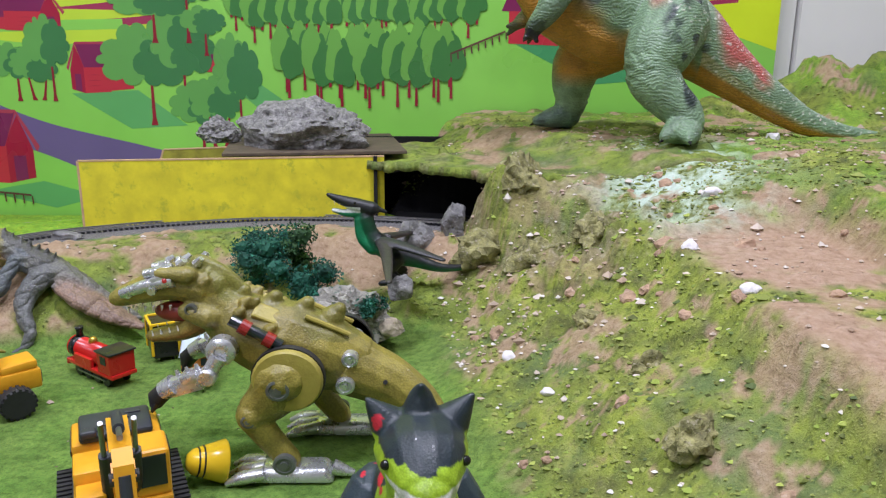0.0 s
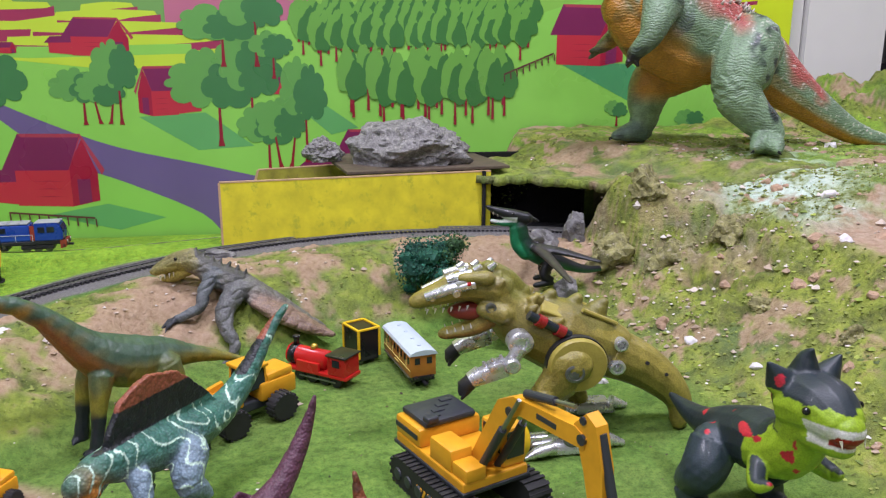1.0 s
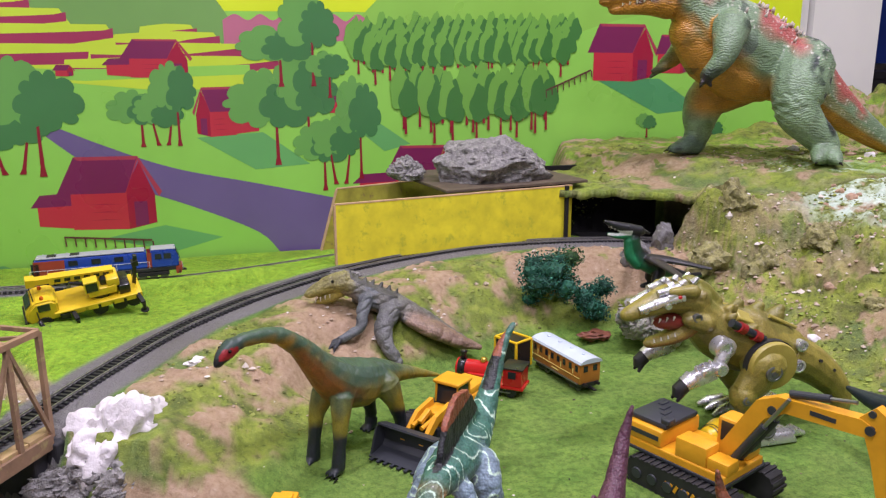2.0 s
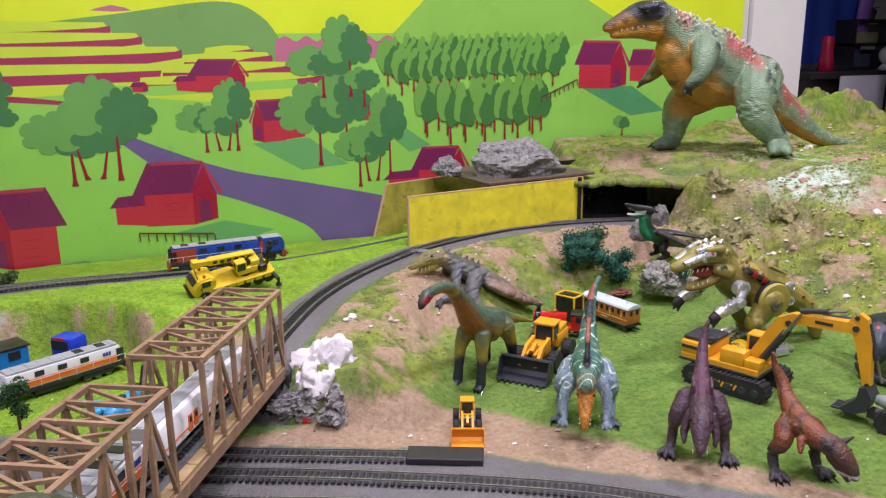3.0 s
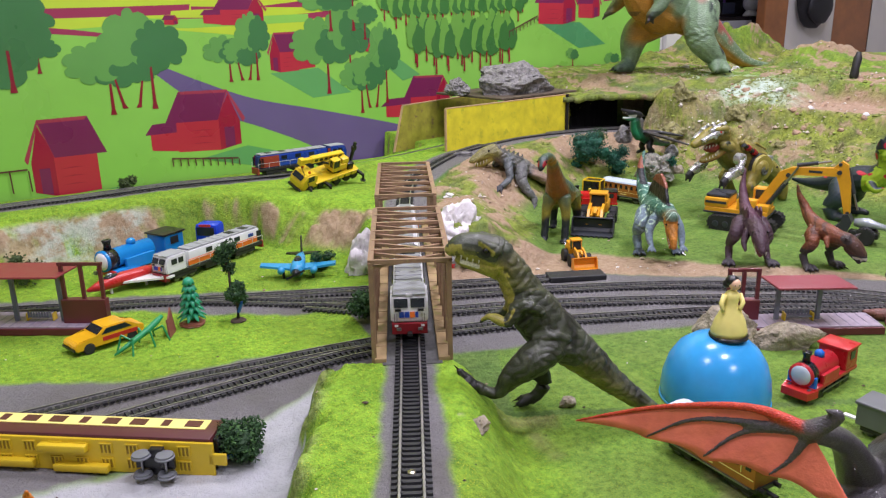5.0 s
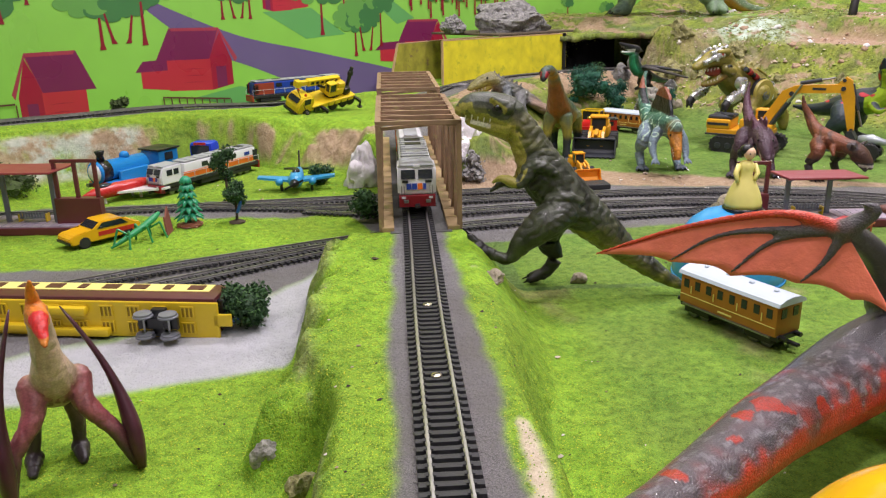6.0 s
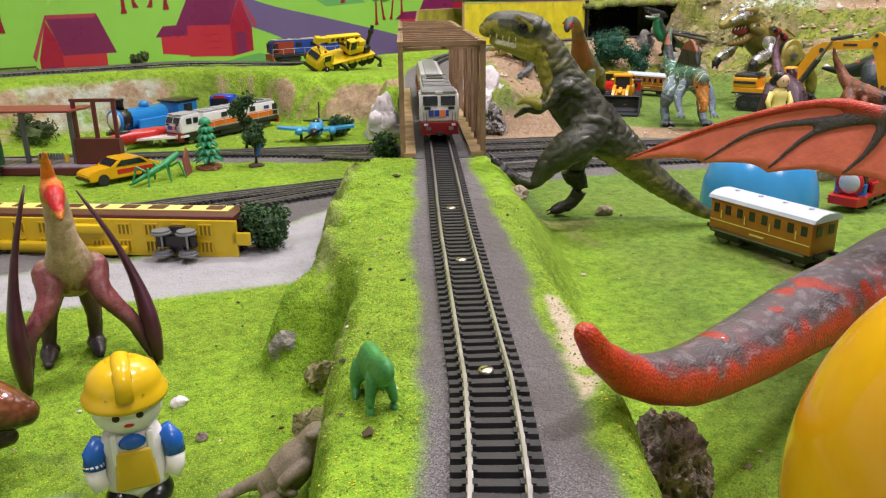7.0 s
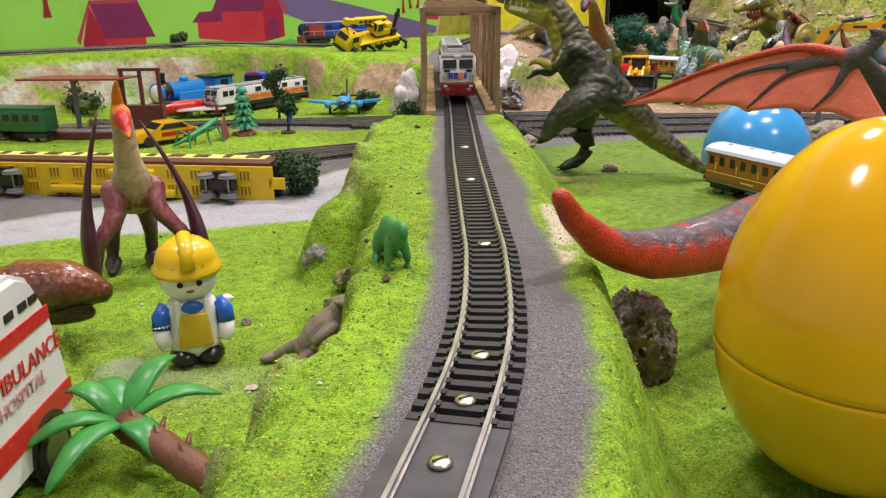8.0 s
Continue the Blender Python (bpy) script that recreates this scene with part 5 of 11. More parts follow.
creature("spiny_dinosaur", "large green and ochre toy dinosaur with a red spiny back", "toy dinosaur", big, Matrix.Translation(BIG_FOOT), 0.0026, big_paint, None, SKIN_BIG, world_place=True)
part("back_spines", spines(bmesh.new()), mat("spine_pale", (0.50, 0.44, 0.38), 0.4, var=0.4, scale=30), bpy.data.objects["spiny_dinosaur"], "pale pink and cream back spines", True)
features(bpy.data.objects["spiny_dinosaur"], [Vector((0.040, 1.168 + 0.031 * s, 0.512)) - BIG_FOOT for s in (-1, 1)], 0.006,
         [(Vector((0.040 - 0.012 * k, 1.168 + s * (0.021 - 0.002 * k), 0.486 - 0.002 * k)) - BIG_FOOT, Vector((0.039 - 0.012 * k, 1.168 + s * (0.020 - 0.002 * k), 0.481 - 0.002 * k)) - BIG_FOOT) for k in range(5) for s in (-1, 1)],
         [(Vector(p) - BIG_FOOT, Vector(q) - BIG_FOOT) for p, q in (((0.152, 1.236, 0.224), (0.138, 1.235, 0.216)), ((0.162, 1.262, 0.222), (0.150, 1.268, 0.215)), ((0.294, 1.021, 0.224), (0.280, 1.013, 0.217)), ((0.318, 1.006, 0.222), (0.315, 0.990, 0.217)))], 0.0026)

# dark tyrannosaur leaning on the bridge
TD, TL = (64, 69, 52), (150, 146, 66)


def trex_paint(co, n, c):
    # mottled paint, with crease shade put into the colour along the folds
    r = np.array(c) * (0.85 + 0.45 * wob(co, 75)) * (0.8 + 0.4 * trex_fold(co)[1])
    if co.x > 0.040 and 0.125 < co.z < 0.182 or (co.x > 0.03 and co.z > 0.12 and n.x > 0.25 and n.z < 0.4):
        r = r * 0.2 + np.array(lin(176, 166, 70)) * 0.8
    if n.z > 0.1 and math.sin(co.x * 190 + 2 * wob(co, 40)) > 0.75 and co.x < 0.0:
        r *= 0.45
    # lower legs and feet darker than the body
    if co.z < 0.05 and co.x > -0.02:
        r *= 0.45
    if (co - Vector((0.056, 0.016, 0.196))).length < 0.005 or (co - Vector((0.056, -0.016, 0.196))).length < 0.005:
        r = np.array((0.01, 0.01, 0.01))
    if abs(co.z - (0.186 - 0.25 * (0.087 - co.x))) < 0.0022 and co.x > 0.062 and abs(co.y) > 0.006:
        r = np.array(lin(230, 225, 205))
    return r


rex = [limb([(-0.142, 0, 0.004), (-0.120, 0.004, 0.010), (-0.095, 0.004, 0.026), (-0.064, 0, 0.050), (-0.038, 0, 0.076), (-0.008, 0, 0.104), (0.012, 0, 0.130), (0.024, 0, 0.155), (0.036, 0, 0.178), (0.050, 0, 0.190)],
            [0.002, 0.005, 0.0095, 0.014, 0.0195, 0.0250, 0.0245, 0.0180, 0.0155, 0.0165], TD, TL),
       limb([(0.045, 0, 0.190), (0.062, 0, 0.197), (0.078, 0, 0.199), (0.087, 0, 0.195)], [0.0180, 0.0155, 0.0125, 0.0085], (78, 84, 70), (150, 142, 60), 1.05),
       limb([(0.045, 0, 0.178), (0.064, 0, 0.181), (0.080, 0, 0.184)], [0.015, 0.010, 0.006], (150, 142, 60), None, 1.15),
       limb([(0.046, 0.016, 0.198), (0.060, 0.014, 0.207)], [0.006, 0.003], TD), limb([(0.046, -0.016, 0.198), (0.060, -0.014, 0.207)], [0.006, 0.003], TD)]
rex += [limb([(-0.006, 0.018, 0.098), (0.014, 0.030, 0.086), (0.032, 0.032, 0.070), (0.040, 0.032, 0.058), (0.048, 0.032, 0.050), (0.066, 0.030, 0.058)], [0.017, 0.017, 0.012, 0.008, 0.006, 0.005], TD),
        limb([(0.066, 0.030, 0.058), (0.082, 0.028, 0.074)], [0.0055, 0.003], (40, 40, 36)), limb([(0.066, 0.030, 0.058), (0.084, 0.036, 0.066)], [0.005, 0.002], (40, 40, 36)),
        limb([(-0.010, -0.016, 0.092), (0.0, -0.028, 0.070), (0.004, -0.030, 0.048), (-0.004, -0.030, 0.030), (0.004, -0.030, 0.014), (0.016, -0.030, 0.008)], [0.017, 0.016, 0.012, 0.008, 0.0065, 0.006], TD),
        limb([(0.008, -0.030, 0.010), (0.022, -0.026, 0.005)], [0.0065, 0.0035], (40, 40, 36)), limb([(0.008, -0.030, 0.010), (0.020, -0.038, 0.005)], [0.0065, 0.0035], (40, 40, 36)),
        limb([(0.026, 0.020, 0.140), (0.036, 0.024, 0.126), (0.052, 0.020, 0.130), (0.060, 0.018, 0.126)], [0.008, 0.006, 0.004, 0.002], TD),
        limb([(0.026, -0.020, 0.134), (0.036, -0.024, 0.116), (0.050, -0.022, 0.114), (0.060, -0.018, 0.108)], [0.008, 0.006, 0.004, 0.002], TD)]
for s in (-1, 1):
    # shoulder, rib and thigh muscles
    rex += [limb([(0.006, 0.022 * s, 0.136), (0.018, 0.023 * s, 0.142), (0.028, 0.020 * s, 0.138)], [0.005, 0.0075, 0.006], TD),
            limb([(-0.020, 0.021 * s, 0.106), (-0.004, 0.026 * s, 0.111), (0.010, 0.024 * s, 0.108)], [0.004, 0.0062, 0.0045], TD),
            limb([(-0.030, 0.018 * s, 0.088), (-0.010, 0.025 * s, 0.098), (0.008, 0.028 * s, 0.094)], [0.004, 0.0068, 0.006], TD)]
    rex += [limb([(0.014 - 0.007 * k, 0.0215 * s, 0.130 - 0.006 * k), (0.024 - 0.007 * k, 0.0195 * s, 0.119 - 0.006 * k)], [0.0042, 0.0034], TD) for k in range(3)]


def trex_fold(co):
    """Depth of the skin folds: rings round the neck and tail, loose wrinkles on the trunk."""
    along = co.x * 0.55 + co.z * 0.84
    ring = abs(math.sin(along * 330 + 2.2 * wob(co, 45)))
    loose = abs(noise.noise(Vector((co.x * 60 + co.z * 95, co.y * 60, co.z * 60 - co.x * 95)))) * 2.2
    return ring, min(1.0, loose)


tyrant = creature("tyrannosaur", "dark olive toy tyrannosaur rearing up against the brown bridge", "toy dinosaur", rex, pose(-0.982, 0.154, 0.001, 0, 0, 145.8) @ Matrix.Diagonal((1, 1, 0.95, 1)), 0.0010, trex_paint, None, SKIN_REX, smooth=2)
normals = [Vector(v.normal) for v in tyrant.data.vertices]
shift = []
for v, nv in zip(tyrant.data.vertices, normals):
    ring, loose = trex_fold(v.co)
    neck = 1.0 if 0.135 < v.co.z < 0.180 and v.co.x < 0.052 else (0.5 if v.co.x < -0.03 else 0.0)
    face = 0.25 if v.co.x > 0.05 and v.co.z > 0.16 else 1.0
    shift.append(v.co + nv * (0.0007 * neck * (ring - 0.6) + 0.0010 * face * (loose - 0.5)))
tyrant.data.vertices.foreach_set("co", [q for p in shift for q in p])
tyrant.data.update()
features(bpy.data.objects["tyrannosaur"], [(0.056, 0.0165, 0.199), (0.056, -0.0165, 0.199)], 0.0032,
         [((0.062 + 0.0055 * k, s * (0.0125 - 0.0018 * k), 0.1895 + 0.0006 * k), (0.063 + 0.0055 * k, s * (0.0130 - 0.0018 * k), 0.1838 + 0.0006 * k)) for k in range(5) for s in (-1, 1)],
         [((0.020, s, 0.005), (0.028, s * 1.02, 0.001)) for s in (-0.026, -0.038)] + [((0.081, 0.028, 0.073), (0.086, 0.028, 0.080)), ((0.083, 0.036, 0.065), (0.090, 0.037, 0.070))], 0.0011)

# long-necked dinosaur
BG, BY1 = (66, 92, 72), (168, 122, 34)


def brach_paint(co, n, c):
    r = np.array(c)
    chest = soft(co.x, -0.012, 0.012) * soft(0.075 - co.x, 0, 0.02) * soft(0.25 - n.z + 0.4 * wob(co, 60), 0.1, 0.6) * soft(co.z, 0.050, 0.065)
    r = r * (1 - 0.75 * chest) + np.array(lin(148, 76, 26)) * 0.75 * chest
    leg = 0.8 * soft(0.082 - co.z + 0.010 * wob(co, 80), 0.0, 0.030)
    r = r * (1 - leg) + np.array(lin(150, 138, 34)) * leg
    dark = soft(0.046 - co.z + 0.006 * wob(co, 90, 3), 0.0, 0.010)
    r = r * (1 - dark) + np.array(lin(36, 42, 50)) * dark
    if co.x > 0.124 and 0.150 < co.z < 0.159 and abs(co.y) > 0.003:
        r = np.array(lin(150, 30, 36))
    elif co.x > 0.122 and co.z < 0.152:
        r = np.array(lin(30, 34, 36))
    return r


brach = [limb([(-0.142, 0.016, 0.045), (-0.109, 0.008, 0.058), (-0.078, 0.003, 0.067), (-0.053, 0, 0.072), (-0.025, 0, 0.074), (0.000, 0, 0.083), (0.020, 0, 0.098), (0.035, 0, 0.115), (0.054, 0, 0.137), (0.074, 0, 0.152), (0.092, 0, 0.158), (0.115, 0, 0.160), (0.128, 0, 0.157)],
              [0.0015, 0.0055, 0.0105, 0.0185, 0.0255, 0.0245, 0.0185, 0.0140, 0.0100, 0.0082, 0.0070, 0.0063, 0.0065], BG, BY1),
         limb([(0.125, 0, 0.158), (0.135, 0, 0.153), (0.141, 0, 0.147)], [0.0080, 0.0068, 0.0042], (50, 70, 66), (60, 46, 44))]
for side in (1, -1):
    brach += [limb([(0.012, 0.012 * side, 0.074), (0.019, 0.0165 * side, 0.052), (0.023, 0.0175 * side, 0.026), (0.026, 0.0175 * side, 0.006)], [0.0125, 0.0082, 0.0062, 0.0070], BG),
              limb([(-0.048, 0.015 * side, 0.068), (-0.056, 0.020 * side, 0.046), (-0.063, 0.021 * side, 0.024), (-0.063, 0.021 * side, 0.006)], [0.0150, 0.0092, 0.0064, 0.0070], BG)]
    for x in (0.027, -0.062):
        brach += [(p, q, lin(40, 44, 50), lin(30, 32, 36), 1.0) for p, q in toes((x, (0.0175 if x > 0 else 0.021) * side, 0.0045), 0, 0.0038, 3, 0.011, 0.001)]
long_neck = creature("long_necked_dinosaur", "green and yellow toy sauropod with dark legs on the lawn", "toy dinosaur", brach, pose(-0.556, 0.638, 0.0, 0, 0, -142), 0.0012, brach_paint, None, SKIN_SMOOTH, world_place=True)
wrinkle(long_neck, 0.0006, (0, 0, 1), 90)

# spinosaur with the sail
SG, SC = (62, 116, 100), (128, 150, 164)


def spino_paint(co, n, c):
    r = np.array(c)
    if co.z > 0.050 and abs(math.sin(co.x * 110 + 4.2 * wob(co, 55))) < 0.20:
        r = np.array(lin(206, 236, 214))
    if co.z > 0.098 and abs(co.y) < 0.006 and co.x < 0.06:
        r = np.array(lin(30, 34, 38)) if co.z < 0.122 else np.array(lin(150, 84, 60))
    if co.x > 0.066 and co.z < 0.078:
        r = np.array(lin(214, 140, 48)) * (0.8 + 0.5 * wob(co, 90))
    return r


def sail(bm):
    out = [(-0.085, 0.070), (0.050, 0.075), (0.045, 0.105), (0.030, 0.128), (0.015, 0.136), (0.0, 0.140), (-0.015, 0.136), (-0.03, 0.132), (-0.045, 0.118), (-0.065, 0.098)]
    prism(bm, out, 0.0052, Matrix.Translation((0, 0.0026, 0)) @ Matrix.Rotation(radians(90), 4, "X"))


spino = [limb([(-0.165, 0.012, 0.148), (-0.150, 0.004, 0.128), (-0.120, 0, 0.096), (-0.085, 0, 0.076), (-0.045, 0, 0.072), (-0.005, 0, 0.076), (0.030, 0, 0.082), (0.056, 0, 0.086), (0.074, 0, 0.082)],
              [0.003, 0.006, 0.010, 0.0135, 0.0185, 0.0205, 0.0175, 0.0125, 0.0105], SG, (120, 140, 130)),
         limb([(0.066, 0, 0.076), (0.078, 0, 0.062), (0.088, 0, 0.050), (0.093, 0, 0.038)], [0.0115, 0.0090, 0.0062, 0.0042], (210, 140, 50), (190, 110, 60)),
         limb([(0.066, 0, 0.060), (0.072, 0, 0.046), (0.076, 0, 0.034)], [0.0075, 0.0052, 0.0036], (206, 104, 70))]
for side in (1, -1):
    spino += [limb([(-0.020, 0.018 * side, 0.068), (-0.004, 0.028 * side, 0.050), (-0.018, 0.030 * side, 0.030), (-0.006, 0.030 * side, 0.010), (0.002, 0.030 * side, 0.004)], [0.0155, 0.0125, 0.0082, 0.0066, 0.0062], SC),
              limb([(0.032, 0.015 * side, 0.072), (0.038, 0.024 * side, 0.056), (0.046, 0.026 * side, 0.040), (0.054, 0.024 * side, 0.030)], [0.0095, 0.0072, 0.0056, 0.0042], SC)]
    spino += [(p, q, lin(120, 140, 156), lin(90, 104, 120), 1.0) for p, q in toes((0.054, 0.024 * side, 0.030), 10 * side, 0.0028, 3, 0.012, 0.008)]
    for f in ((0.0, 0.030 * side, 0.004), ):
        spino += [(p, q, lin(70, 84, 96), lin(60, 70, 80), 1.0) for p, q in toes(f, 10 * side, 0.005, 3, 0.018, 0.001)]
spin = creature("spinosaur", "teal toy spinosaur with white wavy stripes, dark sail and orange snout", "toy dinosaur", spino, pose(-0.484, 0.478, 0.0, 0, 0, -122), 0.0013, spino_paint, sail)
wrinkle(spin, 0.0009, (0, 0, 1), 110)

# purple dinosaur with twin crests along its back
PU = (78, 54, 66)


def frill(bm):
    for side in (1, -1):
        prism(bm, [(-0.045, 0.072), (0.02, 0.075), (0.018, 0.098), (0.008, 0.104), (0.0, 0.094), (-0.014, 0.100), (-0.03, 0.088)], 0.004, Matrix.Translation((0, 0.012 * side + 0.002, 0)) @ Matrix.Rotation(radians(90), 4, "X"))


purple = [limb([(-0.088, 0.006, 0.150), (-0.084, 0.002, 0.132), (-0.072, 0, 0.112), (-0.050, 0, 0.092), (-0.022, 0, 0.078), (0.004, 0, 0.074), (0.028, 0, 0.072), (0.044, 0, 0.070)],
               [0.002, 0.005, 0.008, 0.0105, 0.0155, 0.0175, 0.0150, 0.0125], PU, (128, 106, 116)),
          limb([(0.040, 0, 0.072), (0.058, 0, 0.064), (0.074, 0, 0.052), (0.084, 0, 0.044)], [0.0145, 0.0135, 0.0095, 0.0056], PU, (110, 84, 92), 1.1),
          limb([(0.044, 0, 0.058), (0.060, 0, 0.046), (0.074, 0, 0.036)], [0.0095, 0.0075, 0.0046], (120, 60, 64), None, 1.1)]
for side in (1, -1):
    purple += [limb([(-0.010, 0.018 * side, 0.070), (0.006, 0.030 * side, 0.052), (-0.010, 0.034 * side, 0.030), (0.002, 0.036 * side, 0.010), (0.010, 0.037 * side, 0.004)], [0.0155, 0.0125, 0.0080, 0.0066, 0.0062], PU, (96, 84, 90)),
               limb([(0.026, 0.013 * side, 0.064), (0.036, 0.020 * side, 0.048), (0.048, 0.020 * side, 0.036)], [0.008, 0.006, 0.003], PU)]
    purple += [(p, q, lin(66, 60, 68), lin(50, 46, 52), 1.0) for p, q in toes((0.008, 0.037 * side, 0.005), 16 * side, 0.006, 3, 0.022, 0.001)]


def purple_paint(co, n, c):
    r = np.array(c)
    if co.x > 0.050 and abs(co.z - (0.053 - 0.6 * (co.x - 0.06))) < 0.0022:
        r = np.array(lin(214, 200, 190))
    if co.z > 0.085 and co.x < 0.02:
        r = r * 0.6 + np.array(lin(104, 44, 72)) * 0.4
    return r


crest = creature("crested_dinosaur", "purple toy carnivore with ridged back and raised tail on the lawn", "toy dinosaur", purple, pose(-0.410, 0.362, 0.0, 0, 0, -128) @ Matrix.Diagonal((0.86, 0.82, 0.95, 1)), 0.0013, purple_paint, frill)
wrinkle(crest, 0.0006, (1, 0, 0.3), 100)

# rust-brown horned dinosaur
RU = (134, 74, 44)
rust = [limb([(-0.060, -0.012, 0.146), (-0.058, -0.008, 0.128), (-0.050, 0, 0.108), (-0.036, 0, 0.092), (-0.012, 0, 0.078), (0.010, 0, 0.072), (0.030, 0.006, 0.068), (0.046, 0.014, 0.064)],
             [0.002, 0.005, 0.0085, 0.0110, 0.0155, 0.0180, 0.0155, 0.0125], RU, (112, 82, 62)),
        limb([(0.044, 0.014, 0.066), (0.058, 0.026, 0.054), (0.068, 0.034, 0.040), (0.072, 0.037, 0.032)], [0.0145, 0.0135, 0.0095, 0.0060], (92, 62, 50), (70, 50, 44), 1.1),
        limb([(0.050, 0.018, 0.050), (0.060, 0.028, 0.036), (0.066, 0.032, 0.026)], [0.0085, 0.0070, 0.0042], (84, 50, 46)),
        limb([(0.048, 0.032, 0.068), (0.048, 0.046, 0.074)], [0.0048, 0.0015], (70, 60, 60)), limb([(0.056, 0.008, 0.066), (0.062, -0.004, 0.074)], [0.0048, 0.0015], (70, 60, 60))]
rust += [limb([(0.016 - 0.009 * k, 0.016 * s, 0.076 + 0.001 * k), (0.012 - 0.009 * k, 0.0185 * s, 0.064 + 0.001 * k)], [0.0040, 0.0030], (120, 66, 40)) for k in range(4) for s in (-1, 1)]
for side in (1, -1):
    rust += [limb([(-0.002, 0.018 * side, 0.066), (0.010, 0.028 * side, 0.050), (-0.006, 0.030 * side, 0.030), (0.002, 0.030 * side, 0.010), (0.008, 0.030 * side, 0.005)], [0.0150, 0.0120, 0.0080, 0.0068, 0.0066], RU, (70, 62, 62)),
             limb([(0.030, 0.014 * side, 0.064), (0.040, 0.020 * side, 0.052)], [0.006, 0.003], RU)]
    rust += [(p, q, lin(64, 60, 64), lin(50, 46, 50), 1.0) for p, q in toes((0.006, 0.030 * side, 0.006), 12 * side, 0.0065, 3, 0.022, 0.001)]


def rust_paint(co, n, c):
    r = np.array(c)
    if co.z < 0.04:
        r = np.array(lin(62, 58, 62))
    if co.x < 0.03 and co.z > 0.07 and math.sin((co.x + co.z) * 330) > 0.55:
        r *= 0.5
    if co.x > 0.060 and abs(co.z - 0.034) < 0.0022:
        r = np.array(lin(220, 215, 205))
    return r


horned = creature("horned_dinosaur", "rust-brown toy carnotaur with grey feet and raised tail", "toy dinosaur", rust, pose(-0.342, 0.290, 0.0, 0, 0, -106) @ Matrix.Diagonal((0.84, 0.80, 0.86, 1)), 0.0013, rust_paint)
wrinkle(horned, 0.0006, (0.3, 0, 1), 100)

# grey dinosaur sprawled on the bank
GR = (112, 112, 104)
gz = 0.046
grey_d = [limb([(-0.135, -0.006, 0.022), (-0.105, -0.002, 0.040), (-0.080, 0, 0.055), (-0.055, 0, 0.068), (-0.030, 0, 0.080), (-0.006, 0, 0.091), (0.010, 0, 0.102), (0.026, 0, 0.110)],
               [0.003, 0.007, 0.011, 0.015, 0.0175, 0.0165, 0.0140, 0.0135], GR, (128, 112, 96), 1.15),
          limb([(0.022, 0, 0.112), (0.042, 0, 0.109), (0.060, 0, 0.101), (0.072, 0, 0.096)], [0.0140, 0.0115, 0.0085, 0.0055], (140, 134, 84), (176, 164, 72), 1.2),
          limb([(0.030, 0, 0.098), (0.046, 0, 0.090), (0.060, 0, 0.086)], [0.0085, 0.0065, 0.0042], (168, 152, 66)),
          limb([(-0.050, 0.006, 0.066), (-0.085, 0.014, 0.048), (-0.120, 0.014, 0.030), (-0.150, 0.012, 0.018)], [0.009, 0.011, 0.009, 0.003], (142, 118, 100), None, 2.0),
          limb([(-0.002, 0.014, 0.092), (0.004, 0.028, 0.076), (0.006, 0.036, 0.062), (0.022, 0.044, 0.054), (0.032, 0.048, 0.050)], [0.0095, 0.0078, 0.0070, 0.0056, 0.0054], (100, 106, 108)),
          limb([(-0.032, 0.014, 0.074), (-0.022, 0.032, 0.056), (-0.026, 0.046, 0.038), (-0.038, 0.056, 0.020), (-0.034, 0.062, 0.006)], [0.0140, 0.0120, 0.0092, 0.0066, 0.0056], (108, 110, 108)),
          limb([(0.002, -0.014, 0.092), (0.012, -0.024, 0.070), (0.018, -0.026, 0.050)], [0.009, 0.007, 0.005], GR), limb([(-0.034, -0.014, 0.072), (-0.030, -0.026, 0.048), (-0.03, -0.030, 0.03)], [0.013, 0.010, 0.007], GR)]
grey_d += [(p, q, lin(58, 62, 68), lin(44, 46, 52), 1.0) for p, q in toes((0.032, 0.048, 0.050), 20, 0.0036, 4, 0.020, 0.010)]
grey_d += [(p, q, lin(84, 86, 88), lin(60, 62, 66), 1.0) for p, q in toes((-0.034, 0.062, 0.006), 30, 0.0036, 3, 0.016, 0.003)]
# a ridge of plates down the spine
grey_d += [limb([(-0.040 + 0.010 * k, 0, 0.092 + 0.0045 * k), (-0.043 + 0.010 * k, 0, 0.099 + 0.0045 * k)], [0.0040, 0.0014], (84, 84, 78)) for k in range(7)]
greyling = creature("grey_dinosaur", "grey toy dinosaur with yellowish muzzle lying on the sandy bank", "toy dinosaur", grey_d, pose(-0.494, 0.880, 0.003, 0, 0, 172), 0.0012, None, None, SKIN, world_place=True)
wrinkle(greyling, 0.0016, (1, 0, -0.5), 75)

# black and lime dinosaur
LK, LM = (34, 46, 52), (152, 184, 34)


def lime_paint(co, n, c):
    r = np.array(c)
    edge = 0.004 * wob(co, 120)
    if (0.03 < co.x < 0.085 and co.z < 0.112 + edge and n.z < 0.55 and co.z > 0.045) or (co.x > 0.052 and 0.112 < co.z < 0.146 + edge):
        r = np.array(lin(*LM))
    if co.x > 0.086 and 0.118 < co.z < 0.136:
        r = np.array(lin(226, 226, 220))
    if co.x > 0.098 and 0.121 < co.z < 0.130 and abs(co.y) < 0.011:
        r = np.array(lin(150, 20, 26))
    if wob(co, 75, 2) > 0.42 and co.z > 0.075 and abs(co.y) > 0.006 and co.x < 0.075:
        r = np.array(lin(196, 40, 58))
    return r


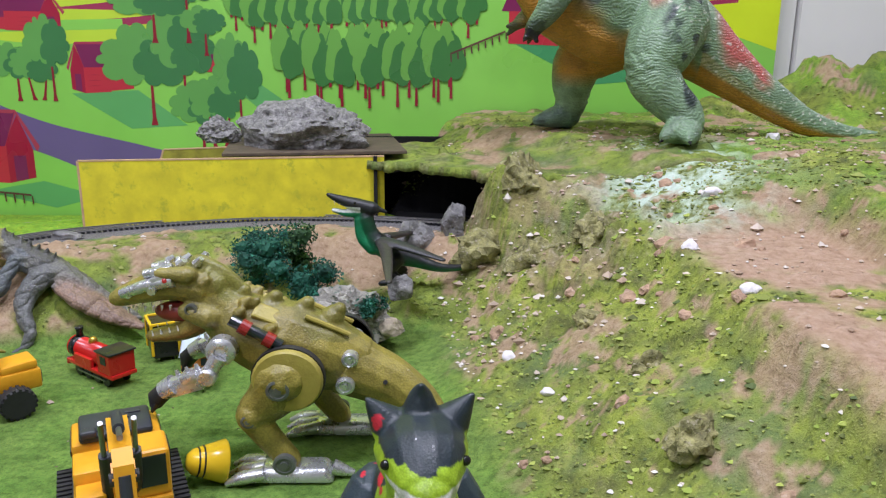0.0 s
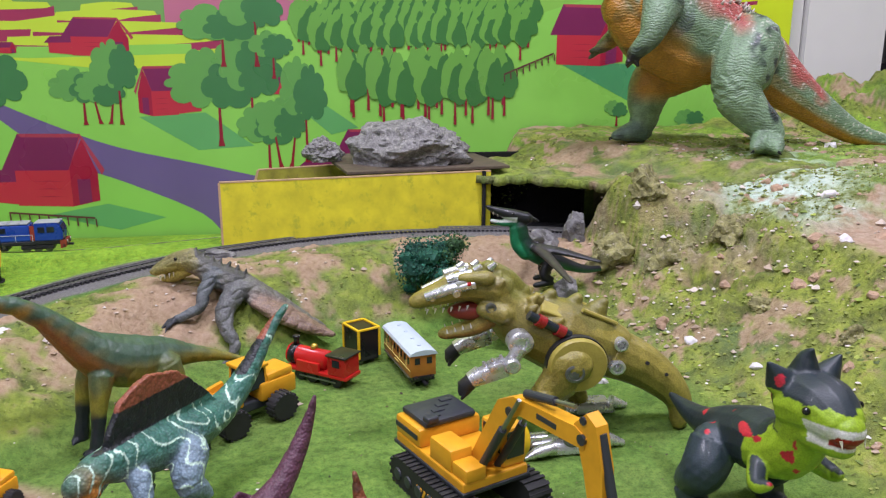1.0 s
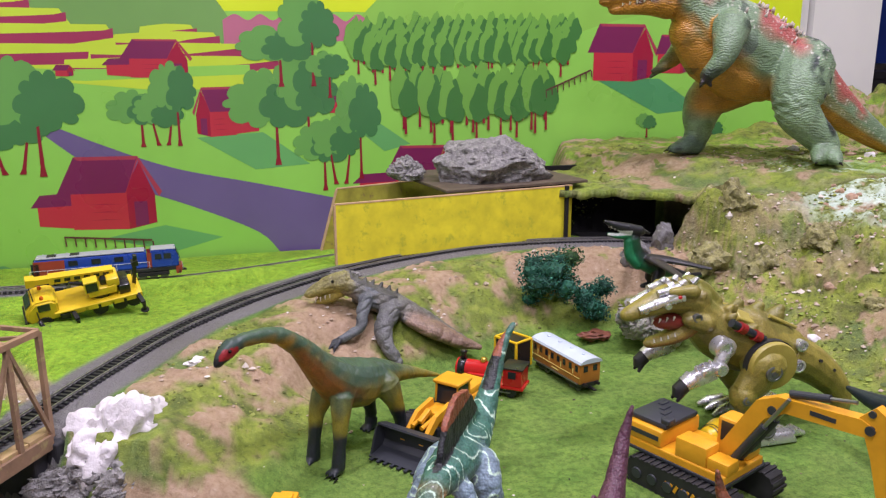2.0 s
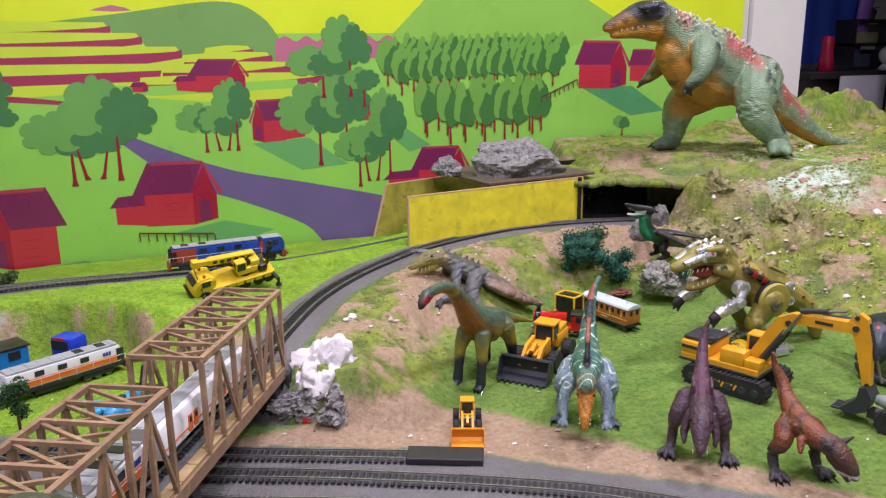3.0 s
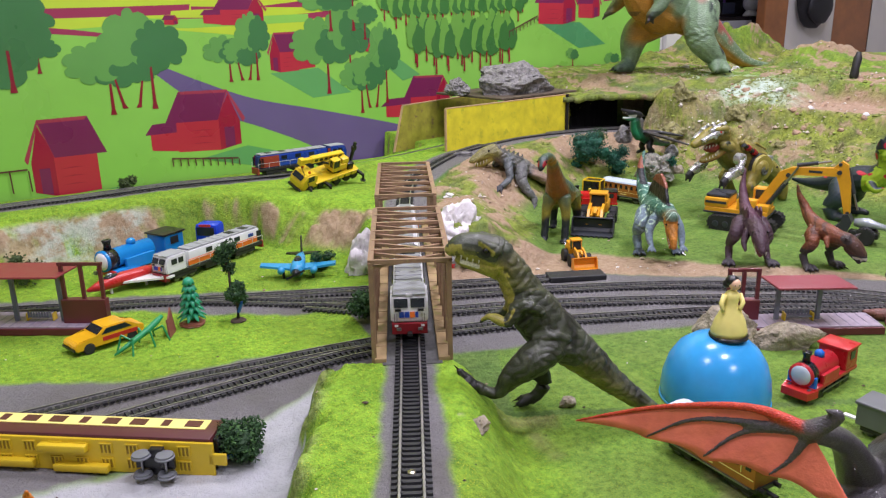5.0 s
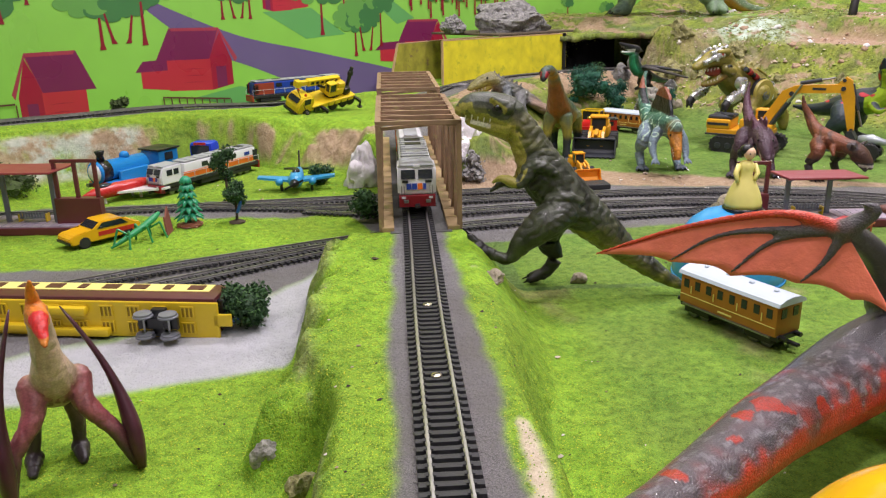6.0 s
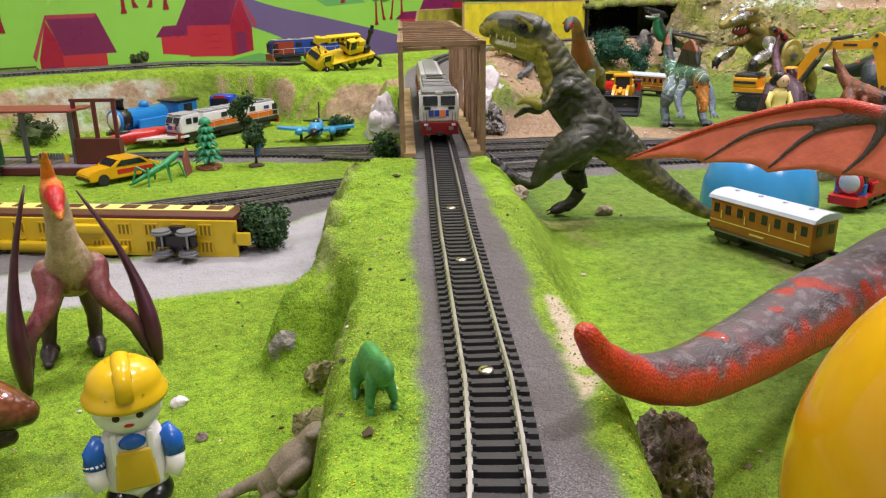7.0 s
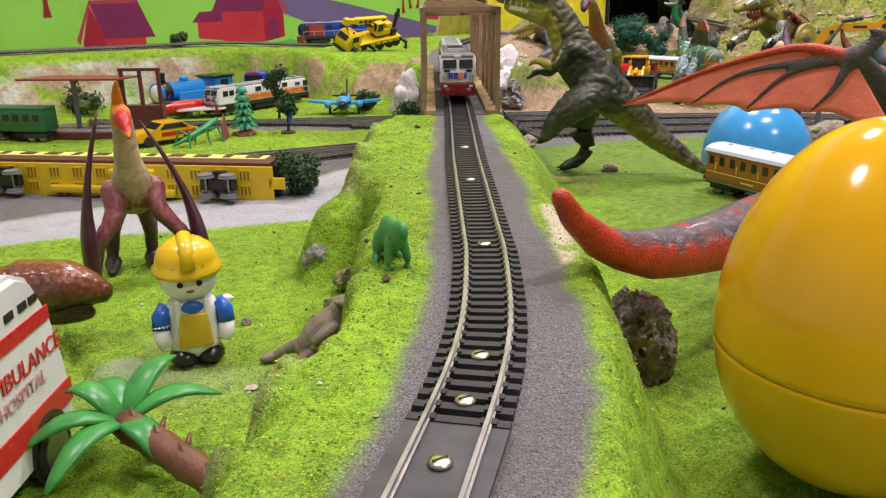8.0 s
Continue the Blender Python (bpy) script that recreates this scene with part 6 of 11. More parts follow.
lime = [limb([(-0.115, 0, 0.060), (-0.090, 0, 0.058), (-0.055, 0, 0.060), (-0.020, 0, 0.070), (0.015, 0, 0.080), (0.045, 0, 0.088), (0.062, 0, 0.108), (0.066, 0, 0.130)],
             [0.003, 0.008, 0.014, 0.022, 0.027, 0.025, 0.020, 0.022], LK),
        limb([(0.060, 0, 0.136), (0.082, 0, 0.138), (0.102, 0, 0.132)], [0.025, 0.022, 0.014], LK, LM, 1.1), limb([(0.066, 0, 0.120), (0.086, 0, 0.120), (0.100, 0, 0.118)], [0.017, 0.015, 0.010], LM, None, 1.15),
        limb([(0.056, 0, 0.150), (0.058, 0, 0.168), (0.062, 0, 0.176)], [0.014, 0.007, 0.002], LK), limb([(0.056, 0.018, 0.150), (0.056, 0.030, 0.166)], [0.012, 0.002], LK), limb([(0.056, -0.018, 0.150), (0.056, -0.030, 0.166)], [0.012, 0.002], LK)]
for side in (1, -1):
    lime += [limb([(-0.010, 0.022 * side, 0.066), (-0.004, 0.034 * side, 0.046), (-0.016, 0.036 * side, 0.026), (-0.008, 0.036 * side, 0.008), (0.004, 0.036 * side, 0.006)], [0.020, 0.019, 0.015, 0.012, 0.010], (46, 60, 68)),
             limb([(-0.008, 0.036 * side, 0.007), (0.020, 0.038 * side, 0.006)], [0.011, 0.006], (38, 46, 52)), limb([(0.044, 0.020 * side, 0.078), (0.060, 0.032 * side, 0.070), (0.070, 0.030 * side, 0.074)], [0.009, 0.007, 0.004], (52, 62, 70))]
creature("lime_dinosaur", "black and lime green toy dinosaur with red spots and white jaws", "toy dinosaur", lime, pose(-0.030, 0.436, 0.0, 0, 0, -84), 0.0014, lime_paint, None, SKIN_SMOOTH)

# green and black winged raptor on the rock
RG, RB = (22, 122, 78), (26, 28, 32)
raptor = [limb([(-0.085, -0.01, 0.018), (-0.055, 0, 0.020), (-0.028, 0, 0.028), (0.0, 0, 0.038), (0.022, 0, 0.050), (0.034, 0, 0.068), (0.040, 0, 0.088)], [0.004, 0.006, 0.009, 0.014, 0.014, 0.009, 0.010], RB, RG),
          limb([(0.030, 0.0, 0.045), (0.044, 0, 0.060), (0.048, 0, 0.085)], [0.010, 0.008, 0.007], RG),
          limb([(0.030, 0, 0.098), (0.050, 0, 0.103), (0.072, 0, 0.110), (0.086, 0, 0.116)], [0.009, 0.009, 0.006, 0.003], RB), limb([(0.046, 0, 0.092), (0.064, 0, 0.092), (0.080, 0, 0.096)], [0.006, 0.005, 0.003], RG),
          limb([(0.035, 0, 0.102), (0.014, 0, 0.094)], [0.006, 0.002], RB),
          limb([(-0.002, 0.010, 0.034), (0.008, 0.016, 0.018), (-0.004, 0.018, 0.008), (0.020, 0.018, 0.003)], [0.009, 0.007, 0.005, 0.004], RB), limb([(-0.002, -0.010, 0.034), (0.002, -0.016, 0.018), (-0.008, -0.018, 0.008), (0.012, -0.018, 0.003)], [0.009, 0.007, 0.005, 0.004], RB),
          limb([(0.018, 0.012, 0.058), (-0.01, 0.03, 0.056), (-0.06, 0.055, 0.046)], [0.006, 0.005, 0.002], (50, 50, 54), None, 2.2), limb([(0.018, -0.012, 0.058), (0.00, -0.05, 0.052), (-0.02, -0.12, 0.042)], [0.005, 0.004, 0.002], (60, 56, 54), None, 2.0), limb([(0.018, 0.012, 0.058), (0.01, 0.05, 0.052), (0.0, 0.13, 0.040)], [0.005, 0.004, 0.002], (60, 56, 54), None, 2.0)]


def raptor_paint(co, n, c):
    if co.x > 0.046 and 0.094 < co.z < 0.1015 and abs(co.y) > 0.001:
        return np.array(lin(226, 232, 226))
    return c


creature("winged_raptor", "black and green toy winged raptor with white teeth perched on rocks", "toy dinosaur", raptor, pose(-0.058, 0.915, 0.056, 0, 0, 178), 0.0013, raptor_paint, None, SKIN_SMOOTH)

# eyes, teeth and claws of the smaller creatures
features(bpy.data.objects["long_necked_dinosaur"], [(0.133, 0.0068, 0.157), (0.133, -0.0068, 0.157)], 0.0016, (), [((0.036, 0.021 * s + 0.005 * k, 0.003), (0.042, 0.021 * s + 0.006 * k, 0.001)) for k in (-1, 0, 1) for s in (-1, 1)], 0.0009)
features(bpy.data.objects["spinosaur"], [(0.076, 0.0090, 0.072), (0.076, -0.0090, 0.072)], 0.0018, [((0.080 + 0.003 * k, s * 0.006, 0.054 - 0.004 * k), (0.077 + 0.003 * k, s * 0.006, 0.050 - 0.004 * k)) for k in range(4) for s in (-1, 1)],
         [((0.016, 0.032 * s + 0.007 * k, 0.004), (0.024, 0.033 * s + 0.009 * k, 0.001)) for k in (-1, 0, 1) for s in (-1, 1)], 0.0009)
features(bpy.data.objects["crested_dinosaur"], [(0.060, 0.0130, 0.071), (0.060, -0.0130, 0.071)], 0.0019, [((0.062 + 0.005 * k, s * 0.009, 0.053 - 0.004 * k), (0.062 + 0.005 * k, s * 0.009, 0.047 - 0.004 * k)) for k in range(4) for s in (-1, 1)],
         [((0.028, 0.040 * s + 0.008 * k, 0.004), (0.036, 0.042 * s + 0.010 * k, 0.001)) for k in (-1, 0, 1) for s in (-1, 1)], 0.0010)
features(bpy.data.objects["horned_dinosaur"], [(0.055, 0.0390, 0.060), (0.065, 0.0160, 0.058)], 0.0019, [((0.072, 0.033 + 0.0022 * k, 0.034), (0.073, 0.033 + 0.0022 * k, 0.029)) for k in range(-2, 3)],
         [((0.026, 0.032 * s + 0.008 * k, 0.004), (0.034, 0.034 * s + 0.010 * k, 0.001)) for k in (-1, 0, 1) for s in (-1, 1)], 0.0010)
features(bpy.data.objects["grey_dinosaur"], [(0.040, 0.0125, 0.115), (0.040, -0.0125, 0.115)], 0.0020, [((0.044 + 0.006 * k, s * (0.0105 - 0.0012 * k), 0.098 - 0.002 * k), (0.044 + 0.006 * k, s * (0.0105 - 0.0012 * k), 0.092 - 0.002 * k)) for k in range(4) for s in (-1, 1)], (), 0.0010)
features(bpy.data.objects["lime_dinosaur"], [(0.088, 0.0215, 0.142), (0.088, -0.0215, 0.142)], 0.0030, [((0.104 + 0.003 * abs(k), 0.006 * k, 0.128), (0.106 + 0.003 * abs(k), 0.006 * k, 0.122)) for k in (-1.5, -0.5, 0.5, 1.5)], (), 0.0013)
features(bpy.data.objects["winged_raptor"], [(0.052, 0.0085, 0.107), (0.052, -0.0085, 0.107)], 0.0016, [((0.060 + 0.006 * k, s * 0.004, 0.103 + 0.002 * k), (0.060 + 0.006 * k, s * 0.004, 0.0985 + 0.002 * k)) for k in range(4) for s in (-1, 1)], (), 0.0007)

# red dragon: tail, body, raised neck and spread wing
DR, DG = (206, 62, 34), (86, 82, 86)


def dragon_paint(co, n, c):
    r = np.array(c)
    if co.x < -0.98 and co.z < 0.14 and co.y < -0.14:
        t = (co.x + 1.289) / 0.26
        mid = np.interp(co.x, [-1.289, -1.265, -1.22, -1.15, -1.10, -1.02], [0.108, 0.085, 0.066, 0.058, 0.056, 0.047])
        up = (co.z - mid) / np.interp(co.x, [-1.289, -1.22, -1.15, -1.02], [0.006, 0.013, 0.0170, 0.025])
        k = 1 / (1 + math.exp(-9 * (up - 0.46 + 0.45 * wob(co, 90) - max(0, 0.18 - t) * 6)))
        r = np.array(lin(*DR)) * (1 - k) + np.array(lin(*DG)) * k
        if k > 0.4 and wob((co.x * 0.5, co.y, co.z * 0.5), 330, 3) > 0.25:
            r = r * 0.5 + np.array(lin(150, 146, 150)) * 0.5
        if wob(co, 55, 6) > 0.52:
            r = np.array(lin(*DR)) * 0.7
    return r


dragon = [limb([(-1.289, -0.203, 0.110), (-1.280, -0.201, 0.098), (-1.262, -0.198, 0.083), (-1.220, -0.190, 0.066), (-1.155, -0.176, 0.058), (-1.100, -0.165, 0.056), (-1.03, -0.152, 0.048), (-0.96, -0.142, 0.044), (-0.85, -0.140, 0.050)],
               [0.0045, 0.0060, 0.0085, 0.0130, 0.0170, 0.0200, 0.0245, 0.0300, 0.030], DG, DR),
          limb([(-0.945, -0.145, 0.070), (-0.960, -0.165, 0.130), (-0.985, -0.185, 0.200), (-1.015, -0.203, 0.270), (-1.040, -0.210, 0.312)], [0.036, 0.028, 0.022, 0.019, 0.020], (58, 44, 42), (120, 60, 44)),
          limb([(-1.030, -0.208, 0.312), (-1.062, -0.196, 0.304), (-1.085, -0.186, 0.292)], [0.022, 0.018, 0.010], (52, 48, 52), (70, 50, 46)),
          limb([(-1.030, -0.220, 0.322), (-1.005, -0.232, 0.346)], [0.010, 0.003], (64, 64, 68)), limb([(-1.030, -0.196, 0.326), (-1.006, -0.186, 0.350)], [0.010, 0.003], (64, 64, 68)),
          limb([(-0.900, -0.125, 0.070), (-0.945, -0.132, 0.120), (-0.997, -0.138, 0.150)], [0.016, 0.009, 0.0075], DG),
          limb([(-0.997, -0.138, 0.150), (-0.990, -0.150, 0.164), (-0.996, -0.146, 0.168)], [0.007, 0.004, 0.002], DG),
          limb([(-0.997, -0.138, 0.150), (-1.010, -0.105, 0.1545), (-1.030, -0.055, 0.137), (-1.046, -0.018, 0.117), (-1.057, 0.004, 0.104)], [0.005, 0.0032, 0.0022, 0.0018, 0.0012], DR, DR),
          limb([(-0.997, -0.138, 0.150), (-1.012, -0.105, 0.137), (-1.026, -0.084, 0.110)], [0.004, 0.0022, 0.0012], DG), limb([(-0.997, -0.138, 0.150), (-1.022, -0.078, 0.136), (-1.038, -0.046, 0.110)], [0.004, 0.0020, 0.0012], DG),
          limb([(-0.997, -0.138, 0.150), (-1.004, -0.132, 0.128), (-1.010, -0.122, 0.112)], [0.004, 0.0020, 0.0012], DG), limb([(-0.985, -0.130, 0.140), (-0.986, -0.152, 0.118), (-0.985, -0.166, 0.100)], [0.008, 0.006, 0.006], DG),
          limb([(-0.965, -0.185, 0.085), (-1.010, -0.205, 0.190), (-1.036, -0.196, 0.286)], [0.018, 0.015, 0.011], (60, 60, 66), (92, 44, 34)), limb([(-1.036, -0.196, 0.288), (-1.030, -0.226, 0.230), (-1.012, -0.236, 0.150)], [0.010, 0.009, 0.006], (54, 34, 30), None, 1.8)]
lift = Vector((0.038, -0.022, -0.012))
aside = Vector((0.075, 0.0, 0.0))
for k in (1, 2, 3, 4, 11, 12):
    pts, *rest = dragon[k]
    dragon[k] = ([tuple(Vector(p) + aside + lift * min(1, max(0, (p[2] - 0.07) / 0.12))) for p in pts], *rest)
for x, y in ((-0.955, -0.200), (-0.870, -0.19), (-0.860, -0.095)):
    dragon.append(limb([(x, y * 0.6 - 0.058, 0.040), (x, y, 0.026), (x - 0.01, y, 0.006)], [0.015, 0.011, 0.008], DG, DR))
creature("dragon", "red and grey toy dragon with spread wing and curled tail", "toy dragon", dragon, Matrix.Translation((-0.0773, 0.006, 0.001)) @ Matrix.Diagonal((0.94, 1, 0.905, 1)), 0.0017, dragon_paint, None, skin("dragon_skin", 0.44, 850, 0.5, 0.0010, 0.3, 0.2), world_place=True)


def membrane():
    """The red wing skin stretched between the wing's fingers."""
    hub = Vector((-0.997, -0.138, 0.149))
    tips = [(-1.057, 0.004, 0.104), (-1.038, -0.046, 0.109), (-1.026, -0.085, 0.108), (-1.011, -0.120, 0.111), (-0.998, -0.148, 0.106), (-0.986, -0.168, 0.098)]
    lead = [Vector(v) for v in ((-1.010, -0.105, 0.154), (-1.030, -0.055, 0.1365))]
    ray = spline([hub, lead[0], lead[1], (-1.046, -0.018, 0.1165), tips[0]], 0.002)
    bm, grid = bmesh.new(), []
    fan = []
    for a, b in zip(tips, tips[1:]):
        a, b = Vector(a), Vector(b)
        for k in range(8):
            t = k / 8
            p = a.lerp(b, t)
            fan.append(p.lerp(hub, 0.09 * math.sin(math.pi * t)))
    fan.append(Vector(tips[-1]))
    for i, p in enumerate(fan):
        u = i / (len(fan) - 1)
        row = []
        for j in range(9):
            v = j / 8
            q = hub.lerp(p, v)
            if u < 0.2:
                q += (ray[min(len(ray) - 1, int(v * (len(ray) - 1) + 0.5))] - hub.lerp(Vector(tips[0]), v)) * (1 - u / 0.2) ** 1.3
            row.append(bm.verts.new(q))
        grid.append(row)
    for a, b in zip(grid, grid[1:]):
        for j in range(8):
            bm.faces.new((a[j], a[j + 1], b[j + 1], b[j]))
    bmesh.ops.remove_doubles(bm, verts=bm.verts, dist=1e-6)
    bmesh.ops.recalc_face_normals(bm, faces=bm.faces)
    bmesh.ops.solidify(bm, geom=bm.faces[:], thickness=0.0014)
    return bm


wing = part("dragon_wing", membrane(), mat("wing_red", lin(250, 128, 104), 0.42, var=0.15, scale=60, bump=0.5, grain=350, depth=0.001), bpy.data.objects["dragon"], "red ribbed wing skin", True)

# crested bird-like pterosaur
PB, PW, PP = (74, 38, 44), (214, 190, 160), (156, 92, 92)


def ptero_paint(co, n, c):
    r = np.array(c)
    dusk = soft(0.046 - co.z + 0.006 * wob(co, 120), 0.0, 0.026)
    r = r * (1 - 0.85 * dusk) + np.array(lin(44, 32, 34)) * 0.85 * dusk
    pink = soft(abs(co.x + 1.434), 0.012, 0.020) * soft(co.z, 0.036, 0.050) * soft(0.074 - co.z, 0.0, 0.01)
    r = r * (1 - 0.5 * pink) + np.array(lin(168, 74, 84)) * 0.5 * pink
    if co.z > 0.118 and co.y < 0.082:
        r = np.array(lin(226, 130, 40))
        if co.y < 0.076 and co.z < 0.134:
            r = np.array(lin(214, 40, 34))
    return r


pter = [limb([(-1.433, 0.140, 0.052), (-1.433, 0.118, 0.058), (-1.434, 0.104, 0.070), (-1.436, 0.094, 0.090), (-1.437, 0.088, 0.112), (-1.438, 0.084, 0.124)], [0.008, 0.0150, 0.0135, 0.0086, 0.0066, 0.0064], PW, (168, 130, 108)),
        limb([(-1.438, 0.086, 0.127), (-1.438, 0.074, 0.124), (-1.438, 0.062, 0.114)], [0.0065, 0.0050, 0.0022], (226, 140, 50), (200, 50, 40)), limb([(-1.438, 0.088, 0.130), (-1.439, 0.080, 0.144), (-1.439, 0.076, 0.150)], [0.0042, 0.0026, 0.001], (226, 120, 40))]
for side, ax, bx in ((-1, -1.462, -1.466), (1, -1.408, -1.400)):
    pter += [limb([(-1.434 + 0.012 * side, 0.106, 0.068), ((ax - 1.434) / 2, 0.096, 0.052), (ax, 0.088, 0.030), (bx, 0.082, 0.006)], [0.0085, 0.0065, 0.0048, 0.003], PP, PB),
             limb([(-1.434 + 0.008 * side, 0.126, 0.052), (-1.436 + 0.012 * side, 0.124, 0.030), (-1.438 + 0.013 * side, 0.122, 0.008)], [0.0078, 0.0052, 0.0036], (130, 92, 84), PB),
             limb([(-1.438 + 0.013 * side, 0.122, 0.006), (-1.440 + 0.014 * side, 0.106, 0.003)], [0.006, 0.003], (34, 32, 36))]
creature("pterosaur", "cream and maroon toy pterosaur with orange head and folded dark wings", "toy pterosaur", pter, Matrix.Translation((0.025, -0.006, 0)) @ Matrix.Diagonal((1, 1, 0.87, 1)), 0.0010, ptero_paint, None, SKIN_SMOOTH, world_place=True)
wrinkle(bpy.data.objects["pterosaur"], 0.0006, (0, 0, 1), 140)
WINGDARK = mat("wing_maroon", lin(66, 26, 40), 0.4, var=0.3, scale=60, bump=0.3)
for base, top, bow in (((-1.467, 0.077, 0.003), (-1.450, 0.090, 0.129), (-0.006, 0, 0)), ((-1.398, 0.080, 0.003), (-1.424, 0.110, 0.117), (0.008, 0, 0))):
    a, b = Vector(base), Vector(top)
    pts = [a.lerp(b, t) + Vector(bow) * math.sin(math.pi * t) for t in (k / 12 for k in range(13))]
    bm = tube(bmesh.new(), pts, [0.0060, 0.0092, 0.0112, 0.0112, 0.0100, 0.0080, 0.0062, 0.0050, 0.0042, 0.0036, 0.0030, 0.0024, 0.0010], 10, 0.46, 0, (0, 1, 0))
    part("pterosaur_wing", bm, WINGDARK, bpy.data.objects["pterosaur"], "dark maroon folded wing blade", True)

# small green dinosaur on the embankment
fz = height(-1.336, -0.133)
FG = (62, 150, 78)
frog = [limb([(0.016, 0, 0.002), (0.010, 0, 0.010), (0.0, 0, 0.016), (-0.012, 0, 0.018), (-0.022, 0, 0.022)], [0.002, 0.005, 0.0085, 0.007, 0.0055], FG)]
for side in (1, -1):
    frog += [limb([(0.004, 0.006 * side, 0.012), (0.006, 0.009 * side, 0.006), (0.005, 0.009 * side, 0.001)], [0.0055, 0.004, 0.003], FG), limb([(-0.012, 0.005 * side, 0.014), (-0.014, 0.008 * side, 0.007), (-0.014, 0.008 * side, 0.001)], [0.0045, 0.003, 0.003], FG), limb([(0.005, 0.009 * side, 0.002), (0.000, 0.012 * side, 0.001)], [0.003, 0.002], FG)]
creature("small_green_dinosaur", "small plain green plastic dinosaur standing on the grassy embankment", "toy dinosaur", frog, pose(-1.336, -0.136, fz - 0.001, 0, 0, 80) @ Matrix.Diagonal((0.92, 0.56, 0.98, 1)), 0.0008, None, None, SKIN_SMOOTH)

# grey mouse-like animal leaning on the slope
MG = (142, 130, 112)
mouse = [limb([(-0.004, 0, 0.014), (0.004, 0, 0.021), (0.012, 0, 0.030), (0.019, 0, 0.038)], [0.0085, 0.0118, 0.0112, 0.0078], MG),
         limb([(0.018, 0, 0.038), (0.023, 0, 0.043), (0.032, -0.001, 0.045)], [0.0078, 0.0076, 0.0042], MG),
         limb([(-0.004, 0.006, 0.014), (-0.016, 0.010, 0.009), (-0.026, 0.012, 0.003)], [0.0066, 0.0038, 0.0028], MG),
         limb([(-0.026, 0.012, 0.003), (-0.032, 0.011, 0.002)], [0.0036, 0.0028], MG),
         limb([(0.000, -0.007, 0.012), (-0.011, -0.010, 0.006), (-0.018, -0.012, 0.003)], [0.0068, 0.0044, 0.0034], MG),
         limb([(-0.018, -0.012, 0.003), (-0.024, -0.013, 0.002)], [0.0040, 0.0030], MG),
         limb([(0.014, -0.009, 0.031), (0.004, -0.0125, 0.026), (0.001, -0.0125, 0.021), (0.007, -0.014, 0.018)], [0.0048, 0.0036, 0.0030, 0.0026], MG),
         limb([(0.019, -0.006, 0.046), (0.017, -0.007, 0.048)], [0.0030, 0.0022], MG)]
creature("grey_animal", "small grey plastic animal climbing the foot of the bank", "toy animal", mouse, pose(-1.361, -0.095, 0.001, 0, 0, -18) @ Matrix.Diagonal((0.80, 0.88, 0.78, 1)), 0.0007, None, None, SKIN_SMOOTH)

# brown dinosaur beside the ambulance
BR = (142, 80, 52)
brown = [limb([(-0.16, 0.0, 0.030), (-0.11, 0, 0.038), (-0.06, 0, 0.036), (-0.028, 0, 0.034), (0.0, 0, 0.033)], [0.020, 0.026, 0.021, 0.017, 0.016], BR, (84, 46, 34)), limb([(-0.006, 0, 0.036), (0.018, 0, 0.036), (0.034, 0, 0.030)], [0.017, 0.014, 0.008], BR, (70, 40, 32), 1.1),
         limb([(-0.004, 0, 0.024), (0.014, 0, 0.020), (0.026, 0, 0.018)], [0.010, 0.008, 0.005], (60, 36, 30))]
for side in (1, -1):
    brown += [limb([(-0.095, 0.016 * side, 0.030), (-0.085, 0.022 * side, 0.015), (-0.09, 0.022 * side, 0.004)], [0.014, 0.010, 0.008], BR), limb([(-0.045, 0.014 * side, 0.026), (-0.036, 0.018 * side, 0.014), (-0.030, 0.018 * side, 0.004)], [0.009, 0.007, 0.006], BR)]


def brown_paint(co, n, c):
    r = np.array(c)
    if co.x > 0.0 and abs(co.z - 0.026) < 0.003:
        r = np.array(lin(40, 26, 24))
    return r * (0.8 + 0.6 * wob(co, 60))


creature("brown_dinosaur", "glossy brown toy dinosaur crouching beside the ambulance", "toy dinosaur", brown, pose(-1.478, 0.004, 0.0, 0, 0, -14), 0.0012, brown_paint, None, skin("brown_skin", 0.26, 300, 0.3, 0.0016, 0.35, 0.3))

# brown lizard beside the station
LB = (120, 76, 64)
liz = [limb([(-0.045, 0, 0.006), (-0.02, 0.004, 0.008), (0.01, 0, 0.009), (0.035, -0.004, 0.008)], [0.002, 0.006, 0.009, 0.008], LB), limb([(0.032, -0.004, 0.009), (0.050, -0.002, 0.012)], [0.007, 0.003], LB)]
for side in (1, -1):
    liz += [limb([(0.022, 0.006 * side, 0.008), (0.028, 0.016 * side, 0.003)], [0.004, 0.003], LB), limb([(-0.012, 0.006 * side, 0.007), (-0.014, 0.015 * side, 0.003)], [0.004, 0.003], LB)]
creature("brown_lizard", "small brown plastic lizard on the grass by the platform", "toy lizard", liz, pose(-0.452, 0.098, 0.0, 0, 0, 140), 0.0009, None, None, SKIN)

# ---- dolls and eggs ----
P_YELLOW, P_WHITE, P_BLUE = plastic("toy_yellow", (0.80, 0.52, 0.012), 0.22), plastic("toy_white", (0.80, 0.80, 0.78), 0.25), plastic("toy_blue", (0.01, 0.13, 0.55), 0.25)
P_BLACK, P_RED = plastic("toy_black", (0.012, 0.012, 0.014), 0.3), plastic("toy_red", (0.50, 0.025, 0.02), 0.3)
P_MUSTARD, P_CREAM, P_SKIN = plastic("toy_mustard", (0.62, 0.42, 0.02), 0.45), plastic("toy_cream", (0.86, 0.76, 0.24), 0.35), plastic("toy_skin_tone", (0.80, 0.52, 0.34), 0.45)
bm = bmesh.new()
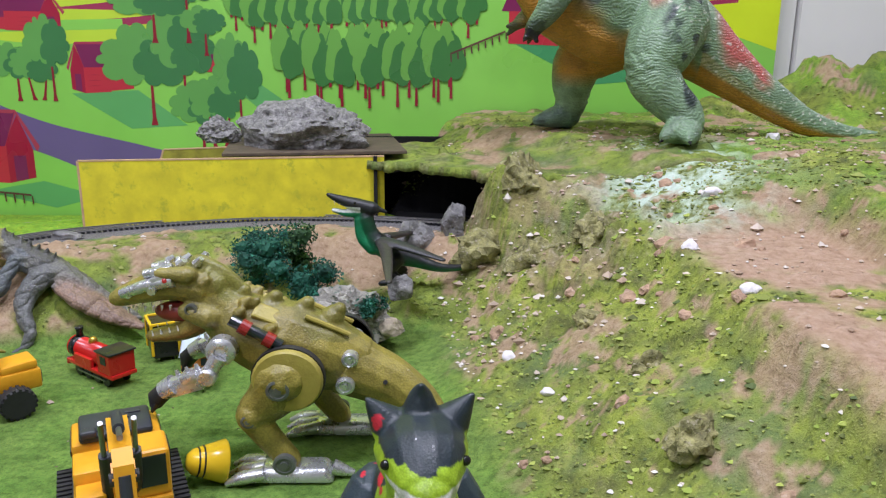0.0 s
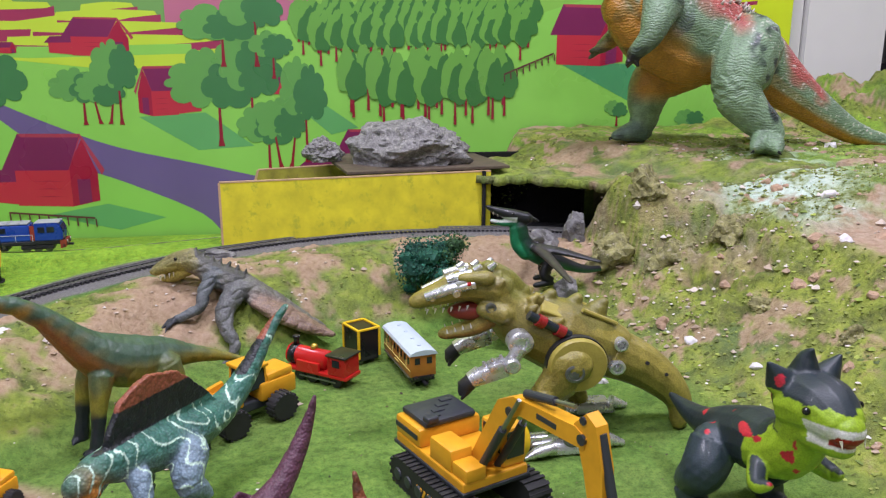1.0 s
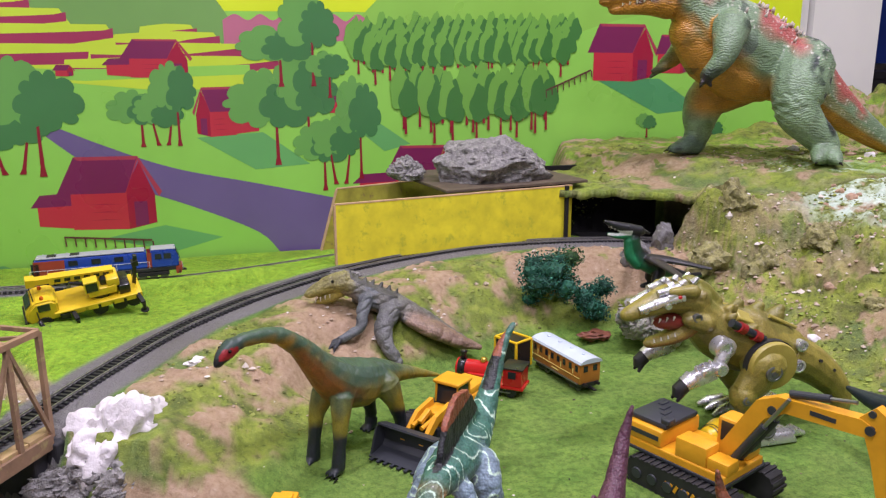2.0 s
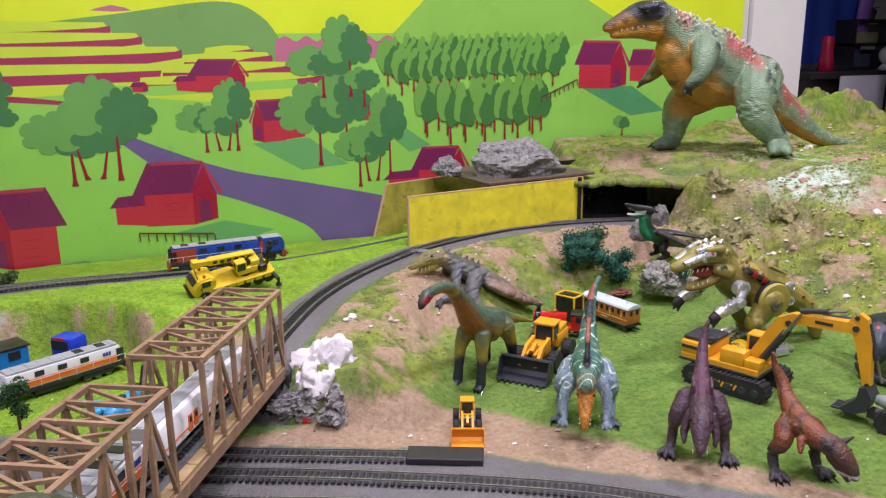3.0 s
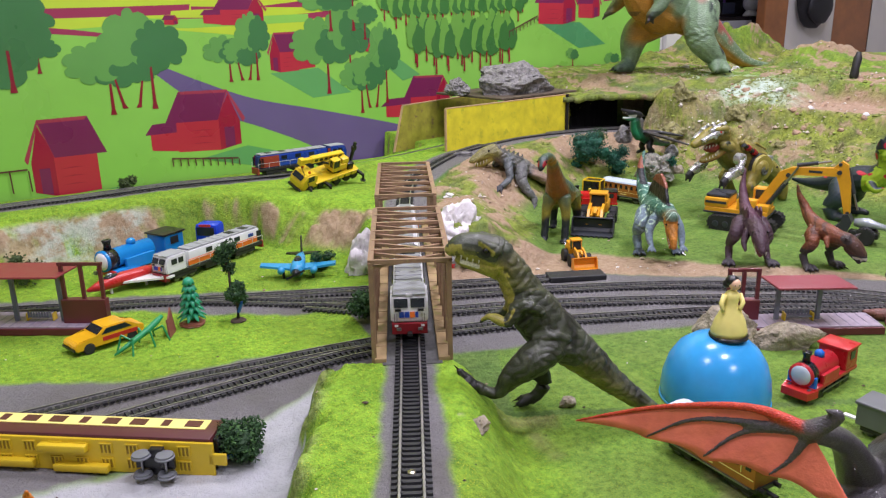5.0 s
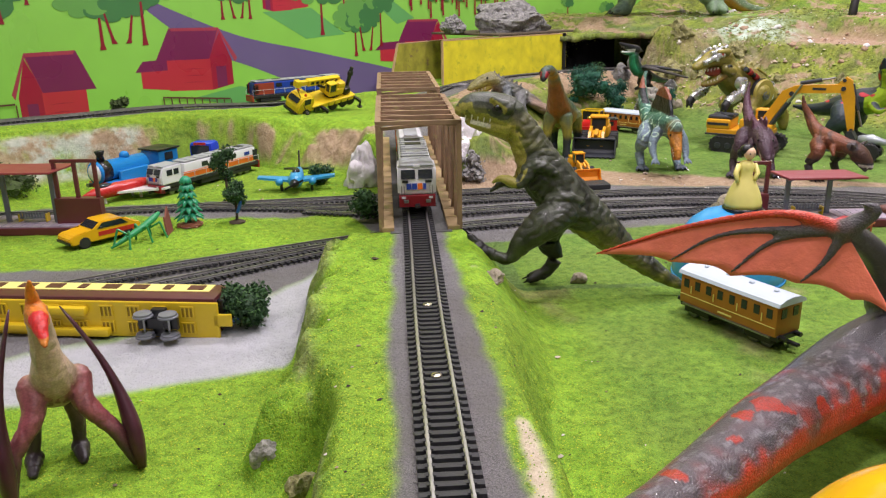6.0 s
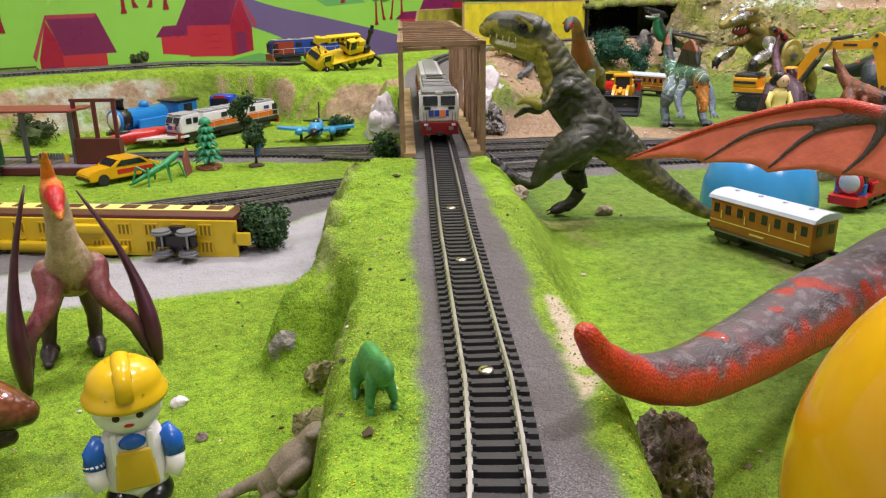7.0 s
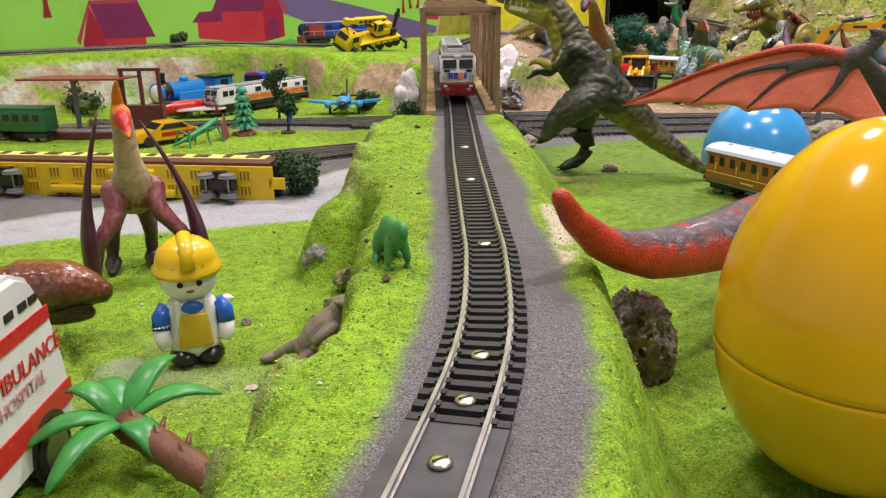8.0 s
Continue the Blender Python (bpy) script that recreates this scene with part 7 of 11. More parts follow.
# one mesh: boots, body, apron, arms, head, helmet, face (materials by number)
for s in (-1, 1):
    blob(bm, (0.0065 * s, -0.002, 0.0055), (0.0082, 0.0105, 0.0058), 3, mi=2)
lathe(bm, [(0.0, 0.006), (0.0125, 0.0065), (0.0138, 0.012), (0.0125, 0.026), (0.0135, 0.032), (0.012, 0.037), (0.0, 0.039)], Matrix.Diagonal((1, 0.72, 1, 1)), 24, 1)
box(bm, (0.0185, 0.004, 0.019), pose(0, -0.0092, 0.022, -3), 0.0014, 0, (0.8, 1))
blob(bm, (0, -0.0078, 0.0345), (0.0058, 0.0032, 0.0036), 3, mi=3)
for s in (-1, 1):
    tube(bm, [(0.0125 * s, 0, 0.034), (0.0165 * s, -0.001, 0.028), (0.0170 * s, -0.0025, 0.022)], [0.0045, 0.0050, 0.0048], 12, 1, 3)
    tube(bm, [(0.0170 * s, -0.002, 0.024), (0.0165 * s, -0.004, 0.017), (0.0145 * s, -0.006, 0.013)], [0.0045, 0.0043, 0.0038], 12, 1, 1)
    box(bm, (0.0032, 0.0035, 0.014), pose(0.0075 * s, -0.0082, 0.032, -6), 0.0008, 1)
blob(bm, (0, 0, 0.049), (0.0150, 0.0125, 0.0130), 3, mi=1)
lathe(bm, [(0.0, 0.0), (0.0178, 0.0), (0.0182, 0.0022), (0.0162, 0.0038), (0.0158, 0.008), (0.0140, 0.0125), (0.009, 0.0165), (0.0, 0.0180)], pose(0, 0.0005, 0.0535, 6) @ Matrix.Diagonal((1, 0.92, 1, 1)), 28, 4)
tube(bm, [(0, -0.015, 0.0575), (0, -0.011, 0.0675), (0, 0, 0.0722), (0, 0.010, 0.067)], [0.0026, 0.0028, 0.0028, 0.002], 10, 1.4, 4)
for s in (-1, 1):
    tube(bm, [(0.007 * s, -0.0125, 0.058), (0.006 * s, -0.008, 0.067), (0.005 * s, 0.002, 0.0705)], [0.0012, 0.0014, 0.0012], 8, 1, 4)
    blob(bm, (0.0048 * s, -0.0117, 0.0490), (0.0017, 0.0010, 0.0017), 2, mi=2)
blob(bm, (0, -0.0122, 0.0450), (0.0022, 0.0008, 0.0008), 2, mi=5)
doll = part("worker_doll", bm, [P_MUSTARD, P_WHITE, P_BLACK, P_BLUE, P_YELLOW, P_RED], None, "", True)
doll.matrix_basis = pose(-1.4095, -0.057, 0.0, 0, 0, -9) @ Matrix.Scale(0.93, 4)
tagged(doll, "small vinyl builder doll in yellow helmet, mustard apron and black boots", "doll")

bm = bmesh.new()
lathe(bm, [(0.0, 0.0), (0.0205, 0.0), (0.0208, 0.003), (0.0, 0.0035)], seg=28, mi=2)
lathe(bm, [(0.0195, 0.003), (0.0200, 0.008), (0.0165, 0.020), (0.0105, 0.032), (0.0070, 0.038), (0.0080, 0.044), (0.0085, 0.049), (0.0050, 0.053), (0.0, 0.054)], Matrix.Diagonal((1, 0.85, 1, 1)), 28, 0)
tube(bm, [(-0.008, 0, 0.049), (-0.0125, -0.002, 0.040), (-0.0115, -0.006, 0.031)], [0.0032, 0.0028, 0.0022], 10, 1, 0)
tube(bm, [(0.008, 0, 0.049), (0.0115, -0.003, 0.040), (0.006, -0.008, 0.034)], [0.0032, 0.0028, 0.0022], 10, 1, 0)
blob(bm, (0.001, -0.002, 0.061), (0.0062, 0.0062, 0.0068), 3, mi=1)
blob(bm, (-0.0005, 0.0015, 0.0640), (0.0074, 0.0072, 0.0062), 3, mi=2)
blob(bm, (-0.005, 0.0045, 0.0600), (0.0045, 0.0045, 0.0050), 2, mi=2)
for s in (-1, 1):
    blob(bm, (0.001 + 0.0025 * s, -0.0077, 0.0612), (0.0009, 0.0006, 0.0009), 1, mi=2)
princess = part("princess_doll", bm, [P_CREAM, P_SKIN, P_BLACK], None, "", True)
princess.matrix_basis = pose(-0.802, 0.090, 0.0675, 0, 0, -25) @ Matrix.Scale(0.90, 4)
tagged(princess, "black-haired doll in a pale yellow gown on the blue dome", "doll")

SKY_BLUE = plastic("dome_blue", (0.035, 0.33, 0.72), 0.2)
dome = thing("half_egg", "glossy sky-blue plastic half egg lying open side down on the grass", "plastic egg", m=pose(-0.806, 0.097, 0.0) @ Matrix.Scale(0.905, 4))
part("shell", lathe(bmesh.new(), [(0.0570, 0.0), (0.0590, 0.002), (0.0592, 0.012), (0.0575, 0.028), (0.0520, 0.046), (0.0430, 0.060), (0.0300, 0.070), (0.0150, 0.0748), (0.0, 0.0760)], seg=64), SKY_BLUE, dome, "", True)
part("rim", lathe(bmesh.new(), [(0.0575, 0.0), (0.0600, 0.0), (0.0600, 0.0022), (0.0590, 0.0026)], seg=64), SKY_BLUE, dome, "", True)

EGG_YELLOW = plastic("egg_yellow", (0.82, 0.44, 0.006), 0.14, var=0.04)
egg = thing("toy_egg", "large glossy yellow plastic egg with a seam, standing on the grass", "plastic egg", m=pose(-1.222, -0.288, 0.001, 0, 0, 20) @ Matrix.Scale(0.95, 4))
prof = []
for k in range(41):
    a = -math.pi / 2 + math.pi * k / 40
    prof.append((0.0535 * math.cos(a) * (1 - 0.10 * math.sin(a)), 0.072 + 0.072 * math.sin(a)))
prof[0], prof[-1] = (0.0, 0.0), (0.0, 0.144)
low, up = [p for p in prof if p[1] < 0.058], [p for p in prof if p[1] >= 0.058]
seam = np.interp(0.058, [p[1] for p in prof], [p[0] for p in prof])
part("lower_half", lathe(bmesh.new(), low + [(seam, 0.0570), (seam - 0.0006, 0.0576)], seg=72), EGG_YELLOW, egg, "", True)
part("upper_half", lathe(bmesh.new(), [(seam - 0.0006, 0.0577), (seam + 0.0002, 0.0583)] + up, seg=72), EGG_YELLOW, egg, "", True)

# ---- palm ----
palm = thing("toy_palm", "toppled plastic toy palm with green leaves and brown trunk", "toy palm", m=pose(-1.432, -0.190, 0.0) @ Matrix.Scale(0.9, 4))
bm = bmesh.new()
p0, p1 = Vector((0.012, -0.022, 0.010)), Vector((-0.026, 0.056, 0.022))
tube(bm, [p0.lerp(p1, t) for t in (k / 10 for k in range(11))], [0.0065 + 0.0009 * (k % 2) for k in range(11)], 14)
for k in range(9):
    c = p0.lerp(p1, 0.08 + 0.1 * k)
    for j in range(3):
        a = 2.1 * j + k
        cyl(bm, c + Vector((0.005 * math.cos(a), 0, 0.005 * math.sin(a))), c + Vector((0.0095 * math.cos(a), 0.006, 0.0095 * math.sin(a))), 0.002, 0.0006, 8)
part("trunk", bm, mat("palm_trunk", (0.15, 0.062, 0.032), 0.45, var=0.3, scale=90, bump=0.5), palm, "brown ringed trunk", True)
LEAF = plastic("palm_green", (0.035, 0.28, 0.055), 0.35, var=0.25, scale=60)
for k, (dx, dy, dz) in enumerate(((0.042, -0.004, 0.004), (0.028, 0.022, 0.016), (-0.034, -0.030, -0.006), (-0.020, 0.018, 0.012), (-0.002, 0.036, 0.004), (0.012, -0.034, -0.010), (-0.040, -0.006, 0.002))):
    tip = p1 + Vector((dx, dy, dz))
    pts = [p1.lerp(tip, t) + Vector((0, 0, 0.008 * math.sin(math.pi * t))) for t in (j / 8 for j in range(9))]
    part("leaf", tube(bmesh.new(), pts, [0.0012, 0.0018, 0.0022, 0.0023, 0.0022, 0.0020, 0.0016, 0.0011, 0.0004], 8, 3.0), LEAF, palm, "", True)

# ---- trains ----
T_WHITE, T_ROOF, T_ORANGE = plastic("train_white", (0.72, 0.73, 0.74), 0.35), plastic("train_roof_grey", (0.36, 0.38, 0.40), 0.4), plastic("train_orange", (0.75, 0.16, 0.015), 0.4)
T_BLACK, T_MAROON, T_NAVY = mat("train_black", (0.018, 0.018, 0.02), 0.5, var=0.3, scale=90), plastic("train_maroon", (0.28, 0.012, 0.02), 0.4), plastic("train_navy", (0.012, 0.05, 0.30), 0.3)
GLASS = plastic("dark_glass", (0.02, 0.025, 0.03), 0.08, bump=0)
STEEL = mat("wheel_steel", (0.30, 0.30, 0.31), 0.35, 0.9, var=0.2)
T_BROWNRED = plastic("train_brick", (0.30, 0.045, 0.025), 0.4)


def bogie(parent, x, axles=(-0.012, 0.012), z=0.0):
    """A bogie frame with wheels."""
    w = 2 * abs(axles[0]) + 0.014
    b = box_part("bogie", (w, 0.026, 0.006), (x, 0, z + 0.008), T_BLACK, parent, 0.001, "black bogie")
    for a in axles:
        for s in (-1, 1):
            part("wheel", lathe(bmesh.new(), [(0.0, -0.0012), (0.0058, -0.0012), (0.0058, 0.0), (0.0052, 0.0008), (0.0, 0.0010)], pose(x + a, s * 0.0085, z + 0.0055, -90 * s), 20), STEEL, b)


def stripe(parent, name, x0, x1, z0, z1, side, material, width, label=""):
    """A thin painted panel on the side of a body of that width."""
    return box_part(name, (x1 - x0, 0.0007, z1 - z0), ((x0 + x1) / 2, side * (width / 2 + 0.0002), (z0 + z1) / 2), material, parent, 0, label)


def diesel(label, m, body, roof, band, nose, group="", long=0.168, name="diesel_locomotive", band2=None, logo=True):
    """A modern diesel; x ahead, wheels on z = 0."""
    t = thing(name, label, "locomotive", m=m, group=group)
    w, h = 0.0315, 0.0425
    L = long / 2
    box_part("frame", (long, w - 0.003, 0.006), (0, 0, 0.0145), T_BLACK, t, 0.001, "black frame")
    box_part("fuel_tank", (long * 0.22, w - 0.008, 0.008), (0, 0, 0.008), T_BLACK, t, 0.001, "black fuel tank")
    for x in (-L * 0.62, L * 0.62):
        bogie(t, x, (-0.015, 0, 0.015))
    hood = box_part("hood", (long * 0.74, w - 0.004, h - 0.019), (-long * 0.10, 0, 0.0175 + (h - 0.019) / 2), body, t, 0.0012)
    soften(hood)
    bm = prism(bmesh.new(), [(L - 0.040, 0.0175), (L - 0.002, 0.0175), (L - 0.001, 0.031), (L - 0.006, 0.0425), (L - 0.036, 0.0435), (L - 0.040, 0.0425)], w, pose(0, w / 2, 0, 90))
    bmesh.ops.bevel(bm, geom=bm.edges[:], offset=0.0014, segments=2, affect="EDGES")
    cab = soften(part("cab", bm, body, t))
    box_part("lamp_box", (0.003, 0.006, 0.003), (L - 0.006, 0, 0.0430), body, t, 0.0006, "lamp box over the windscreens")
    for s in (-1, 1):
        part("wiper", bar(bmesh.new(), (L - 0.0010, s * 0.0040, 0.0325), (L - 0.0030, s * 0.0100, 0.0380), 0.0005, 0.0005), T_BLACK, t, "black wiper")
        box_part("number_board", (0.0008, 0.005, 0.0022), (L - 0.0003, s * 0.0095, 0.0300), T_BLACK, t, 0, "dark number board")
        for k in range(2):
            cyl_part("grab_rail", (L + 0.0012, s * (0.0125 - 0.002 * k), 0.0185), (L + 0.0002, s * (0.0125 - 0.002 * k), 0.0265), 0.0004, STEEL, t, 6)
    for k in range(5):
        box_part("step", (0.0030, 0.005, 0.0008), (L - 0.001, (k % 2 - 0.5) * 0.026, 0.007 + 0.002 * (k // 2)), T_BLACK, t)
    for k in range(9):
        box_part("roof_rib", (0.0012, w - 0.007, 0.0008), (-long * 0.42 + k * long * 0.078, 0, h + 0.0018), roof, t)
    box_part("roof", (long * 0.72, w - 0.008, 0.0022), (-long * 0.10, 0, h + 0.0005), roof, t, 0.0008, "grey roof")
    box_part("cab_roof", (0.034, w - 0.004, 0.0016), (L - 0.022, 0, h + 0.0012), roof, t, 0.0006)
    for k in range(4):
        box_part("roof_fan", (0.012, 0.015, 0.0012), (-long * 0.36 + k * long * 0.15, 0, h + 0.0018), T_BLACK if k < 2 else roof, t, 0.0003, "roof grille")
    bm = prism(bmesh.new(), [(L - 0.006, 0.0055), (L + 0.0015, 0.007), (L + 0.003, 0.0175), (L - 0.006, 0.0175)], w - 0.002, pose(0, w / 2 - 0.001, 0, 90))
    pilot = part("pilot", bm, nose, t, "dark red buffer beam")
    for s in (-1, 1):
        box_part("buffer", (0.003, 0.004, 0.003), (L + 0.003, s * 0.009, 0.0125), STEEL, pilot, 0.0006)
    box_part("coupler", (0.010, 0.004, 0.003), (L + 0.004, 0, 0.0085), T_BLACK, pilot, 0.0004)
    box_part("rear_beam", (0.004, w - 0.003, 0.012), (-L, 0, 0.012), nose, t, 0.0006)
    for s in (-1, 1):
        win = box_part("windscreen", (0.0008, 0.0115, 0.0085), (L - 0.0025, s * 0.0070, 0.0362), GLASS, t, 0, "dark windscreen", (0, -24, 0))
        box_part("lamp", (0.001, 0.003, 0.002), (L + 0.0032, s * 0.011, 0.016), T_WHITE, t, 0, "head lamp")
        for x0, x1 in ((L - 0.034, L - 0.025), (L - 0.022, L - 0.012)):
            stripe(t, "cab_window", x0, x1, 0.030, 0.038, s, GLASS, w, "dark cab window")
        stripe(t, "band", -L * 0.92, L - 0.045, 0.0195, 0.0285, s, band, w - 0.004, "painted side band")
        if band2:
            stripe(t, "band", -L * 0.95, -L * 0.55, 0.0188, 0.040, s, band2, w - 0.0036)
            stripe(t, "band", L * 0.62, L - 0.045, 0.0188, 0.040, s, band2, w - 0.0036)
        stripe(t, "door", -L * 0.98, -L * 0.88, 0.020, 0.037, s, GLASS, w - 0.0036, "dark end door")
        for k in range(3):
            stripe(t, "vent", -L * 0.5 + 0.030 * k, -L * 0.5 + 0.036 + 0.030 * k - 0.030 + 0.006, 0.031, 0.038, s, GLASS, w - 0.0032)
        bm = bmesh.new()
        bar(bm, (-L, s * (w / 2 - 0.001), 0.027), (L - 0.042, s * (w / 2 - 0.001), 0.027), 0.0005, 0.0005)
        for k in range(8):
            x = -L + (long - 0.042) * k / 7
            bar(bm, (x, s * (w / 2 - 0.001), 0.017), (x, s * (w / 2 - 0.001), 0.027), 0.0005, 0.0005)
        part("handrail", bm, T_WHITE, t, "thin white handrail")
    if logo:
        for k, (y0, y1, c) in enumerate(((-0.0085, -0.0045, T_NAVY), (-0.004, 0.0, T_NAVY), (0.0005, 0.0045, T_ORANGE), (0.005, 0.0075, T_NAVY))):
            box_part("emblem", (0.0006, y1 - y0, 0.0056), (L + 0.0004 - 0.0005, (y0 + y1) / 2, 0.0255), c, t, 0, "", (0, -4, 0 if k % 2 else 12))
        for s in (-1, 1):
            for k in range(3):
                stripe(t, "emblem", -L * 0.80 + k * 0.004, -L * 0.80 + k * 0.004 + 0.003, 0.031, 0.036, s, T_NAVY, w - 0.0032)
    return t


def along(s, z=0.0):
    """Pose on the main line at arc s, facing back towards its start."""
    i = int(np.argmin(np.abs(main_arc - s)))
    a, b = main_line[max(i - 4, 0)], main_line[min(i + 4, len(main_line) - 1)]
    return pose(main_line[i][0], main_line[i][1], float(main_z(s)) + 0.0055 + z, 0, 0, math.degrees(math.atan2(a[1] - b[1], a[0] - b[0])))


diesel("white model diesel locomotive with orange band coming off the bridge", along(ARC_NEAR + 0.108) @ Matrix.Diagonal((1, 1.16, 1.04, 1)), T_WHITE, T_ROOF, T_ORANGE, T_MAROON, "train on the bridge")
coach = thing("passenger_coach", "white model railway coach with orange doors behind the locomotive", "railway coach", m=along(ARC_NEAR + 0.322), group="train on the bridge")
bm = bmesh.new()
sec = [(-0.0155, 0.012), (0.0155, 0.012), (0.0160, 0.034), (0.0130, 0.0405), (0.006, 0.0432), (-0.006, 0.0432), (-0.0130, 0.0405), (-0.0160, 0.034)]
prism(bm, sec, 0.205, Matrix.Translation((-0.1025, 0, 0)) @ Matrix(((0, 0, 1, 0), (1, 0, 0, 0), (0, 1, 0, 0), (0, 0, 0, 1))))
soften(part("shell", bm, T_WHITE, coach), 30)
box_part("roof", (0.203, 0.016, 0.0012), (0, 0, 0.0432), T_ROOF, coach, 0.0004, "grey roof")
box_part("underframe", (0.19, 0.022, 0.006), (0, 0, 0.0095), T_BLACK, coach, 0.001, "black underframe")
for x in (-0.07, 0.07):
    bogie(coach, x)
for s in (-1, 1):
    stripe(coach, "band", -0.10, 0.10, 0.0185, 0.0200, s, T_ORANGE, 0.0315, "thin orange line")
    for x in (-0.038, -0.026, 0.030, 0.042):
        d = stripe(coach, "door", x, x + 0.008, 0.0150, 0.0310, s, T_ORANGE, 0.0322, "orange door")
        stripe(d, "door_window", x + 0.002, x + 0.006, 0.0235, 0.0290, s, GLASS, 0.0330)

diesel("white and orange model diesel standing on the green meadow", pose(-1.103, 0.828, 0.0, 0, 0, -152), T_WHITE, T_ROOF, T_ORANGE, T_MAROON, "", 0.205, band2=None)
diesel("blue and red model diesel on the terrace track below the backdrop", pose(-0.833, 1.102, 0.0785, 0, 0, 6), T_NAVY, T_ROOF, plastic("band_blue", (0.02, 0.07, 0.38)), T_BROWNRED, "", 0.198, band2=T_BROWNRED, logo=False)


def steam_engine(name, label, m, paint, cab_paint, tender, group="", long=0.085, face=None, trim=None):
    """A toy steam locomotive; x ahead."""
    t = thing(name, label, "toy locomotive", m=m, group=group)
    k = long / 0.085
    part("boiler", lathe(bmesh.new(), [(0.0, -0.006), (0.0105, -0.006), (0.0105, 0.040), (0.0112, 0.0405), (0.0112, 0.043), (0.0, 0.0435)], Matrix.Translation((0, 0, 0.024)) @ Matrix.Diagonal((k, 1, 1, 1)) @ Matrix.Rotation(radians(90), 4, "Y"), 28), paint, t, "", True)
    part("smokebox", lathe(bmesh.new(), [(0.0, 0.0), (0.0112, 0.0), (0.0112, 0.009), (0.0085, 0.0105), (0.0, 0.011)], Matrix.Translation((0.032 * k, 0, 0.024)) @ Matrix.Rotation(radians(90), 4, "Y"), 28), P_BLACK, t, "black smokebox", True)
    if face:
        part("face_plate", blob(bmesh.new(), (0.032 * k + 0.0105, 0, 0.024), (0.0035, 0.0092, 0.0092), 3), face, t, "grey front plate", True)
    part("chimney", lathe(bmesh.new(), [(0.0, 0.0), (0.0038, 0.0), (0.0030, 0.006), (0.0042, 0.010), (0.0042, 0.011), (0.0, 0.011)], pose(0.036 * k, 0, 0.034), 18), P_BLACK, t, "black chimney", True)
    part("dome", lathe(bmesh.new(), [(0.0045, 0.0), (0.0042, 0.004), (0.0025, 0.006), (0.0, 0.0065)], pose(0.012 * k, 0, 0.0335), 18), trim or paint, t, "", True)
    soften(box_part("running_board", (0.078 * k, 0.027, 0.004), (0.0, 0, 0.0125), paint, t, 0.0008))
    for s in (-1, 1):
        box_part("side_tank", (0.030 * k, 0.004, 0.010), (0.012 * k, s * 0.0115, 0.0185), paint, t, 0.0008)
        for x in (-0.024, -0.008, 0.008, 0.024):
            part("wheel", lathe(bmesh.new(), [(0.0, -0.0015), (0.0062, -0.0015), (0.0062, 0.0015), (0.0, 0.0015)], pose(x * k, s * 0.0098, 0.0064, -90 * s), 18), P_BLACK, t, "black wheel")
        bar(bmesh.new(), (0, 0, 0), (1, 0, 0), 1, 1).free()
        part("side_rod", bar(bmesh.new(), (-0.024 * k, s * 0.0122, 0.0062), (0.024 * k, s * 0.0122, 0.0062), 0.0008, 0.0016), STEEL, t, "silver side rod")
    cabin = box_part("cab", (0.022 * k, 0.027, 0.020), (-0.026 * k, 0, 0.0245), cab_paint, t, 0.001)
    for s in (-1, 1):
        box_part("cab_window", (0.009, 0.0008, 0.008), (-0.026 * k, s * 0.0136, 0.028), GLASS, cabin, 0, "dark window")
    soften(box_part("cab_roof", (0.026 * k, 0.030, 0.0022), (-0.026 * k, 0, 0.0355), tender, t, 0.001))
    box_part("buffer_beam", (0.003, 0.027, 0.006), (0.040 * k, 0, 0.0115), P_RED, t, 0.0006, "red buffer beam")
    for s in (-1, 1):
        cyl_part("buffer", (0.041 * k, s * 0.009, 0.0115), (0.046 * k, s * 0.009, 0.0115), 0.0022, STEEL, t, 12)
    return t


# red engine, tender and coach on the lawn
steam_engine("red_steam_engine", "red toy steam locomotive with black chimney on the lawn", pose(-0.360, 0.755, 0.0, 0, 0, 143) @ Matrix.Scale(1.05, 4), plastic("engine_red", (0.55, 0.018, 0.014), 0.25), plastic("engine_red_cab", (0.45, 0.015, 0.012), 0.3), P_BLACK, trim=plastic("brass", (0.6, 0.40, 0.06), 0.25, metal=0.8))
tender = thing("toy_tender", "black toy railway van with yellow edges behind the coach", "toy wagon", (-0.315, 0.812, 0.0), 118)
box_part("body", (0.036, 0.028, 0.034), (0, 0, 0.026), P_BLACK, tender, 0.0012)
for sx in (-1, 1):
    for sy in (-1, 1):
        box_part("corner_post", (0.003, 0.003, 0.036), (sx * 0.018, sy * 0.014, 0.0265), P_YELLOW, tender, 0.0006, "yellow corner post")
    box_part("roof_rail", (0.0030, 0.028, 0.0026), (sx * 0.018, 0, 0.0440), P_YELLOW, tender, 0.0006, "yellow roof edge")
for sy in (-1, 1):
    box_part("roof_rail", (0.036, 0.0030, 0.0026), (0, sy * 0.014, 0.0440), P_YELLOW, tender, 0.0006, "yellow roof edge")
bogie(tender, 0.0, (-0.011, 0.011))

T_WOODY = plastic("coach_orange_brown", (0.42, 0.155, 0.022), 0.35, var=0.15)
T_PALE = plastic("coach_roof_pale", (0.52, 0.60, 0.68), 0.4)


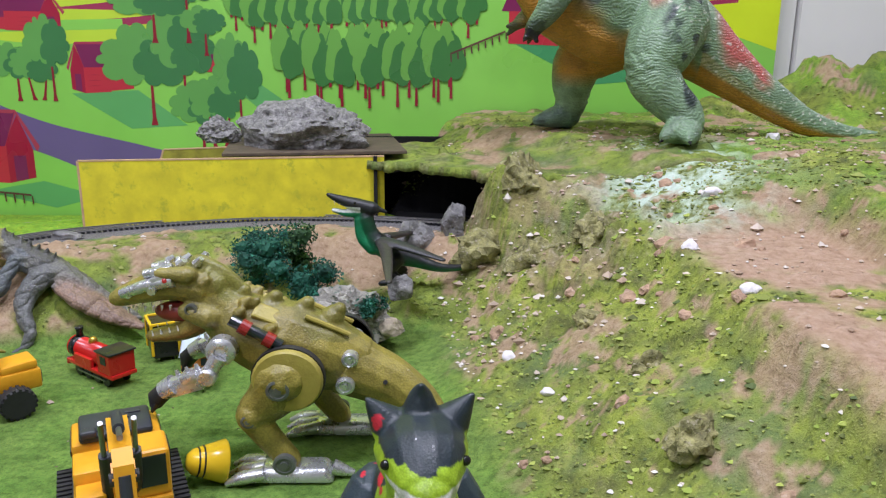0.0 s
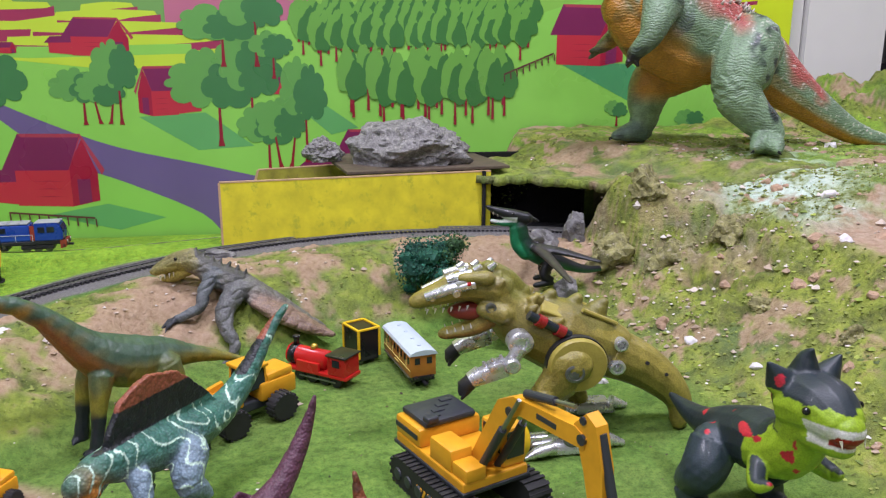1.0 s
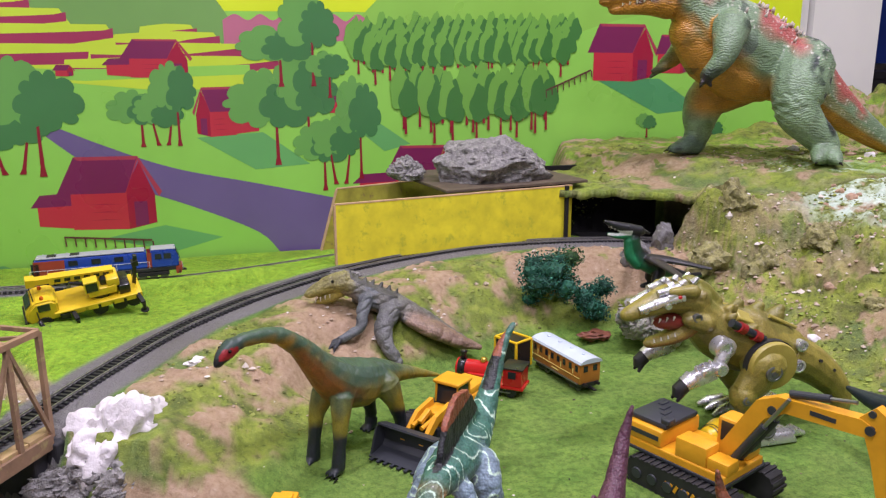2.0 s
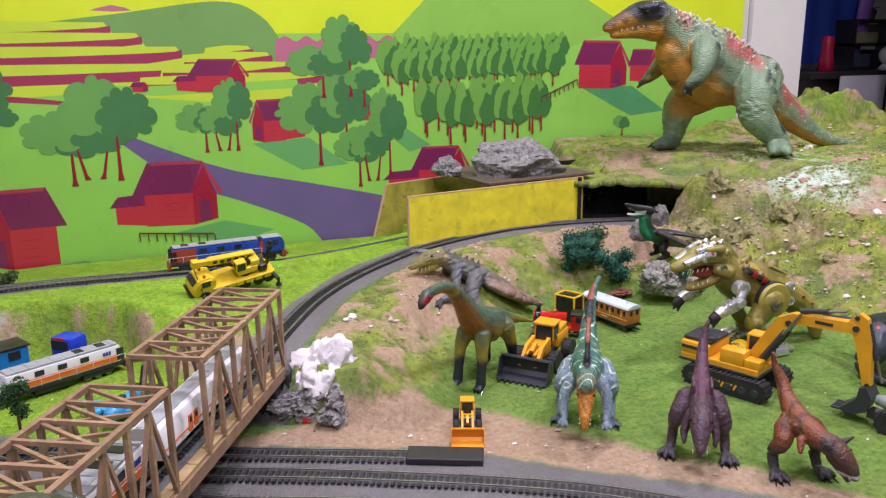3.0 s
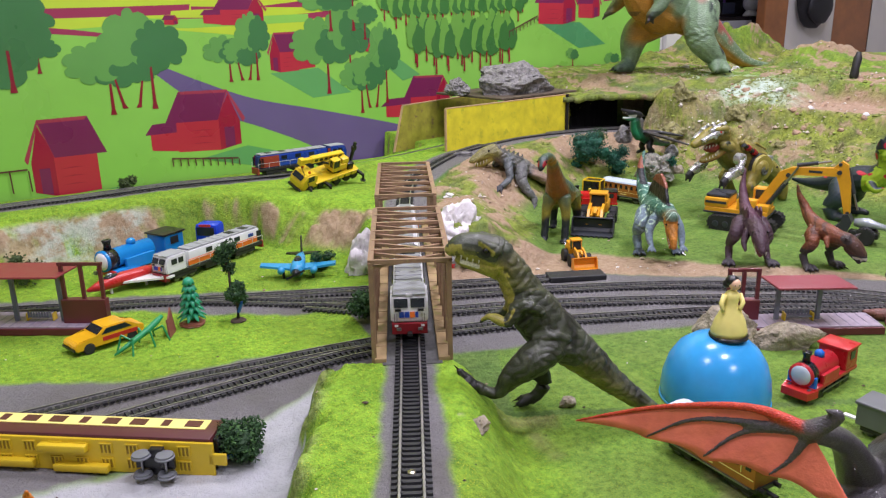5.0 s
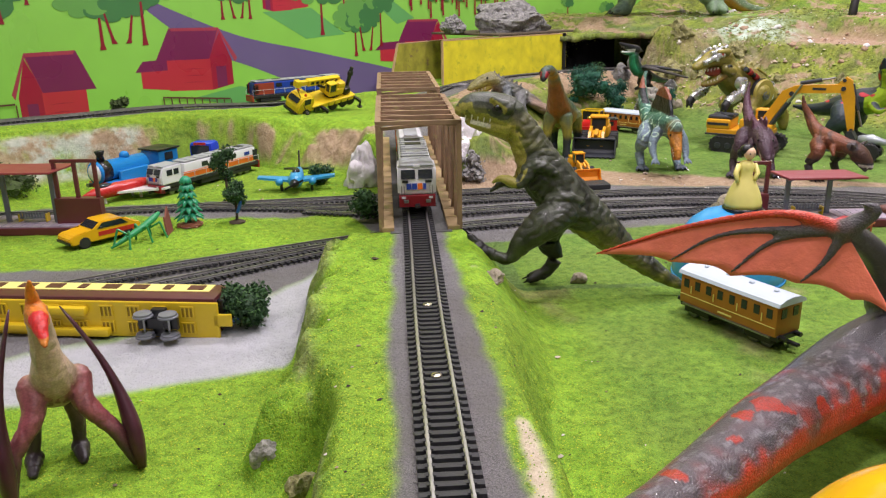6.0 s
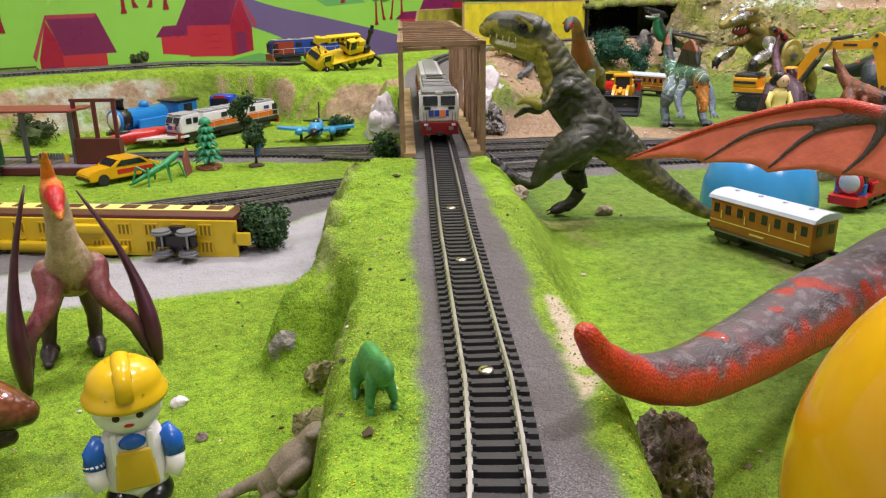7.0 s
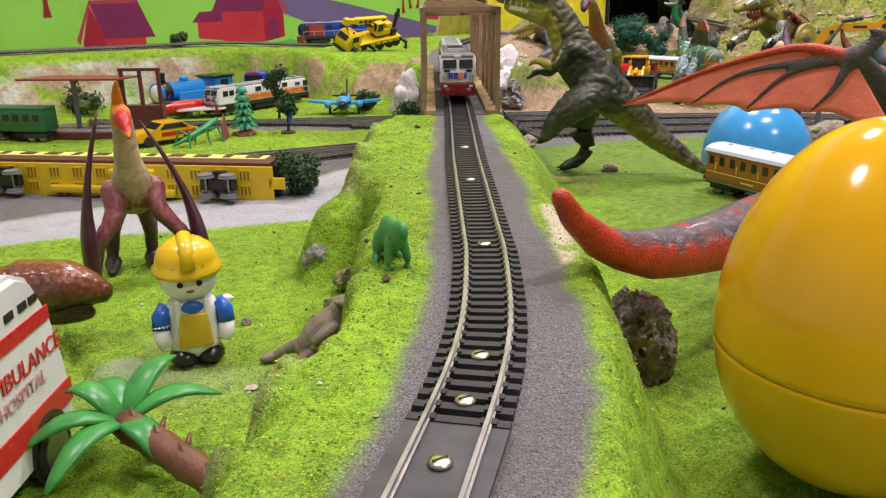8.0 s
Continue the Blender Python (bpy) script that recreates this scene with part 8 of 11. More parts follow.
def toy_coach(label, m, group, long=0.098):
    """A short toy coach with a pale arched roof."""
    t = thing("toy_coach", label, "toy coach", m=m, group=group)
    L = long
    soften(box_part("body", (L, 0.030, 0.026), (0, 0, 0.026), T_WOODY, t, 0.001))
    bm = bmesh.new()
    arch = [(-0.0165, 0.0385), (0.0165, 0.0385), (0.0150, 0.0412), (0.0085, 0.0438), (0.0, 0.0446), (-0.0085, 0.0438), (-0.0150, 0.0412)]
    prism(bm, arch, L + 0.004, Matrix.Translation((-L / 2 - 0.002, 0, 0)) @ Matrix(((0, 0, 1, 0), (1, 0, 0, 0), (0, 1, 0, 0), (0, 0, 0, 1))))
    roof = soften(part("roof", bm, T_PALE, t, "pale grey arched roof"), 30)
    for k in range(4):
        part("roof_vent", lathe(bmesh.new(), [(0.0022, 0.0), (0.0020, 0.0012), (0.0, 0.0014)], pose(-L * 0.36 + k * L * 0.24, 0, 0.0444), 12), T_PALE, roof, "", True)
    box_part("underframe", (L + 0.002, 0.026, 0.005), (0, 0, 0.0115), P_BLACK, t, 0.0008, "black underframe")
    box_part("step_board", (L * 0.92, 0.033, 0.0015), (0, 0, 0.0125), STEEL, t, 0.0003, "grey step board")
    for s in (-1, 1):
        for k in range(8):
            x = -L * 0.43 + k * L * 0.123
            stripe(t, "side_window", x - 0.0026, x + 0.0026, 0.0275, 0.0350, s, GLASS, 0.0300, "dark window")
        for k in range(4):
            x = -L * 0.37 + k * L * 0.245
            stripe(t, "grab_rail", x - 0.0004, x + 0.0004, 0.0235, 0.0300, s, P_CREAM, 0.0312, "pale grab rail")
        stripe(t, "line", -L * 0.49, L * 0.49, 0.0205, 0.0211, s, P_CREAM, 0.0302)
        stripe(t, "gold_lettering", -L * 0.07, L * 0.07, 0.0160, 0.0172, s, P_CREAM, 0.0302, "gold lettering bar")
    for s in (-1, 1):
        for y in (-0.007, 0.007):
            box_part("end_window", (0.0007, 0.006, 0.0075), (s * (L / 2 + 0.0002), y, 0.0315), GLASS, t, 0, "dark window")
        for y in (-0.009, 0.009):
            cyl_part("buffer", (s * L / 2, y, 0.0125), (s * (L / 2 + 0.006), y, 0.0125), 0.0020, P_BLACK, t, 10)
        box_part("coupler", (0.012, 0.004, 0.0022), (s * (L / 2 + 0.005), 0, 0.0075), P_BLACK, t, 0.0003)
    for x in (-L * 0.32, L * 0.32):
        bogie(t, x, (-0.006, 0.006))
    return t


toy_coach("orange-brown toy coach with pale roof on the lawn", pose(-0.262, 0.768, 0.0, 0, 0, 103), "toy coaches", 0.100)
toy_coach("orange-brown toy coach with pale roof near the blue dome", pose(-0.912, 0.006, 0.0, 0, 0, -92), "toy coaches", 0.096)

# blue steam engine behind the white diesel
steam_engine("blue_steam_engine", "large sky-blue toy steam locomotive beside the white diesel", pose(-1.195, 0.868, 0.0, 0, 0, -151) @ Matrix.Diagonal((1.75, 1.45, 1.45, 1)), plastic("engine_blue", (0.012, 0.24, 0.62), 0.2), plastic("engine_blue_cab", (0.010, 0.20, 0.55), 0.25), P_BLACK, face=P_WHITE)
# red engine with a blue front on the south lawn
steam_engine("red_blue_engine", "red toy steam engine with blue front and grey face plate", pose(-0.695, 0.052, 0.0, 0, 0, 187) @ Matrix.Scale(1.12, 4), plastic("engine_red_two", (0.50, 0.02, 0.03), 0.3), plastic("engine_red_three", (0.42, 0.015, 0.02), 0.3), P_RED, face=plastic("face_grey", (0.45, 0.52, 0.58), 0.4), trim=P_BLUE)
bm = prism(bmesh.new(), [(0.038, -0.015), (0.052, -0.012), (0.052, 0.012), (0.038, 0.015)], 0.007, pose(0, 0, 0.006))
part("cow_catcher", bm, P_RED, bpy.data.objects["red_blue_engine"], "red slotted cow catcher")
box_part("front_plate", (0.004, 0.026, 0.013), (0.039, 0, 0.018), P_BLUE, bpy.data.objects["red_blue_engine"], 0.001, "blue front plate")
wag = thing("grey_wagon", "grey toy goods wagon on the grass", "toy wagon", (-0.742, -0.045, 0.0), 95)
G_WAG = plastic("wagon_grey", (0.13, 0.14, 0.14), 0.5)
box_part("body", (0.050, 0.030, 0.022), (0, 0, 0.021), G_WAG, wag, 0.0012)
box_part("rim", (0.053, 0.033, 0.003), (0, 0, 0.032), G_WAG, wag, 0.0008)
box_part("end_plate", (0.002, 0.016, 0.012), (0.026, 0, 0.022), plastic("wagon_pale", (0.45, 0.5, 0.46), 0.5), wag, 0.0006, "pale grey plate")
bogie(wag, 0, (-0.014, 0.014))
box_part("coupler", (0.016, 0.005, 0.002), (0.034, 0, 0.008), P_WHITE, wag, 0.0004, "white hook")

# overturned coach on the white road
W_YEL, W_MAR = plastic("underframe_yellow", (0.66, 0.46, 0.012), 0.4), plastic("coach_maroon", (0.09, 0.018, 0.022), 0.4)
wreck = thing("overturned_coach", "cream and maroon model coach lying on its side with yellow underframe", "railway coach", m=pose(-1.393, 0.331, 0.0, 0, 0, -38))
LW = 0.300
soften(box_part("body", (LW, 0.034, 0.034), (0, 0.018, 0.0172), W_MAR, wreck, 0.0015, "maroon body"))
box_part("side_panel", (LW - 0.012, 0.016, 0.0008), (-0.004, 0.024, 0.0346), P_CREAM, wreck, 0, "cream window band")
for k in range(11):
    box_part("side_window", (0.014 if k % 3 else 0.007, 0.010, 0.0008), (-LW / 2 + 0.025 + k * 0.0252, 0.024, 0.0352), W_MAR, wreck, 0, "dark maroon window opening")
floor_ = box_part("underframe", (LW + 0.006, 0.003, 0.031), (0, 0, 0.0158), W_YEL, wreck, 0.0006, "yellow plastic underframe")
# underframe yellow darkened, for flat plates that stand in for shaded slots
SLOT_SHADE = plastic("slot_shade_yellow", (0.30, 0.19, 0.008), 0.5)
for k in range(12):
    for z in (0.009, 0.023):
        x = -LW / 2 + 0.022 + k * 0.0232
        box_part("recess", (0.0100, 0.0006, 0.0082), (x, -0.00165, z), SLOT_SHADE, floor_, 0, "flat darker plate standing in for a shaded slot")
        for dx in (-0.0052, -0.0018, 0.0018, 0.0052):
            box_part("rib", (0.0011, 0.0016, 0.0090), (x + dx, -0.0020, z), W_YEL, floor_)
        box_part("rib", (0.0115, 0.0016, 0.0012), (x, -0.0020, z + 0.0047), W_YEL, floor_)
for x, z, w in ((-0.035, 0.008, 0.055), (0.035, 0.0055, 0.05), (0.02, 0.024, 0.044)):
    soften(box_part("tank", (w, 0.008, 0.007), (x, -0.0045, z), W_YEL, floor_, 0.0014))
for x in (-LW / 2 + 0.045, LW / 2 - 0.045):
    bo = box_part("bogie", (0.012, 0.007, 0.024), (x, -0.0055, 0.016), P_BLACK, wreck, 0.001, "black bogie")
    for dx in (-0.0105, 0.0105):
        cyl_part("axle", (x + dx, -0.0125, 0.006), (x + dx, -0.0125, 0.0265), 0.0010, STEEL, bo, 10)
        for z in (0.0072, 0.0248):
            part("wheel", lathe(bmesh.new(), [(0.0, -0.0015), (0.0082, -0.0015), (0.0082, -0.0004), (0.0072, 0.0), (0.0072, 0.0016), (0.0040, 0.0020), (0.0, 0.0024)], pose(x + dx, -0.0125, z), 24), plastic("wheel_grey", (0.16, 0.17, 0.19), 0.4) if x < 0 and dx < 0 and z < 0.01 else bpy.data.materials["wheel_grey"], bo, "grey wheel")
    box_part("bolster", (0.034, 0.004, 0.010), (x, -0.0085, 0.016), P_BLACK, bo, 0.0008)
box_part("coupling_plate", (0.016, 0.003, 0.011), (LW / 2 + 0.006, 0, 0.016), W_YEL, wreck, 0.001)
box_part("gangway", (0.006, 0.022, 0.026), (LW / 2 + 0.002, 0.018, 0.018), P_BLACK, wreck, 0.001, "dark end gangway")

# green coach and orange wagon beyond the road
gc = thing("green_coach", "dark green model coach beside the station", "railway coach", (-1.455, 0.724, 0.0), -40)
G_GRN = plastic("coach_green", (0.02, 0.12, 0.05), 0.4)
soften(box_part("body", (0.095, 0.028, 0.028), (0, 0, 0.027), G_GRN, gc, 0.002))
soften(box_part("roof", (0.096, 0.026, 0.004), (0, 0, 0.0425), plastic("coach_green_roof", (0.03, 0.14, 0.07), 0.4), gc, 0.0015))
for k in range(6):
    for s in (-1, 1):
        stripe(gc, "side_window", -0.040 + k * 0.0145, -0.0315 + k * 0.0145, 0.027, 0.035, s, GLASS, 0.028, "dark window")
for x in (-0.03, 0.03):
    bogie(gc, x, (-0.008, 0.008))
ow = thing("orange_wagon", "orange model wagon coupled behind the green coach", "railway wagon", (-1.535, 0.79, 0.0), -40)
soften(box_part("body", (0.075, 0.028, 0.026), (0, 0, 0.026), plastic("wagon_orange", (0.70, 0.30, 0.012), 0.4), ow, 0.0015))
box_part("door", (0.016, 0.0292, 0.020), (0, 0, 0.026), plastic("wagon_orange_dark", (0.55, 0.22, 0.01), 0.4), ow, 0.0006)
bogie(ow, 0, (-0.02, 0.02))

# ---- machines ----
M_YEL, M_DARK = plastic("machine_yellow", (0.72, 0.34, 0.010), 0.38, var=0.12), plastic("machine_dark", (0.030, 0.034, 0.042), 0.5)
TYRE = mat("rubber", (0.018, 0.018, 0.019), 0.7, var=0.3, scale=150, bump=0.4, grain=900)


def wheel(parent, at, r, w, hub, name="wheel"):
    """A tyre with lugs, and a hub in it; axle along y."""
    t = part(name, lathe(bmesh.new(), [(r * 0.5, -w / 2), (r * 0.9, -w / 2), (r, -w * 0.3), (r, w * 0.3), (r * 0.9, w / 2), (r * 0.5, w / 2)], pose(*at, 90), 28), TYRE, parent, "black rubber tyre")
    bm = bmesh.new()
    for k in range(18):
        a = 2 * math.pi * k / 18
        box(bm, (r * 0.16, w * 0.98, r * 0.10), pose(at[0] + r * 0.98 * math.cos(a), at[1], at[2] + r * 0.98 * math.sin(a), 0, -math.degrees(a) + 90, 0))
    part("tread", bm, TYRE, t)
    s = 1 if at[1] > 0 else -1
    part("hub", lathe(bmesh.new(), [(0.0, -w * 0.42), (r * 0.52, -w * 0.42), (r * 0.54, w * 0.40), (r * 0.40, w * 0.36), (r * 0.16, w * 0.28), (r * 0.14, w * 0.46), (0.0, w * 0.46)], pose(*at, -90 * s), 24), hub, t, "round hub")
    return t


def pivot(parent, at, r, w):
    cyl_part("pin", (at[0], at[1] - w / 2, at[2]), (at[0], at[1] + w / 2, at[2]), r, M_DARK, parent, 14, None, "dark pivot pin")


def excavator():
    t = thing("excavator", "yellow toy excavator with black tracks and raised arm", "toy excavator", m=pose(-0.240, 0.496, 0.0, 0, 0, -66) @ Matrix.Scale(0.95, 4))
    for s in (-1, 1):
        y = s * 0.034
        out = [(0.056 * math.cos(a) + (0.0), 0.0) for a in ()]
        loop = [(-0.046 + 0.0135 * math.cos(a), 0.0140 + 0.0135 * math.sin(a)) for a in (math.pi / 2 + math.pi * k / 8 for k in range(9))] + [(0.046 + 0.0135 * math.cos(a), 0.0140 + 0.0135 * math.sin(a)) for a in (-math.pi / 2 + math.pi * k / 8 for k in range(9))]
        crawler = part("crawler", prism(bmesh.new(), loop, 0.022, pose(0, y + 0.011, 0, 90)), TYRE, t, "black crawler track")
        bm = bmesh.new()
        for k in range(40):
            u = k / 40 * (4 * 0.046 + 2 * math.pi * 0.0135)
            if u < 0.092:
                m = pose(-0.046 + u, y, 0.0282)
            elif u < 0.092 + math.pi * 0.0135:
                a = math.pi / 2 - (u - 0.092) / 0.0135
                m = pose(0.046 + 0.0142 * math.cos(a), y, 0.0140 + 0.0142 * math.sin(a), 0, 90 - math.degrees(a), 0)
            elif u < 0.184 + math.pi * 0.0135:
                m = pose(0.046 - (u - 0.092 - math.pi * 0.0135), y, 0.0003)
            else:
                a = -math.pi / 2 - (u - 0.184 - math.pi * 0.0135) / 0.0135
                m = pose(-0.046 + 0.0142 * math.cos(a), y, 0.0140 + 0.0142 * math.sin(a), 0, 90 - math.degrees(a), 0)
            box(bm, (0.0032, 0.0235, 0.0016), m)
        part("track_shoe", bm, TYRE, crawler)
        for k in range(6):
            part("roller", lathe(bmesh.new(), [(0.0, 0.0), (0.0058, 0.0), (0.0052, 0.0016), (0.0, 0.0018)], pose(-0.045 + 0.018 * k, y + s * 0.011, 0.0125, -90 * s), 16), M_DARK, crawler)
        for k in range(6):
            box_part("chevron", (0.0030, 0.0006, 0.008), (-0.012 + 0.006 * k, y + s * 0.0114, 0.014), M_YEL, crawler, 0, "yellow warning bar", (0, 25, 0))
    box_part("undercarriage", (0.05, 0.05, 0.012), (0, 0, 0.022), M_DARK, t, 0.002, "dark undercarriage")
    up = box_part("deck", (0.112, 0.066, 0.010), (-0.014, 0, 0.0355), M_YEL, t, 0.0016)
    box_part("skirt", (0.116, 0.069, 0.0035), (-0.014, 0, 0.0310), M_DARK, t, 0.0008, "dark lower edge")
    cw = soften(box_part("engine_house", (0.044, 0.066, 0.018), (-0.050, 0, 0.0490), M_YEL, t, 0.0035))
    soften(box_part("engine_cover", (0.044, 0.054, 0.0065), (-0.049, 0, 0.0608), M_DARK, t, 0.0030, "dark grey engine cover"))
    box_part("exhaust", (0.010, 0.012, 0.006), (-0.030, -0.020, 0.0655), M_DARK, t, 0.0018, "dark exhaust cowl")
    for k in range(4):
        box_part("hatch", (0.006, 0.012, 0.002), (-0.060 + 0.008 * k, 0.014 - 0.009 * k, 0.0644), M_DARK, t, 0.0006)
    box_part("side_panel", (0.038, 0.0008, 0.0045), (-0.050, -0.0335, 0.0500), M_DARK, t, 0, "dark side panel")
    box_part("side_panel", (0.038, 0.0008, 0.0045), (-0.050, 0.0335, 0.0500), M_DARK, t, 0, "dark side panel")
    soften(box_part("tank", (0.034, 0.022, 0.020), (0.004, -0.021, 0.0500), M_YEL, t, 0.0020))
    soften(box_part("step_box", (0.022, 0.020, 0.012), (0.032, -0.021, 0.0460), M_YEL, t, 0.0018))
    box_part("cab", (0.034, 0.024, 0.036), (0.022, 0.021, 0.0580), M_YEL, t, 0.003, "yellow cab")
    for s, y in ((1, 0.0334), (-1, 0.0086)):
        box_part("cab_window", (0.024, 0.0008, 0.020), (0.022, y, 0.0630), GLASS, t, 0, "dark cab window")
    box_part("cab_window", (0.0008, 0.018, 0.024), (0.0394, 0.021, 0.0610), GLASS, t, 0, "dark cab window")
    # boom, stick and bucket in the plane y = 0
    boom = prism(bmesh.new(), [(0.012, 0.046), (0.026, 0.042), (0.060, 0.098), (0.078, 0.109), (0.150, 0.113), (0.152, 0.122), (0.140, 0.127), (0.070, 0.122), (0.050, 0.112)], 0.013, pose(0, 0.0065, 0, 90))
    b = part("boom", boom, M_YEL, t, "bent yellow boom")
    part("boom_lettering", box(bmesh.new(), (0.022, 0.0142, 0.004), pose(0.110, 0, 0.118)), M_DARK, b, "dark lettering bar")
    stick = prism(bmesh.new(), [(0.138, 0.128), (0.150, 0.140), (0.160, 0.134), (0.168, 0.104), (0.172, 0.050), (0.163, 0.046), (0.150, 0.096)], 0.011, pose(0, 0.0055, 0, 90))
    st = part("stick", stick, M_YEL, t, "yellow dipper arm")
    for p, q in (((0.078, 0.0, 0.126), (0.112, 0.0, 0.133)), ((0.160, 0, 0.128), (0.174, 0, 0.084)), ((0.030, 0.010, 0.040), (0.062, 0.010, 0.092)), ((0.030, -0.010, 0.040), (0.062, -0.010, 0.092))):
        c = cyl_part("hydraulic_ram", p, q, 0.0036, M_DARK, t, 14, None, "dark hydraulic cylinder")
        d = (Vector(q) - Vector(p)) * 0.9
        cyl_part("piston_rod", q, tuple(Vector(q) + d * 0.7), 0.0018, STEEL, c, 10, None, "steel piston rod")
    for a, r, w in (((0.066, 0, 0.108), 0.004, 0.016), ((0.148, 0, 0.120), 0.004, 0.016), ((0.148, 0, 0.134), 0.003, 0.014), ((0.168, 0, 0.050), 0.003, 0.014)):
        pivot(t, a, r, w)
    bk = prism(bmesh.new(), [(0.170, 0.050), (0.178, 0.036), (0.172, 0.018), (0.156, 0.010), (0.140, 0.014), (0.150, 0.022), (0.160, 0.034), (0.162, 0.048)], 0.030, pose(0, 0.015, 0, 90))
    bucket = part("bucket", bk, M_DARK, t, "dark bucket")
    for k in range(5):
        box_part("tooth", (0.010, 0.003, 0.003), (0.136, -0.012 + 0.006 * k, 0.013), M_DARK, bucket, 0.0005)


excavator()


def loader(name, label, m, paint, blade, big):
    """A wheel loader; x ahead."""
    t = thing(name, label, "toy loader", m=m)
    r = 0.0165 if big else 0.0175
    for x in (-0.030, 0.030):
        for s in (-1, 1):
            wheel(t, (x, s * 0.027, r), r, 0.014, paint)
    soften(box_part("rear_body", (0.046, 0.036, 0.022), (-0.034, 0, 0.034), paint, t, 0.003))
    soften(box_part("engine_hood", (0.034, 0.032, 0.010), (-0.038, 0, 0.049), paint, t, 0.003, "", (0, 4, 0)))
    box_part("chassis", (0.080, 0.024, 0.012), (0, 0, 0.020), M_DARK, t, 0.002, "dark chassis")
    box_part("grille", (0.001, 0.026, 0.014), (-0.0575, 0, 0.034), M_DARK, t, 0, "dark grille")
    c = box_part("cab", (0.026, 0.030, 0.026), (-0.008, 0, 0.052), GLASS, t, 0.002, "dark glazed cab", (0, 0, 0), (0.86, 0.9))
    box_part("cab_roof", (0.030, 0.034, 0.0045), (-0.008, 0, 0.0665), paint, c, 0.0015, "yellow cab roof")
    for sx in (-1, 1):
        for sy in (-1, 1):
            part("cab_post", bar(bmesh.new(), (-0.008 + sx * 0.0125, sy * 0.0145, 0.040), (-0.008 + sx * 0.0115, sy * 0.0138, 0.065), 0.002, 0.002), paint, c)
    soften(box_part("front_body", (0.026, 0.026, 0.018), (0.020, 0, 0.032), paint, t, 0.002))
    for s in (-1, 1):
        arm = prism(bmesh.new(), [(0.014, 0.040), (0.040, 0.034), (0.066, 0.014), (0.070, 0.020), (0.044, 0.044), (0.016, 0.050)], 0.005, pose(0, s * 0.012 + 0.0025, 0, 90))
        part("lift_arm", arm, paint, t)
        cyl_part("hydraulic_ram", (0.020, s * 0.006, 0.040), (0.060, s * 0.006, 0.034), 0.0025, M_DARK if not big else paint, t, 12)
    box_part("tilt_link", (0.020, 0.006, 0.006), (0.046, 0, 0.042), paint, t, 0.001, "", (0, 25, 0))
    w = 0.074
    bm = prism(bmesh.new(), [(0.066, 0.004), (0.094, 0.002), (0.095, 0.004), (0.074, 0.0075), (0.069, 0.014), (0.070, 0.030), (0.080, 0.036), (0.079, 0.038), (0.066, 0.034), (0.063, 0.018)], w, pose(0, w / 2, 0, 90))
    b = part("bucket", bm, blade, t, "wide bucket")
    for s in (-1, 1):
        part("bucket_side", prism(bmesh.new(), [(0.064, 0.006), (0.092, 0.003), (0.082, 0.034), (0.066, 0.033)], 0.0022, pose(0, s * w / 2 + 0.0011, 0, 90)), blade, b)
    for k in range(8):
        box_part("tooth", (0.008, 0.0035, 0.002), (0.096, -w / 2 + 0.006 + k * (w - 0.012) / 7, 0.003), blade, b)
    return t


loader("wheel_loader", "yellow toy wheel loader with wide dark bucket on the lawn", pose(-0.440, 0.664, 0.0, 0, 0, -139) @ Matrix.Diagonal((0.96, 0.96, 0.88, 1)), M_YEL, M_DARK, True)
loader("small_loader", "small orange toy loader on the sandy strip by the tracks", pose(-0.625, 0.512, 0.0, 0, 0, -112) @ Matrix.Diagonal((0.50, 0.50, 0.56, 1)), plastic("small_orange", (0.80, 0.36, 0.010), 0.35), plastic("small_orange_bucket", (0.85, 0.33, 0.010), 0.35), False)

# wrecked yellow crane truck on the terrace
C_YEL = plastic("crane_yellow", (0.72, 0.50, 0.010), 0.35)
crane = thing("crane_truck", "yellow toy crane truck tipped over on the terrace grass", "toy crane", m=pose(-0.842, 0.972, height(-0.842, 0.972), 0, 0, 14) @ pose(0, 0, 0.008, 24, -7, 0) @ Matrix.Scale(0.86, 4))
chassis = soften(box_part("chassis", (0.150, 0.040, 0.010), (0.004, 0, 0.016), C_YEL, crane, 0.002))
box_part("running_board", (0.116, 0.050, 0.003), (0.014, 0, 0.0225), C_YEL, crane, 0.001)
bm = prism(bmesh.new(), [(-0.078, 0.010), (-0.036, 0.010), (-0.036, 0.040), (-0.044, 0.046), (-0.066, 0.046), (-0.078, 0.034), (-0.081, 0.022)], 0.042, pose(0, 0.021, 0, 90))
bmesh.ops.bevel(bm, geom=bm.edges[:], offset=0.0030, segments=3, affect="EDGES")
soften(part("cab", bm, C_YEL, crane))
